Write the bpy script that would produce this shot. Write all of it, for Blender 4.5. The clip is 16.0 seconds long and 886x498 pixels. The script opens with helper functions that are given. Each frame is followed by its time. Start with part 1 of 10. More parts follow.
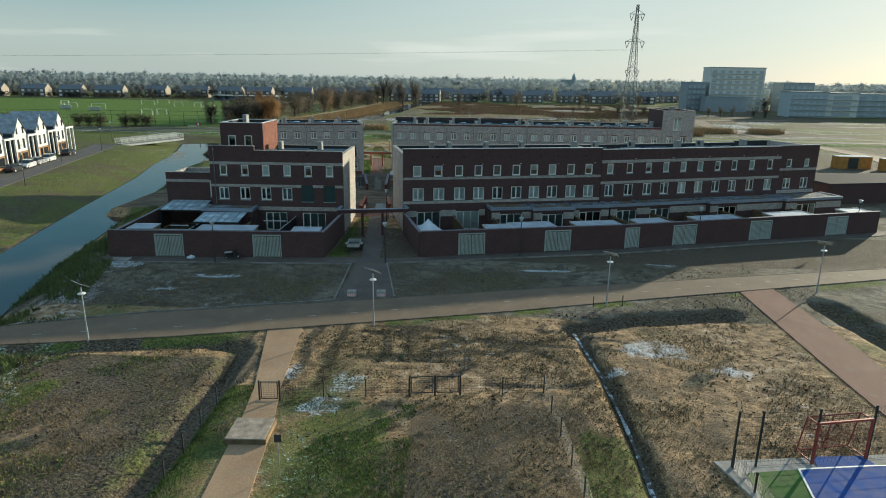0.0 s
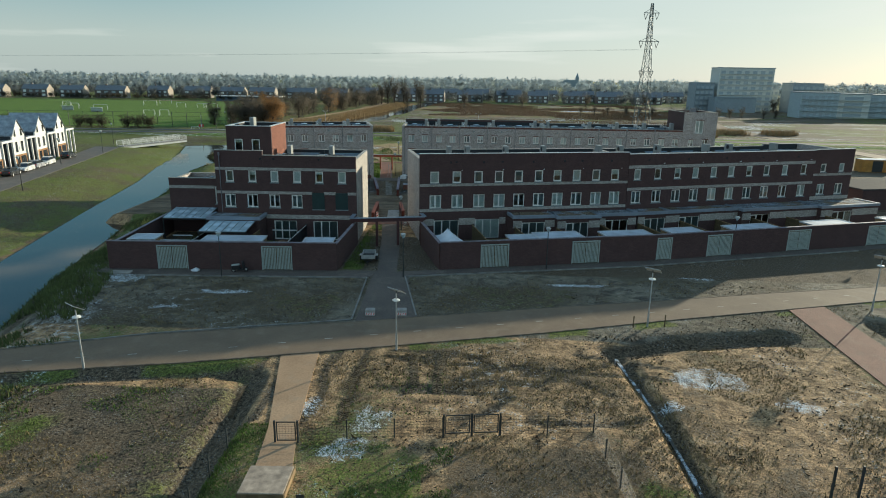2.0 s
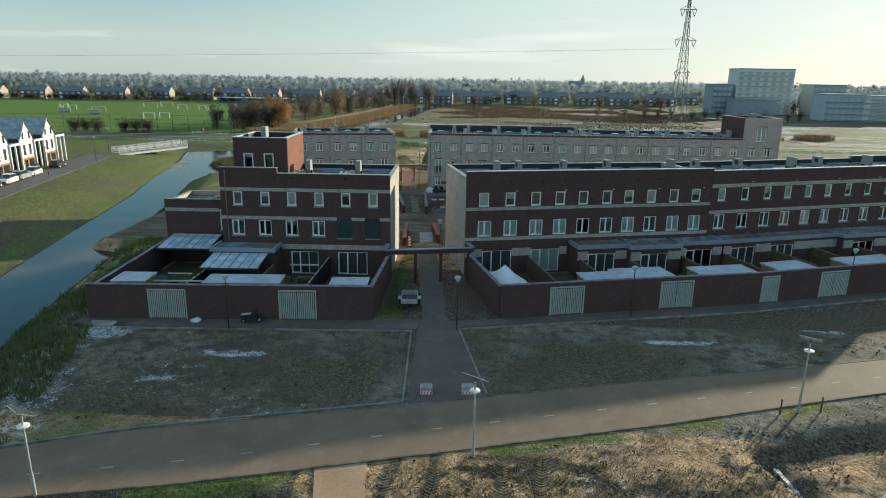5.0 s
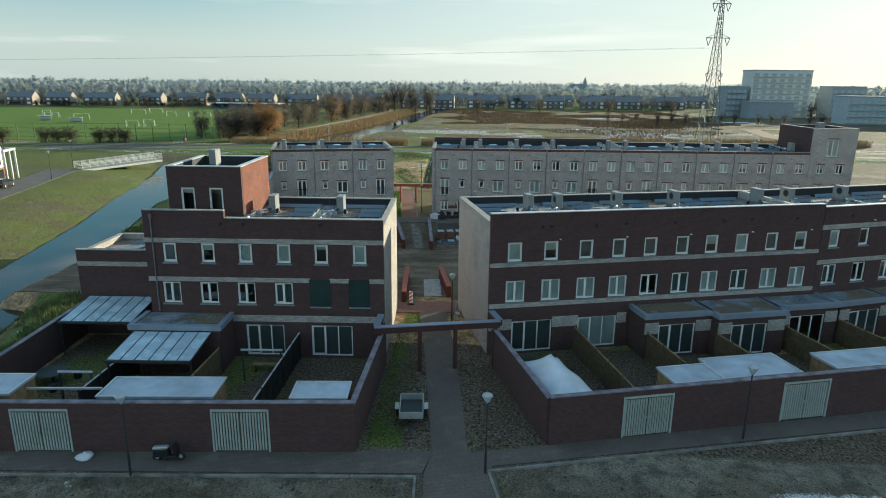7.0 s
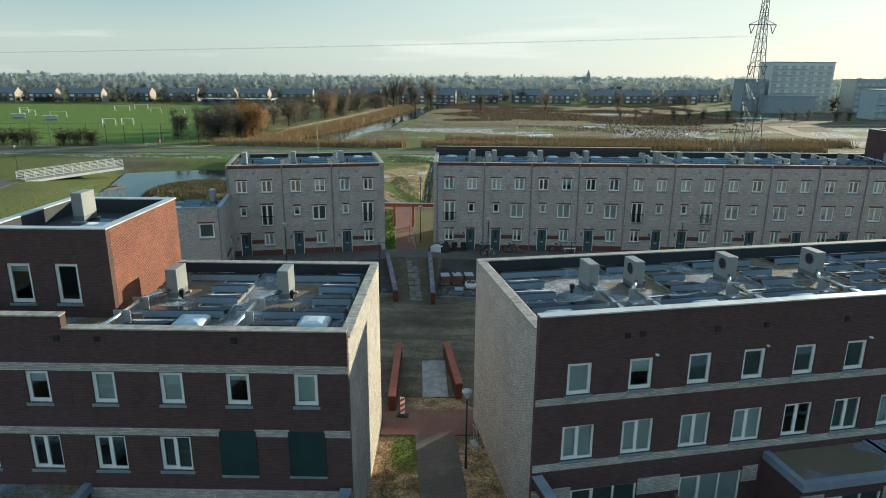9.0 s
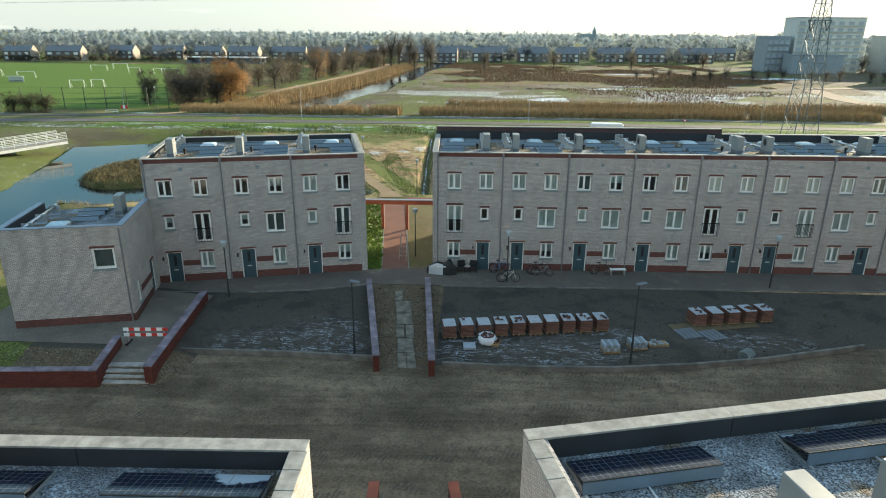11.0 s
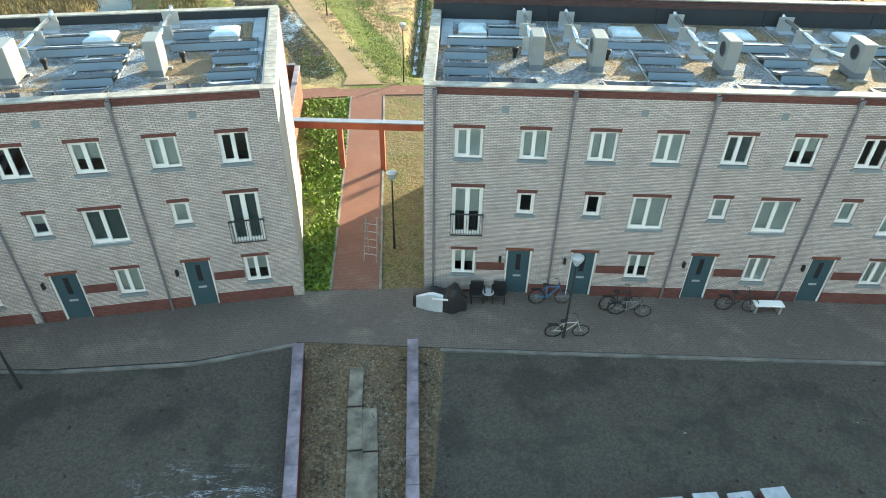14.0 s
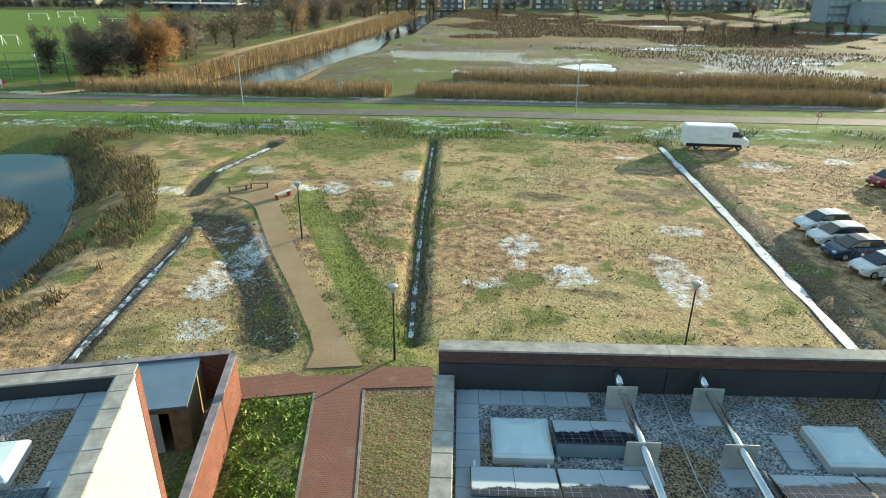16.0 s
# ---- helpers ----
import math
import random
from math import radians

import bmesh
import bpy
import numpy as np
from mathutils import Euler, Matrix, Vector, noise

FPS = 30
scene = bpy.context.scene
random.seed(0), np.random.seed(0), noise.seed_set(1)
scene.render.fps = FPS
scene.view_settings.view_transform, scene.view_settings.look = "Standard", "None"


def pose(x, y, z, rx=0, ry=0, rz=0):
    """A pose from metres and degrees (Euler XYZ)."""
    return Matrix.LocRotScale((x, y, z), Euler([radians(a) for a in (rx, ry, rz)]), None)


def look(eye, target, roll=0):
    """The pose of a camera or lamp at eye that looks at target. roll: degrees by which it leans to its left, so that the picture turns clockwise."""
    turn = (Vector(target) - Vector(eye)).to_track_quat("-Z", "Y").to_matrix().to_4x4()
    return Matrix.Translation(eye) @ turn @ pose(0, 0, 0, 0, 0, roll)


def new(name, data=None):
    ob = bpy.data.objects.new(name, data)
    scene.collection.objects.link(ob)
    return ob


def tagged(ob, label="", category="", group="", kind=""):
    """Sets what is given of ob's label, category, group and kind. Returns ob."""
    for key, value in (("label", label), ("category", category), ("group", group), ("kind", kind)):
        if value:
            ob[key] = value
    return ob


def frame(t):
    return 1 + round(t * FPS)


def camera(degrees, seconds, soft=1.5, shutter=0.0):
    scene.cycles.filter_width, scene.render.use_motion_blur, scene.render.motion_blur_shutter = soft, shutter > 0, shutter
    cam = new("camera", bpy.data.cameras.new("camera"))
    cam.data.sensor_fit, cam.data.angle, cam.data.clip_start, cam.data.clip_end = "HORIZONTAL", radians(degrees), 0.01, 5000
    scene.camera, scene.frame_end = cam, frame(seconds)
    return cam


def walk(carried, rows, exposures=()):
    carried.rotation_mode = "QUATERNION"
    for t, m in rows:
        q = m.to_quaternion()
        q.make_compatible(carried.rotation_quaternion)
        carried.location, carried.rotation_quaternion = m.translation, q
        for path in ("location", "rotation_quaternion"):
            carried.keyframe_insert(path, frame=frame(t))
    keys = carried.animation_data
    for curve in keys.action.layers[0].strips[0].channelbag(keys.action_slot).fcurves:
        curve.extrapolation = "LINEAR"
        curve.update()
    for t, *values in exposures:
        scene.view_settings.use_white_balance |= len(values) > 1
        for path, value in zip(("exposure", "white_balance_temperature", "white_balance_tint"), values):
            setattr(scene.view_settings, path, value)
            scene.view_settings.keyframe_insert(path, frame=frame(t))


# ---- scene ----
cam = camera(70.2, 16.0, soft=1.0)
PATH = [
    (0, (-0.492, 0.412, 17.702), (-0.566, 2.34, 17.175), 0.9),
    (0.5, (-0.658, 1.806, 17.703), (-0.733, 3.734, 17.176), 0.9),
    (1, (-0.938, 2.964, 17.691), (-1.014, 4.892, 17.164), 0.9),
    (1.5, (-1.551, 3.836, 17.693), (-1.629, 5.764, 17.166), 0.9),
    (2, (-2.514, 4.508, 17.696), (-2.594, 6.436, 17.17), 0.9),
    (2.5, (-3.684, 5.033, 17.712), (-3.766, 6.961, 17.186), 0.9),
    (3, (-4.782, 5.808, 17.709), (-4.864, 7.736, 17.181), 1.0),
    (3.5, (-5.681, 7.354, 17.742), (-5.765, 9.281, 17.216), 0.9),
    (4, (-6.488, 9.693, 17.75), (-6.572, 11.621, 17.225), 0.9),
    (4.2, (-6.751, 10.871, 17.744), (-6.835, 12.799, 17.219), 0.9),
    (6.3, (-8.647, 26.918, 17.619), (-8.739, 28.848, 17.103), 0.8),
    (6.5, (-8.847, 28.603, 17.639), (-8.937, 30.533, 17.124), 0.6),
    (7, (-9.252, 33.087, 17.771), (-9.34, 35.018, 17.258), 0.6),
    (7.5, (-9.56, 37.605, 17.957), (-9.65, 39.537, 17.445), 0.6),
    (8, (-9.903, 42.124, 18.071), (-9.992, 44.057, 17.563), 0.5),
    (8.5, (-10.219, 46.597, 18.053), (-10.309, 48.53, 17.545), 0.5),
    (9, (-10.47, 51.191, 18.003), (-10.561, 53.117, 17.471), 0.4),
    (9.5, (-10.75, 55.826, 17.952), (-10.84, 57.745, 17.394), 0.4),
    (9.7, (-10.873, 57.661, 17.947), (-10.962, 59.577, 17.382), 0.4),
    (11.8, (-11.807, 75.597, 17.733), (-11.896, 77.416, 16.907), 0.4),
    (12, (-11.878, 77.21, 17.724), (-11.965, 78.997, 16.83), 0.4),
    (12.5, (-12.113, 81.596, 17.694), (-12.188, 83.259, 16.585), 0.6),
    (13, (-12.34, 85.998, 17.715), (-12.404, 87.547, 16.452), 0.9),
    (13.5, (-12.58, 90.233, 17.708), (-12.642, 91.786, 16.449), 1.2),
    (14, (-12.87, 94.462, 17.762), (-12.937, 96.066, 16.569), 1.2),
    (14.5, (-13.107, 98.628, 17.793), (-13.186, 100.303, 16.702), 0.9),
    (15, (-13.41, 102.874, 17.864), (-13.497, 104.613, 16.88), 0.7),
    (15.5, (-13.682, 107.182, 17.904), (-13.775, 108.98, 17.032), 0.6),
    (16, (-14.044, 111.508, 17.902), (-14.139, 113.338, 17.101), 0.6),
]
walk(cam, [(t, look(eye, target, roll)) for t, eye, target, roll in PATH],
     [(0, 0.52, 6200, 0), (4, 0.64, 6200, 0), (6.5, 0.84, 6200, 0), (9.5, 0.78, 6300, 0), (11.8, 1.82, 6950, 4), (13, 2.30, 7200, 4), (14, 2.24, 6850, 1), (15, 1.52, 6650, -2), (16, 1.3, 6600, -2)])

# ---- light ----
SUN_AZ = math.atan2(0.678, 0.735)      # from +y towards +x
SUN_EL = radians(10.9)
world = bpy.data.worlds.new("sky")
scene.world = world
world.use_nodes = True
wn, wl = world.node_tree.nodes, world.node_tree.links
wn.clear()
w_out = wn.new("ShaderNodeOutputWorld")
w_bg = wn.new("ShaderNodeBackground")
w_sky = wn.new("ShaderNodeTexSky")
w_sky.sky_type = "NISHITA"
w_sky.sun_disc = False
w_sky.sun_elevation = SUN_EL
w_sky.sun_rotation = SUN_AZ
w_sky.air_density, w_sky.dust_density, w_sky.ozone_density = 1.0, 0.6, 2.5
w_geo = wn.new("ShaderNodeTexCoord")
w_map = wn.new("ShaderNodeMapping")
w_map.inputs["Scale"].default_value = (1.3, 1.3, 14.0)
w_map.inputs["Rotation"].default_value = (0.02, 0.06, 0.3)
w_noise = wn.new("ShaderNodeTexNoise")
w_noise.inputs["Scale"].default_value = 1.6
w_noise.inputs["Detail"].default_value = 5.0
w_ramp = wn.new("ShaderNodeValToRGB")
w_ramp.color_ramp.elements[0].position = 0.54
w_ramp.color_ramp.elements[0].color = (0, 0, 0, 1)
w_ramp.color_ramp.elements[1].position = 0.70
w_ramp.color_ramp.elements[1].color = (0.75, 0.75, 0.75, 1)
w_mix = wn.new("ShaderNodeMixRGB")
wl.new(w_geo.outputs["Generated"], w_map.inputs["Vector"])
wl.new(w_map.outputs["Vector"], w_noise.inputs["Vector"])
wl.new(w_noise.outputs["Fac"], w_ramp.inputs["Fac"])
wl.new(w_ramp.outputs["Color"], w_mix.inputs["Fac"])
# winter haze: pale at the horizon, blue above it, white towards the sun, thin bright veil overhead
w_sep = wn.new("ShaderNodeSeparateXYZ")
wl.new(w_geo.outputs["Generated"], w_sep.inputs[0])
w_el = wn.new("ShaderNodeValToRGB")
for pos, col in ((0.0, (2.55, 2.75, 2.7)), (0.05, (2.65, 2.9, 2.8)), (0.11, (1.75, 2.4, 2.55)), (0.19, (0.95, 2.05, 2.65)), (0.3, (0.95, 2.0, 2.85)), (0.7, (0.95, 1.75, 2.75))):
    el = w_el.color_ramp.elements[0] if pos == 0.0 else w_el.color_ramp.elements.new(pos)
    el.position, el.color = pos, (*col, 1)
w_el.color_ramp.elements[-1].color = (0.95, 1.75, 2.75, 1)
wl.new(w_sep.outputs["Z"], w_el.inputs["Fac"])
w_dot = wn.new("ShaderNodeVectorMath")
w_dot.operation = "DOT_PRODUCT"
w_dot.inputs[1].default_value = (math.sin(SUN_AZ) * math.cos(SUN_EL), math.cos(SUN_AZ) * math.cos(SUN_EL), math.sin(SUN_EL))
wl.new(w_geo.outputs["Generated"], w_dot.inputs[0])
w_near = wn.new("ShaderNodeMapRange")
w_near.interpolation_type = "SMOOTHSTEP"
w_near.inputs["From Min"].default_value, w_near.inputs["From Max"].default_value = 0.30, 0.97
wl.new(w_dot.outputs["Value"], w_near.inputs["Value"])
w_glow = wn.new("ShaderNodeMixRGB")
w_glow.inputs["Color2"].default_value = (3.5, 3.65, 3.5, 1)
w_low = wn.new("ShaderNodeMapRange")
w_low.interpolation_type = "SMOOTHSTEP"
w_low.inputs["From Min"].default_value, w_low.inputs["From Max"].default_value = 0.32, 0.62
w_low.inputs["To Min"].default_value, w_low.inputs["To Max"].default_value = 1.0, 0.15
wl.new(w_sep.outputs["Z"], w_low.inputs["Value"])
w_mul = wn.new("ShaderNodeMath")
w_mul.operation = "MULTIPLY"
wl.new(w_near.outputs["Result"], w_mul.inputs[0])
wl.new(w_low.outputs["Result"], w_mul.inputs[1])
wl.new(w_mul.outputs[0], w_glow.inputs["Fac"])
# the low sky opposite the sun is pale as well
w_anti = wn.new("ShaderNodeMapRange")
w_anti.interpolation_type = "SMOOTHSTEP"
w_anti.inputs["From Min"].default_value, w_anti.inputs["From Max"].default_value = 0.15, -0.85
wl.new(w_dot.outputs["Value"], w_anti.inputs["Value"])
w_amul = wn.new("ShaderNodeMath")
w_amul.operation = "MULTIPLY"
wl.new(w_anti.outputs["Result"], w_amul.inputs[0])
wl.new(w_low.outputs["Result"], w_amul.inputs[1])
w_back = wn.new("ShaderNodeMixRGB")
w_back.inputs["Color2"].default_value = (2.9, 3.6, 4.0, 1)
wl.new(w_amul.outputs[0], w_back.inputs["Fac"])
wl.new(w_el.outputs["Color"], w_back.inputs["Color1"])
wl.new(w_back.outputs["Color"], w_glow.inputs["Color1"])
w_haze = wn.new("ShaderNodeMixRGB")
w_haze.inputs["Fac"].default_value = 0.92
wl.new(w_sky.outputs["Color"], w_haze.inputs["Color1"])
wl.new(w_glow.outputs["Color"], w_haze.inputs["Color2"])
wl.new(w_haze.outputs["Color"], w_mix.inputs["Color1"])
w_mix.inputs["Color2"].default_value = (4.7, 4.55, 4.25, 1)
wl.new(w_mix.outputs["Color"], w_bg.inputs["Color"])
w_bg.inputs["Strength"].default_value = 0.13
wl.new(w_bg.outputs["Background"], w_out.inputs["Surface"])

sun = new("sun", bpy.data.lights.new("sun", "SUN"))
sun.data.energy = 5.0
sun.data.angle = radians(0.6)
sun.data.color = (1.0, 0.85, 0.65)
sun.matrix_world = look((0, 0, 0), (-math.sin(SUN_AZ) * math.cos(SUN_EL), -math.cos(SUN_AZ) * math.cos(SUN_EL), -math.sin(SUN_EL)))


# ---- building helpers ----
class MB:
    """Collects boxes, tubes and prisms for one mesh."""

    def __init__(self):
        self.v, self.f = [], []

    def add(self, verts, faces):
        k = len(self.v)
        self.v += [tuple(p) for p in verts]
        self.f += [tuple(k + i for i in q) for q in faces]
        return self

    def box(self, x0, x1, y0, y1, z0, z1, m=None):
        p = [(x, y, z) for z in (z0, z1) for y in (y0, y1) for x in (x0, x1)]
        if m is not None:
            p = [m @ Vector(q) for q in p]
        return self.add(p, [(0, 2, 3, 1), (4, 5, 7, 6), (0, 1, 5, 4), (2, 6, 7, 3), (0, 4, 6, 2), (1, 3, 7, 5)])

    def soft(self, x0, x1, y0, y1, z0, z1, b, m=None):
        """A box with its upright and top edges cut by b."""
        ring = [(x0 + b, y0), (x1 - b, y0), (x1, y0 + b), (x1, y1 - b), (x1 - b, y1), (x0 + b, y1), (x0, y1 - b), (x0, y0 + b)]
        cx, cy = (x0 + x1) / 2, (y0 + y1) / 2
        kx, ky = 1 - 2 * b / (x1 - x0), 1 - 2 * b / (y1 - y0)
        p = [(x, y, z0) for x, y in ring] + [(x, y, z1 - b) for x, y in ring]
        p += [(cx + (x - cx) * kx, cy + (y - cy) * ky, z1) for x, y in ring]
        if m is not None:
            p = [m @ Vector(q) for q in p]
        f = [tuple(range(7, -1, -1)), tuple(range(16, 24))]
        for k in (0, 8):
            f += [(k + i, k + (i + 1) % 8, k + 8 + (i + 1) % 8, k + 8 + i) for i in range(8)]
        return self.add(p, f)

    def tube(self, a, b, r, r2=None, n=8, caps=True):
        a, b = Vector(a), Vector(b)
        r2 = r if r2 is None else r2
        q = (b - a).to_track_quat("Z", "Y")
        ring = [(math.cos(2 * math.pi * i / n), math.sin(2 * math.pi * i / n)) for i in range(n)]
        p = [a + q @ Vector((r * c, r * s, 0)) for c, s in ring] + [b + q @ Vector((r2 * c, r2 * s, 0)) for c, s in ring]
        f = [(i, (i + 1) % n, n + (i + 1) % n, n + i) for i in range(n)]
        if caps:
            f += [tuple(range(n - 1, -1, -1)), tuple(range(n, 2 * n))]
        return self.add(p, f)

    def path(self, pts, r, n=6):
        for a, b in zip(pts, pts[1:]):
            self.tube(a, b, r, n=n)
        return self

    def rope(self, pts, r, n=4):
        """One unbroken thin cable along the points."""
        k = len(self.v)
        for x, y, z in pts:
            self.v += [(x, y + r * math.cos(2 * math.pi * i / n), z + r * math.sin(2 * math.pi * i / n)) for i in range(n)]
        for j in range(len(pts) - 1):
            self.f += [(k + j * n + i, k + j * n + (i + 1) % n, k + (j + 1) * n + (i + 1) % n, k + (j + 1) * n + i) for i in range(n)]
        return self

    def lathe(self, profile, n=12, at=(0, 0, 0)):
        """Turns (radius, height) pairs about z."""
        p = [(at[0] + r * math.cos(2 * math.pi * i / n), at[1] + r * math.sin(2 * math.pi * i / n), at[2] + z) for r, z in profile for i in range(n)]
        f = [(k * n + i, k * n + (i + 1) % n, (k + 1) * n + (i + 1) % n, (k + 1) * n + i) for k in range(len(profile) - 1) for i in range(n)]
        f += [tuple(range(n - 1, -1, -1)), tuple(range((len(profile) - 1) * n, len(profile) * n))]
        return self.add(p, f)

    def torus(self, c, axis, r, t, n=20, k=6):
        c, q = Vector(c), Vector(axis).to_track_quat("Z", "Y")
        p = []
        for i in range(n):
            a = 2 * math.pi * i / n
            for j in range(k):
                b = 2 * math.pi * j / k
                p.append(c + q @ Vector(((r + t * math.cos(b)) * math.cos(a), (r + t * math.cos(b)) * math.sin(a), t * math.sin(b))))
        f = [(i * k + j, ((i + 1) % n) * k + j, ((i + 1) % n) * k + (j + 1) % k, i * k + (j + 1) % k) for i in range(n) for j in range(k)]
        return self.add(p, f)

    def prism(self, pts, z0, z1):
        n = len(pts)
        area = sum(pts[i][0] * pts[(i + 1) % n][1] - pts[(i + 1) % n][0] * pts[i][1] for i in range(n))
        pts = pts if area > 0 else pts[::-1]
        p = [(x, y, z0) for x, y in pts] + [(x, y, z1) for x, y in pts]
        f = [tuple(range(n - 1, -1, -1)), tuple(range(n, 2 * n))] + [(i, (i + 1) % n, n + (i + 1) % n, n + i) for i in range(n)]
        return self.add(p, f)

    def extrude(self, pts, m, y0, y1):
        """An outline in x and z, drawn out along y from y0 to y1, laid by m."""
        n = len(pts)
        p = [m @ Vector((x, y0, z)) for x, z in pts] + [m @ Vector((x, y1, z)) for x, z in pts]
        f = [tuple(range(n)), tuple(range(2 * n - 1, n - 1, -1))] + [(i, n + i, n + (i + 1) % n, (i + 1) % n) for i in range(n)]
        return self.add(p, f)

    def wall(self, x0, x1, z0, z1, y0, y1, holes):
        """An upright wall in x and z from y0 to y1, with openings (x0, x1, z0, z1) through it."""
        xs = sorted({x0, x1, *[min(max(h[k], x0), x1) for h in holes for k in (0, 1)]})
        zs = sorted({z0, z1, *[min(max(h[k], z0), z1) for h in holes for k in (2, 3)]})
        for a, b in zip(xs, xs[1:]):
            for c, d in zip(zs, zs[1:]):
                cx, cz = (a + b) / 2, (c + d) / 2
                if any(h[0] < cx < h[1] and h[2] < cz < h[3] for h in holes):
                    continue
                self.add([(a, y0, c), (b, y0, c), (b, y0, d), (a, y0, d)], [(0, 1, 2, 3)])
                self.add([(a, y1, c), (b, y1, c), (b, y1, d), (a, y1, d)], [(3, 2, 1, 0)])
        for a, b, c, d, s in [(x0, x1, z0, z1, 1)] + [(*h[:4], -1) for h in holes]:
            ring = [(a, c), (b, c), (b, d), (a, d)]
            for (p, q), (r, t) in zip(ring, ring[1:] + ring[:1]):
                quad = [(p, y0, q), (p, y1, q), (r, y1, t), (r, y0, t)]
                self.add(quad, [(0, 1, 2, 3) if s > 0 else (3, 2, 1, 0)])
        return self


def part(name, mb, material, parent=None, label="", m=None, smooth=False):
    """Links one mesh object, under its thing or part where one is given."""
    if isinstance(mb, MB):
        me = bpy.data.meshes.new(name)
        me.from_pydata(mb.v, [], mb.f)
        me.materials.append(material)
        if smooth:
            me.polygons.foreach_set("use_smooth", [True] * len(me.polygons))
        me.update()
    else:
        me = mb
    ob = new(name, me)
    if parent is not None:
        ob.parent = parent
    if m is not None:
        ob.matrix_basis = m
    return tagged(ob, label)


def thing(name, label, category, m=None, group="", kind=""):
    ob = new(name)
    ob.empty_display_size = 0.2
    if m is not None:
        ob.matrix_basis = m
    return tagged(ob, label, category, group, kind)


def structure(name, mb, material, label, category, m=None, smooth=False):
    return tagged(part(name, mb, material, None, label, m, smooth), "", category, "", "structure")


# ---- materials ----
def rgb(c):
    return (*c, 1.0)


class Mat:
    def __init__(self, name, rough=0.8, metal=0.0, spec=0.35):
        self.m = bpy.data.materials.new(name)
        self.m.use_nodes = True
        self.n, self.l = self.m.node_tree.nodes, self.m.node_tree.links
        self.bsdf = self.n["Principled BSDF"]
        self.bsdf.inputs["Roughness"].default_value = rough
        self.bsdf.inputs["Metallic"].default_value = metal
        self.bsdf.inputs["Specular IOR Level"].default_value = spec

    def node(self, kind, **kw):
        nd = self.n.new(kind)
        for k, val in kw.items():
            nd.inputs[k.replace("_", " ")].default_value = val
        return nd

    def coords(self, which="Object"):
        if which == "World":
            return self.n.new("ShaderNodeNewGeometry").outputs["Position"]
        return self.n.new("ShaderNodeTexCoord").outputs[which]

    def noise(self, co, scale, detail=4.0, rough=0.55):
        nd = self.node("ShaderNodeTexNoise", Scale=scale, Detail=detail, Roughness=rough)
        self.l.new(co, nd.inputs["Vector"])
        return nd.outputs["Fac"]

    def ramp(self, fac, lo, hi, a=0.0, b=1.0):
        nd = self.node("ShaderNodeMapRange")
        for k, val in zip(("From Min", "From Max", "To Min", "To Max"), (lo, hi, a, b)):
            nd.inputs[k].default_value = val
        self.l.new(fac, nd.inputs["Value"])
        return nd.outputs["Result"]

    def put(self, socket, x):
        if hasattr(x, "is_linked"):
            self.l.new(x, socket)
        elif isinstance(x, (tuple, list)):
            socket.default_value = rgb(x)
        else:
            socket.default_value = x

    def mix(self, fac, a, b, blend="MIX"):
        nd = self.n.new("ShaderNodeMixRGB")
        nd.blend_type = blend
        self.put(nd.inputs["Fac"], fac)
        self.put(nd.inputs["Color1"], a)
        self.put(nd.inputs["Color2"], b)
        return nd.outputs["Color"]

    def math(self, op, a, b=0.0):
        nd = self.n.new("ShaderNodeMath")
        nd.operation = op
        self.put(nd.inputs[0], a)
        self.put(nd.inputs[1], b)
        return nd.outputs["Value"]

    def color(self, c):
        self.put(self.bsdf.inputs["Base Color"], c)
        return self

    def bump(self, height, strength=0.3, dist=0.02):
        nd = self.node("ShaderNodeBump", Strength=strength, Distance=dist)
        self.l.new(height, nd.inputs["Height"])
        self.l.new(nd.outputs["Normal"], self.bsdf.inputs["Normal"])
        return self


def plain(name, c, rough=0.6, metal=0.0, vary=0.12, scale=1.2, fine=25.0, bump=0.08, spec=0.35, which="Object"):
    """A surface of one colour with soft stains, fine grain and slight relief."""
    k = Mat(name, rough, metal, spec)
    co = k.coords(which)
    big, small = k.noise(co, scale, 3), k.noise(co, fine, 3)
    dark = tuple(x * (1 - 2 * vary) for x in c)
    light = tuple(min(x * (1 + 1.4 * vary), 1) for x in c)
    a = k.mix(k.ramp(big, 0.3, 0.7), dark, light)
    k.color(k.mix(k.ramp(small, 0.35, 0.7, 0, 0.35), a, dark))
    k.put(k.bsdf.inputs["Roughness"], k.ramp(big, 0.3, 0.7, max(rough - 0.1, 0.02), min(rough + 0.1, 1)))
    if bump:
        k.bump(small, bump, 0.01)
    return k.m


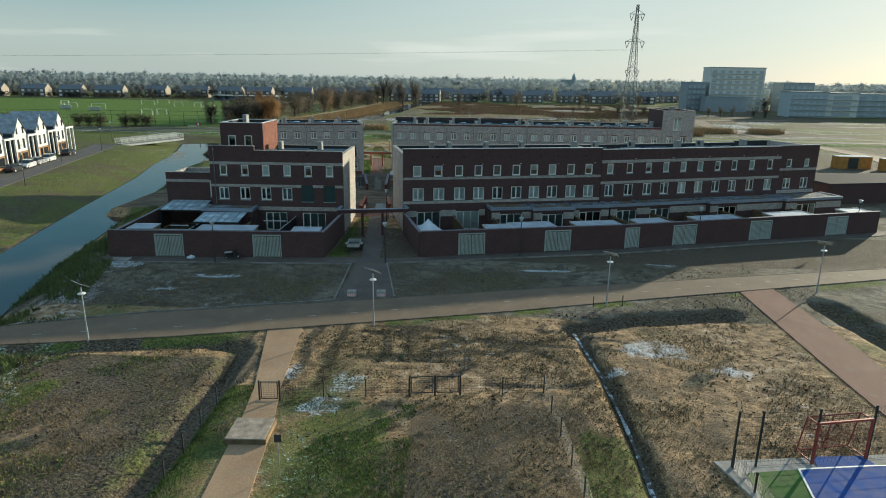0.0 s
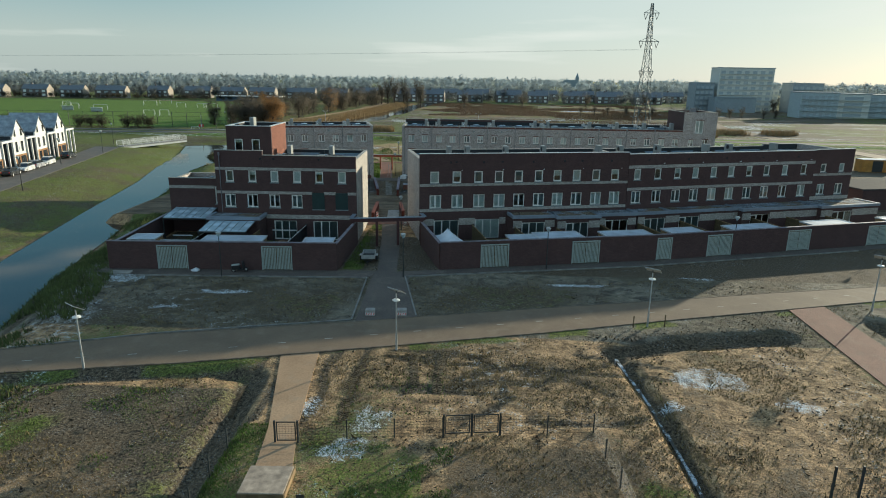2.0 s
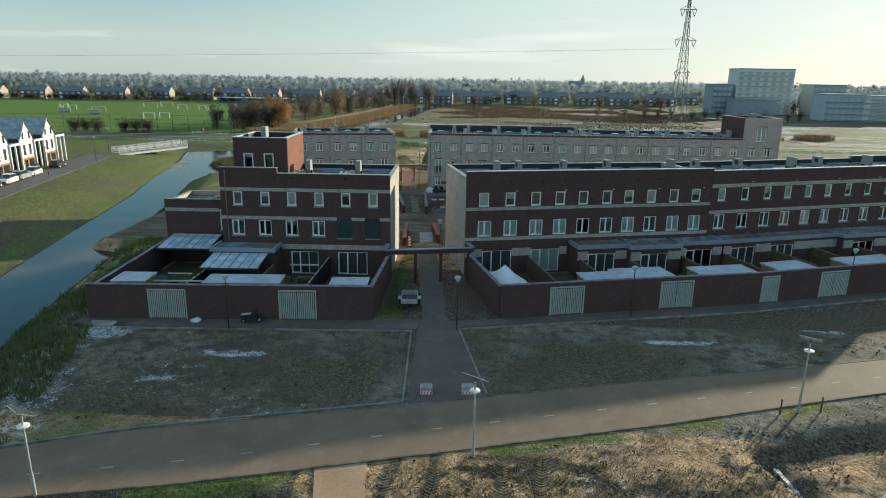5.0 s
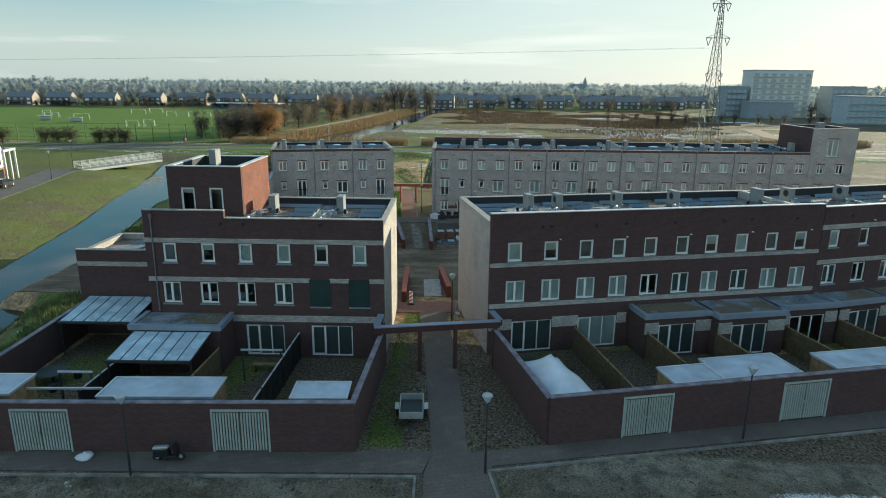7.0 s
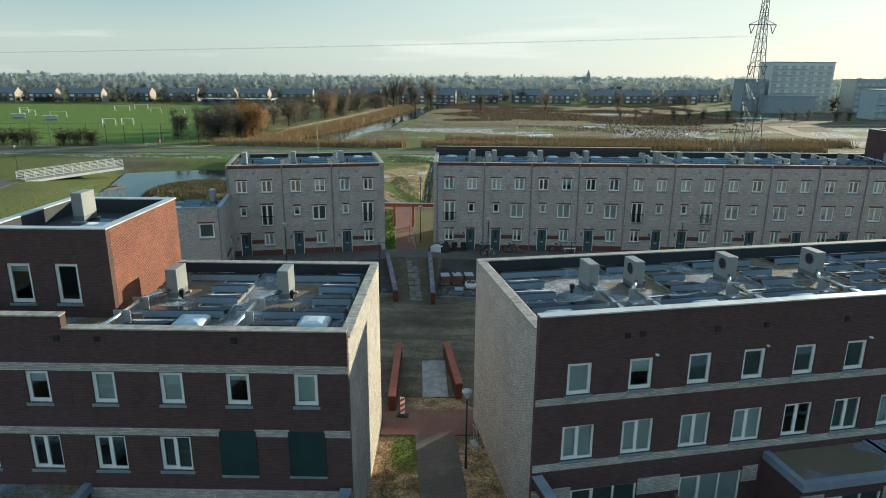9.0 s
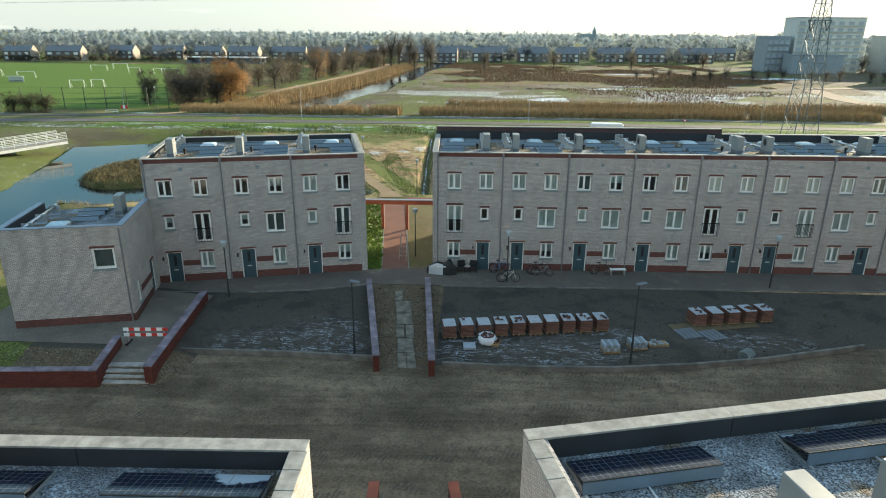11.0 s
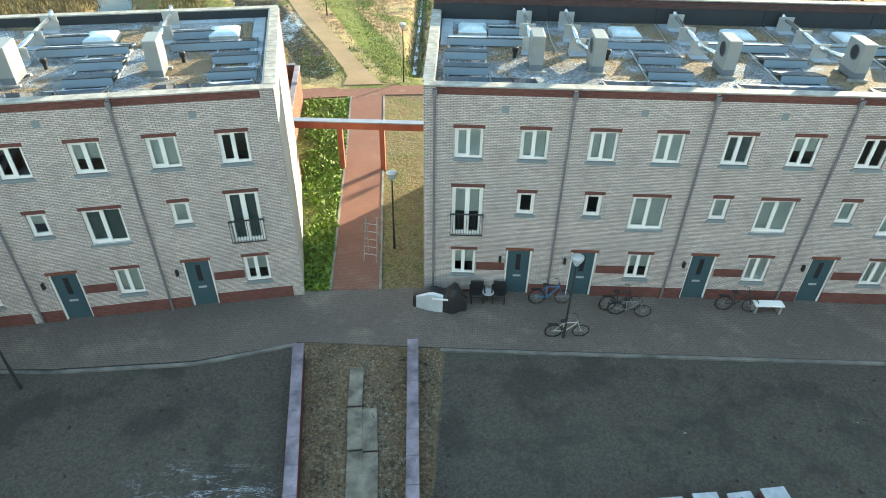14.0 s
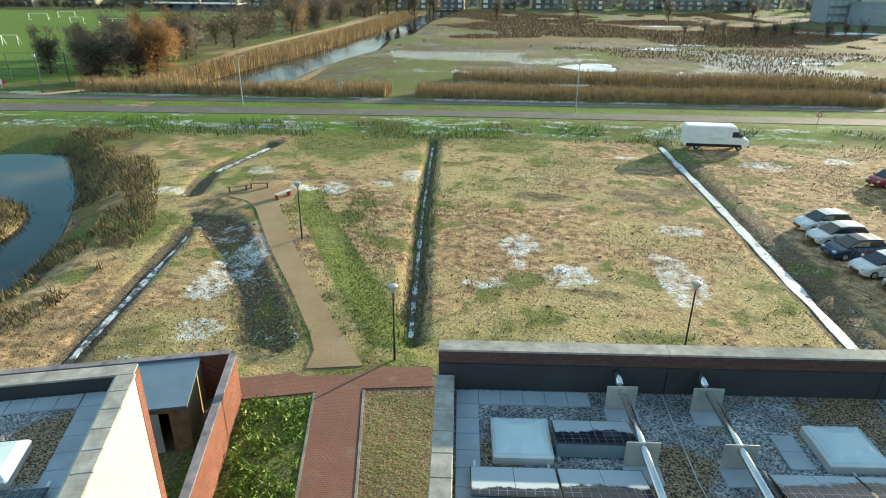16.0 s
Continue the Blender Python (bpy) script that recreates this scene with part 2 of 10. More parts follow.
def brick(name, c1, c2, mortar, w=0.225, h=0.0625, joint=0.010, stain=0.25, bias=0.0, rough=0.85, relief=0.5):
    k = Mat(name, rough, 0, 0.25)
    sep = k.n.new("ShaderNodeSeparateXYZ")
    k.l.new(k.coords(), sep.inputs[0])
    com = k.n.new("ShaderNodeCombineXYZ")
    k.l.new(k.math("ADD", sep.outputs[0], sep.outputs[1]), com.inputs[0])
    k.l.new(sep.outputs[2], com.inputs[1])
    tex = k.n.new("ShaderNodeTexBrick")
    tex.offset = 0.5
    for key, val in (("Scale", 1.0), ("Brick Width", w), ("Row Height", h), ("Mortar Size", joint), ("Mortar Smooth", 0.2), ("Bias", bias)):
        tex.inputs[key].default_value = val
    k.l.new(com.outputs[0], tex.inputs["Vector"])
    tex.inputs["Color1"].default_value = rgb(c1)
    tex.inputs["Color2"].default_value = rgb(c2)
    tex.inputs["Mortar"].default_value = rgb(mortar)
    co = k.coords()
    st = k.ramp(k.noise(co, 0.7, 4), 0.3, 0.75, 1 - stain, 1 + stain * 0.4)
    fine = k.ramp(k.noise(co, 18, 3), 0.2, 0.8, 0.82, 1.12)
    vec = k.math("MULTIPLY", st, fine)
    k.color(k.mix(1.0, tex.outputs["Color"], vec, "MULTIPLY"))
    inv = k.math("SUBTRACT", 1.0, tex.outputs["Fac"])
    k.bump(inv, relief, 0.012)
    return k.m


M_MAROON = brick("maroon_brick", (0.125, 0.07, 0.066), (0.09, 0.052, 0.05), (0.065, 0.045, 0.043), joint=0.009, stain=0.12)
# warm sunlight is put into this red; M_DKRED is its copy for shade
M_RED = brick("sunlit_red_brick", (0.34, 0.125, 0.078), (0.25, 0.088, 0.056), (0.11, 0.06, 0.048), joint=0.012, relief=0.8)
M_DKRED = brick("dark_red_brick", (0.20, 0.07, 0.055), (0.13, 0.048, 0.04), (0.12, 0.075, 0.065))
M_LIGHT = brick("pale_grey_brick", (0.68, 0.61, 0.56), (0.47, 0.42, 0.39), (0.20, 0.18, 0.165), joint=0.011, stain=0.15, relief=0.7)
M_PALE = brick("whitish_brick", (0.62, 0.57, 0.50), (0.36, 0.33, 0.30), (0.30, 0.28, 0.26))
# sun glare on the end wall, put in as an even, smooth pale brick
M_SUNPALE = brick("sunlit_pale_brick", (0.52, 0.49, 0.44), (0.48, 0.45, 0.405), (0.42, 0.395, 0.36), stain=0.08, relief=0.12)
M_WALLCAP = plain("maroon_coping", (0.24, 0.215, 0.24), 0.7, vary=0.3, scale=1.5)
M_FROSTCAP = plain("frosted_coping", (0.22, 0.20, 0.23), 0.6, vary=0.2)
M_FRAME = plain("white_window_frame", (0.78, 0.78, 0.74), 0.45, vary=0.04, bump=0)
M_SILL = plain("grey_stone_sill", (0.20, 0.24, 0.25), 0.6)
M_COPING = plain("concrete_coping", (0.34, 0.33, 0.30), 0.85, vary=0.2, scale=3)
M_METALCAP = plain("pale_metal_cap", (0.55, 0.57, 0.58), 0.4, 0.3, vary=0.08)
M_MEMBRANE = plain("dark_roof_membrane", (0.035, 0.04, 0.045), 0.75)
M_EDGE = plain("blue_grey_roof_edge", (0.27, 0.31, 0.37), 0.5, 0.3, vary=0.1)
M_ZINC = plain("zinc_pipe", (0.22, 0.22, 0.235), 0.5, 0.3)
M_STEEL = plain("bright_duct", (0.62, 0.64, 0.66), 0.22, 0.95, vary=0.06)
M_GALV = plain("galvanised_plate", (0.48, 0.49, 0.48), 0.5, 0.6)
M_CONCRETE = plain("concrete", (0.36, 0.34, 0.31), 0.9, vary=0.18, scale=2)
M_DARKSTEEL = plain("dark_painted_steel", (0.045, 0.05, 0.05), 0.5, 0.2)
M_DOOR = plain("petrol_blue_door", (0.045, 0.085, 0.10), 0.45, vary=0.05, bump=0)
M_WOOD = plain("tan_wood", (0.28, 0.19, 0.10), 0.75, vary=0.2, scale=3)
M_FENCE = plain("weathered_fence_wood", (0.13, 0.10, 0.055), 0.85, vary=0.2, scale=3)
M_NET = plain("grey_net_curtain", (0.15, 0.19, 0.20), 0.9, vary=0.08)
M_CURTAIN = plain("pale_curtain", (0.62, 0.66, 0.66), 0.9, vary=0.06)
M_ROOM = plain("room_plaster", (0.25, 0.24, 0.23), 0.9, vary=0.05)
M_BLACK = plain("black_plastic", (0.02, 0.02, 0.022), 0.5, bump=0)
M_WHITE = plain("white_paint", (0.80, 0.80, 0.78), 0.5, vary=0.05)
M_SHUTTER = plain("dark_green_shutter", (0.02, 0.045, 0.045), 0.5)


def glass_mat(name, tint, ior=1.5):
    k = Mat(name)
    k.n.remove(k.bsdf)
    tr = k.n.new("ShaderNodeBsdfTransparent")
    tr.inputs["Color"].default_value = rgb(tint)
    gl = k.n.new("ShaderNodeBsdfGlossy")
    gl.inputs["Roughness"].default_value = 0.02
    gl.inputs["Color"].default_value = (0.9, 0.95, 0.95, 1)
    fr = k.n.new("ShaderNodeFresnel")
    fr.inputs["IOR"].default_value = ior
    mx = k.n.new("ShaderNodeMixShader")
    k.l.new(fr.outputs[0], mx.inputs[0])
    k.l.new(tr.outputs[0], mx.inputs[1])
    k.l.new(gl.outputs[0], mx.inputs[2])
    k.l.new(mx.outputs[0], k.n["Material Output"].inputs["Surface"])
    return k.m


M_GLASS = glass_mat("window_glass", (0.78, 0.88, 0.88), 2.0)


def gravel_mat():
    k = Mat("roof_gravel", 0.9, 0, 0.2)
    co = k.coords("World")
    v = k.node("ShaderNodeTexVoronoi", Scale=22.0)
    k.l.new(co, v.inputs["Vector"])
    bare = k.ramp(k.noise(co, 0.33, 4, 0.6), 0.48, 0.56)
    grey = k.mix(k.ramp(k.noise(co, 26, 3), 0.42, 0.6), (0.04, 0.043, 0.047), (0.25, 0.27, 0.29))
    tan = k.mix(k.ramp(k.noise(co, 26, 3), 0.42, 0.6), (0.035, 0.028, 0.02), (0.36, 0.28, 0.185))
    stone = k.mix(bare, grey, tan)
    frost = k.math("MULTIPLY", k.ramp(k.noise(co, 0.8, 5, 0.6), 0.40, 0.64), k.ramp(k.noise(co, 17, 4, 0.7), 0.47, 0.58))
    frost = k.math("MULTIPLY", frost, k.math("SUBTRACT", 1.0, bare))
    k.color(k.mix(frost, stone, (0.54, 0.60, 0.66)))
    k.bump(v.outputs["Distance"], 0.9, 0.04)
    return k.m


M_GRAVEL = gravel_mat()


def panel_mat(name="solar_cells", bare=0.30):
    """Solar cells with their grid; the pane is glossy and partly frosted."""
    k = Mat(name, 0.12, 0, 0.3)
    co = k.coords()
    tex = k.n.new("ShaderNodeTexBrick")
    tex.offset = 0.0
    for key, val in (("Scale", 1.0), ("Brick Width", 0.165), ("Row Height", 0.165), ("Mortar Size", 0.006), ("Mortar Smooth", 0.1)):
        tex.inputs[key].default_value = val
    k.l.new(co, tex.inputs["Vector"])
    tex.inputs["Color1"].default_value = (0.012, 0.016, 0.03, 1)
    tex.inputs["Color2"].default_value = (0.016, 0.02, 0.036, 1)
    tex.inputs["Mortar"].default_value = (0.11, 0.12, 0.135, 1)
    wpos = k.coords("World")
    sep = k.n.new("ShaderNodeSeparateXYZ")
    k.l.new(co, sep.inputs[0])
    edge = k.math("ADD", sep.outputs[1], k.math("MULTIPLY", k.math("SUBTRACT", k.noise(wpos, 6, 5, 0.7), 0.5), 0.35))
    edge = k.math("ADD", edge, k.math("MULTIPLY", k.math("SUBTRACT", k.noise(wpos, 0.35, 2), 0.5), 2.2))
    fr = k.ramp(edge, bare, bare + 0.06)
    k.color(k.mix(fr, tex.outputs["Color"], (0.36, 0.42, 0.47)))
    k.put(k.bsdf.inputs["Roughness"], k.ramp(fr, 0, 1, 0.1, 0.75))
    return k.m


M_CELLS = panel_mat()
M_CELLSB = panel_mat("thawed_solar_cells", 0.85)


def water_mat():
    k = Mat("canal_water", 0.05, 0, 0.5)
    k.bsdf.inputs["IOR"].default_value = 1.33
    co = k.coords("World")
    ice = k.ramp(k.noise(co, 0.06, 5), 0.45, 0.62)
    k.color(k.mix(ice, (0.006, 0.011, 0.013), (0.013, 0.022, 0.026)))
    k.put(k.bsdf.inputs["Roughness"], k.ramp(ice, 0, 1, 0.04, 0.14))
    k.bump(k.noise(co, 1.5, 3), 0.03, 0.03)
    return k.m


M_WATER = water_mat()


def ground_mat():
    """Sand, soil, turf, lawn and frost, laid out by the two zone layers of the sheet."""
    k = Mat("field_ground", 0.95, 0, 0.15)
    co = k.coords("World")
    z1, z2 = k.n.new("ShaderNodeVertexColor"), k.n.new("ShaderNodeVertexColor")
    z1.layer_name, z2.layer_name = "zone_a", "zone_b"
    s1, s2 = k.n.new("ShaderNodeSeparateColor"), k.n.new("ShaderNodeSeparateColor")
    k.l.new(z1.outputs[0], s1.inputs[0])
    k.l.new(z2.outputs[0], s2.inputs[0])
    z3, s3 = k.n.new("ShaderNodeVertexColor"), k.n.new("ShaderNodeSeparateColor")
    z3.layer_name = "zone_c"
    k.l.new(z3.outputs[0], s3.inputs[0])
    loam, streak, clay = s3.outputs[0], s3.outputs[1], s3.outputs[2]
    turf, frost, mud = s1.outputs[0], s1.outputs[1], s1.outputs[2]
    straw, lawn, reed = s2.outputs[0], s2.outputs[1], s2.outputs[2]
    fine, mid, wide = k.noise(co, 6.0, 6, 0.65), k.noise(co, 1.3, 6, 0.6), k.noise(co, 0.16, 5)
    speck = k.noise(co, 16.0, 3, 0.7)
    crumb = k.noise(co, 11.0, 4, 0.75)
    sand = k.mix(k.ramp(mid, 0.38, 0.62), (0.19, 0.124, 0.068), (0.55, 0.36, 0.192))
    sand = k.mix(k.ramp(fine, 0.50, 0.60, 0, 0.6), sand, (0.07, 0.055, 0.038))
    soil = k.mix(k.ramp(fine, 0.38, 0.62), (0.034, 0.028, 0.02), (0.185, 0.143, 0.096))
    hay = k.mix(k.ramp(fine, 0.38, 0.62), (0.24, 0.185, 0.085), (0.47, 0.375, 0.185))
    grass = k.mix(k.ramp(fine, 0.38, 0.62), (0.04, 0.054, 0.015), (0.175, 0.21, 0.048))
    earth = k.mix(k.ramp(crumb, 0.4, 0.6), (0.062, 0.055, 0.046), (0.086, 0.077, 0.065))
    earth = k.mix(k.ramp(k.noise(co, 0.45, 5, 0.65), 0.5, 0.62, 0, 0.6), earth, (0.036, 0.034, 0.03))
    grass = k.mix(k.ramp(wide, 0.4, 0.7, 0, 0.5), grass, (0.12, 0.11, 0.04))
    green = k.mix(k.ramp(mid, 0.3, 0.7), (0.088, 0.148, 0.025), (0.132, 0.205, 0.036))
    reedc = k.mix(k.ramp(mid, 0.3, 0.7), (0.10, 0.065, 0.03), (0.27, 0.18, 0.085))

    def over(base, top, mask, lo=0.35, hi=0.65, amp=0.55):
        m = k.math("ADD", mask, k.math("MULTIPLY", k.math("SUBTRACT", fine, 0.5), amp))
        m = k.math("ADD", m, k.math("MULTIPLY", k.math("SUBTRACT", mid, 0.5), amp))
        return k.mix(k.ramp(m, lo, hi), base, top)

    khaki = k.mix(k.ramp(mid, 0.36, 0.64), (0.115, 0.102, 0.078), (0.27, 0.235, 0.175))
    khaki = k.mix(k.ramp(k.noise(co, 0.5, 5, 0.6), 0.52, 0.62, 0, 0.75), khaki, (0.052, 0.048, 0.04))
    c = over(sand, hay, straw)
    khaki = k.mix(k.ramp(k.noise(co, 0.07, 6, 0.65), 0.46, 0.57, 0, 0.8), khaki, (0.095, 0.078, 0.05))
    c = over(c, khaki, clay, 0.35, 0.65, 0.4)
    c = over(c, soil, mud)
    c = over(c, earth, loam, 0.35, 0.65, 0.35)
    c = over(c, reedc, reed)
    c = over(c, grass, turf)
    c = over(c, green, lawn, 0.45, 0.55, 0.1)
    fm = k.math("MULTIPLY", frost, k.ramp(speck, 0.30, 0.6))
    c = over(c, (0.60, 0.64, 0.67), fm, 0.42, 0.66, 1.3)
    mp = k.n.new("ShaderNodeMapping")
    mp.inputs["Scale"].default_value = (0.55, 2.6, 1.0)
    k.l.new(co, mp.inputs["Vector"])
    line = k.node("ShaderNodeTexNoise", Scale=1.1, Detail=5.0, Roughness=0.6, Distortion=1.2)
    k.l.new(mp.outputs["Vector"], line.inputs["Vector"])
    rim = k.math("SUBTRACT", 1.0, k.math("MULTIPLY", k.math("ABSOLUTE", k.math("SUBTRACT", line.outputs["Fac"], 0.5)), 30.0))
    rim = k.math("MULTIPLY", k.ramp(rim, 0.0, 0.6), k.ramp(speck, 0.40, 0.55))
    rim = k.math("MULTIPLY", rim, k.ramp(mid, 0.42, 0.56))
    c = k.mix(k.math("MULTIPLY", rim, streak), c, (0.36, 0.385, 0.42))
    c = k.mix(k.math("SUBTRACT", 1.0, k.math("MAXIMUM", k.math("MULTIPLY", loam, 0.88), k.math("MULTIPLY", straw, 0.75))), c, k.mix(1.0, c, k.ramp(crumb, 0.36, 0.62, 0.48, 1.38), "MULTIPLY"))
    # single frosted blades and stones
    rime = k.math("MULTIPLY", k.ramp(k.noise(co, 21.0, 2, 0.6), 0.63, 0.68), k.ramp(k.noise(co, 0.55, 4, 0.6), 0.46, 0.60, 0, 0.8))
    rime = k.math("MULTIPLY", rime, k.math("SUBTRACT", 1.0, k.math("MAXIMUM", loam, lawn)))
    c = k.mix(rime, c, (0.50, 0.53, 0.54))
    k.color(c)
    calm = k.math("SUBTRACT", 1.0, k.math("MULTIPLY", loam, 0.8))
    k.bump(k.math("MULTIPLY", k.math("ADD", fine, k.math("MULTIPLY", mid, 1.6)), calm), 0.75, 0.11)
    return k.m


M_GROUND = ground_mat()


def paved(name, c, c2, joint=None, rough=0.85, bw=0.2, bh=0.1, wear=0.3):
    """Small paving seen from afar: colour patches, joints and dust."""
    k = Mat(name, rough, 0, 0.25)
    co = k.coords("World")
    a = k.mix(k.ramp(k.noise(co, 0.35, 5), 0.3, 0.7), c, c2)
    a = k.mix(k.ramp(k.noise(co, 9, 4), 0.35, 0.75, 0, wear), a, tuple(x * 0.45 for x in c))
    a = k.mix(k.ramp(k.noise(co, 0.9, 5), 0.55, 0.75, 0, wear), a, (0.30, 0.25, 0.19))
    if joint:
        tex = k.n.new("ShaderNodeTexBrick")
        for key, val in (("Scale", 1.0), ("Brick Width", bw), ("Row Height", bh), ("Mortar Size", 0.008)):
            tex.inputs[key].default_value = val
        k.l.new(co, tex.inputs["Vector"])
        a = k.mix(tex.outputs["Fac"], a, joint)
        k.bump(k.math("SUBTRACT", 1.0, tex.outputs["Fac"]), 0.4, 0.01)
    else:
        k.bump(k.noise(co, 40, 3), 0.3, 0.01)
    k.color(a)
    return k.m


M_ROAD = paved("ochre_asphalt", (0.175, 0.128, 0.088), (0.225, 0.165, 0.112))
M_ASPHALT = paved("grey_asphalt", (0.10, 0.095, 0.09), (0.14, 0.13, 0.12))
M_REDPATH = paved("red_paver_path", (0.20, 0.095, 0.07), (0.26, 0.125, 0.09), (0.10, 0.06, 0.05))
M_DARKPAVE = paved("dark_clinker_paving", (0.125, 0.104, 0.09), (0.18, 0.148, 0.125), (0.08, 0.068, 0.06), wear=0.45)
M_DUSTPAVE = paved("dusty_clinker_paving", (0.15, 0.13, 0.11), (0.25, 0.215, 0.175), (0.09, 0.08, 0.07), wear=0.5)
M_SANDPATH = paved("compacted_sand_path", (0.36, 0.235, 0.14), (0.50, 0.335, 0.205), wear=0.45)
M_FIELDPATH = paved("brown_sand_path", (0.25, 0.175, 0.098), (0.35, 0.25, 0.148), wear=0.4)


def dirt_mat():
    """Packed dirt with wheel tracks that run along the court."""
    k = Mat("packed_court_dirt", 0.95, 0, 0.15)
    co = k.coords("World")
    wide, mid, fine, crumb = k.noise(co, 0.25, 5, 0.6), k.noise(co, 1.6, 6, 0.65), k.noise(co, 9, 5, 0.7), k.noise(co, 30, 3, 0.7)

    def tracks(angle, scale, shift):
        mp = k.n.new("ShaderNodeMapping")
        mp.inputs["Rotation"].default_value = (0, 0, angle)
        mp.inputs["Location"].default_value = (shift, shift * 0.7, 0)
        mp.inputs["Scale"].default_value = (0.035, 1.0, 1.0)
        k.l.new(co, mp.inputs["Vector"])
        band = k.ramp(k.noise(mp.outputs["Vector"], scale, 2, 0.4), 0.56, 0.60)
        fr = k.n.new("ShaderNodeMapping")
        fr.inputs["Rotation"].default_value = (0, 0, angle + 0.45)
        k.l.new(co, fr.inputs["Vector"])
        wave = k.node("ShaderNodeTexWave", Scale=1.5, Distortion=1.5, Detail=2.0)
        wave.inputs["Detail Scale"].default_value = 2.5
        k.l.new(fr.outputs["Vector"], wave.inputs["Vector"])
        keep = k.ramp(mid, 0.47, 0.56)
        return k.math("MULTIPLY", band, keep), wave.outputs["Fac"]

    c = k.mix(k.ramp(wide, 0.36, 0.64), (0.10, 0.079, 0.054), (0.20, 0.155, 0.106))
    c = k.mix(k.ramp(mid, 0.5, 0.66, 0, 0.55), c, (0.075, 0.062, 0.05))
    mw = k.n.new("ShaderNodeMapping")
    mw.inputs["Scale"].default_value = (0.12, 1.0, 1.0)
    mw.inputs["Rotation"].default_value = (0, 0, -0.05)
    k.l.new(co, mw.inputs["Vector"])
    swath = k.node("ShaderNodeTexNoise", Scale=0.8, Detail=5.0, Roughness=0.6, Distortion=0.8)
    k.l.new(mw.outputs["Vector"], swath.inputs["Vector"])
    c = k.mix(1.0, c, k.ramp(swath.outputs["Fac"], 0.4, 0.62, 0.78, 1.25), "MULTIPLY")
    relief = k.math("MULTIPLY", fine, 0.6)
    for angle, scale, shift in ((-0.06, 0.9, 0.0), (0.10, 0.75, 31.0), (-0.2, 0.7, 57.0)):
        band, tread = tracks(angle, scale, shift)
        tone = k.mix(k.ramp(tread, 0.35, 0.65), (0.065, 0.054, 0.042), (0.19, 0.155, 0.113))
        c = k.mix(k.math("MULTIPLY", band, 0.33), c, tone)
        relief = k.math("ADD", relief, k.math("MULTIPLY", k.math("MULTIPLY", band, tread), 0.5))
    c = k.mix(1.0, c, k.ramp(fine, 0.34, 0.62, 0.68, 1.22), "MULTIPLY")
    c = k.mix(k.ramp(crumb, 0.66, 0.72, 0, 0.7), c, (0.30, 0.27, 0.22))
    k.color(c)
    k.bump(relief, 0.8, 0.06)
    return k.m


M_COURTDIRT = dirt_mat()
M_KERB = plain("kerb_concrete", (0.17, 0.165, 0.15), 0.9, vary=0.25, which="World")


# ---- ground sheet ----
def hash2(ix, iy, seed):
    h = (ix.astype(np.int64) * 374761393 + iy.astype(np.int64) * 668265263 + seed * 974634777) & 0x7FFFFFFF
    h = ((h ^ (h >> 13)) * 1274126177) & 0x7FFFFFFF
    return ((h ^ (h >> 16)) & 0xFFFF) / 65535.0


def vnoise(x, y, seed=0):
    ix, iy = np.floor(x), np.floor(y)
    fx, fy = x - ix, y - iy
    fx, fy = fx * fx * (3 - 2 * fx), fy * fy * (3 - 2 * fy)
    a, b = hash2(ix, iy, seed), hash2(ix + 1, iy, seed)
    c, d = hash2(ix, iy + 1, seed), hash2(ix + 1, iy + 1, seed)
    return (a * (1 - fx) + b * fx) * (1 - fy) + (c * (1 - fx) + d * fx) * fy


def fbm(x, y, size, octaves=4, seed=0):
    s, a, tot = 0.0, 1.0, 0.0
    for o in range(octaves):
        s = s + a * vnoise(x / size * 2**o, y / size * 2**o, seed + 17 * o)
        tot += a
        a *= 0.55
    return s / tot


def line_dist(x, y, pts):
    best = np.full(np.shape(x), 1e9)
    for (ax, ay), (bx, by) in zip(pts, pts[1:]):
        dx, dy = bx - ax, by - ay
        k = np.clip(((x - ax) * dx + (y - ay) * dy) / (dx * dx + dy * dy), 0, 1)
        best = np.minimum(best, np.hypot(x - ax - k * dx, y - ay - k * dy))
    return best


def inside(x, y, poly):
    odd = np.zeros(np.shape(x), bool)
    for (ax, ay), (bx, by) in zip(poly, poly[1:] + poly[:1]):
        if ay == by:
            continue
        odd ^= ((ay > y) != (by > y)) & (x < (bx - ax) * (y - ay) / (by - ay) + ax)
    return odd


def poly_dist(x, y, poly):
    d = line_dist(x, y, poly + poly[:1])
    return np.where(inside(x, y, poly), -d, d)


def step(v, a, b):
    k = np.clip((v - a) / (b - a), 0, 1)
    return k * k * (3 - 2 * k)


CANAL = [(-26, -60), (-41.5, 30), (-49.5, 62), (-55.6, 87), (-61.5, 113), (-67, 131), (-73, 155), (-79, 172), (-66, 177.5), (-60, 178.5),
         (-50.5, 165), (-45.3, 153.5), (-43.7, 146), (-46, 139), (-53, 136), (-58.8, 137), (-58.4, 127.7), (-52.2, 104.7), (-44.9, 75.9), (-41.2, 58.9), (-37, 45.3), (-31, 25), (-12, -60)]
RIVER = [(-58, 214), (-64, 222), (-61, 243), (-57, 262), (-53, 290), (-51, 318), (-48, 350), (-45, 405), (-39, 450), (-36, 520),
         (-22, 520), (-27, 450), (-31, 416), (-34.5, 389), (-36, 356), (-36.5, 325), (-41, 304), (-40.5, 280), (-45, 262), (-47.5, 245), (-49, 224), (-49, 214)]
RIVER_MID = ([214, 222, 243, 262, 290, 318, 350, 405, 450, 520], [-53, -56, -54.5, -51, -47, -44, -42, -38, -33, -29])
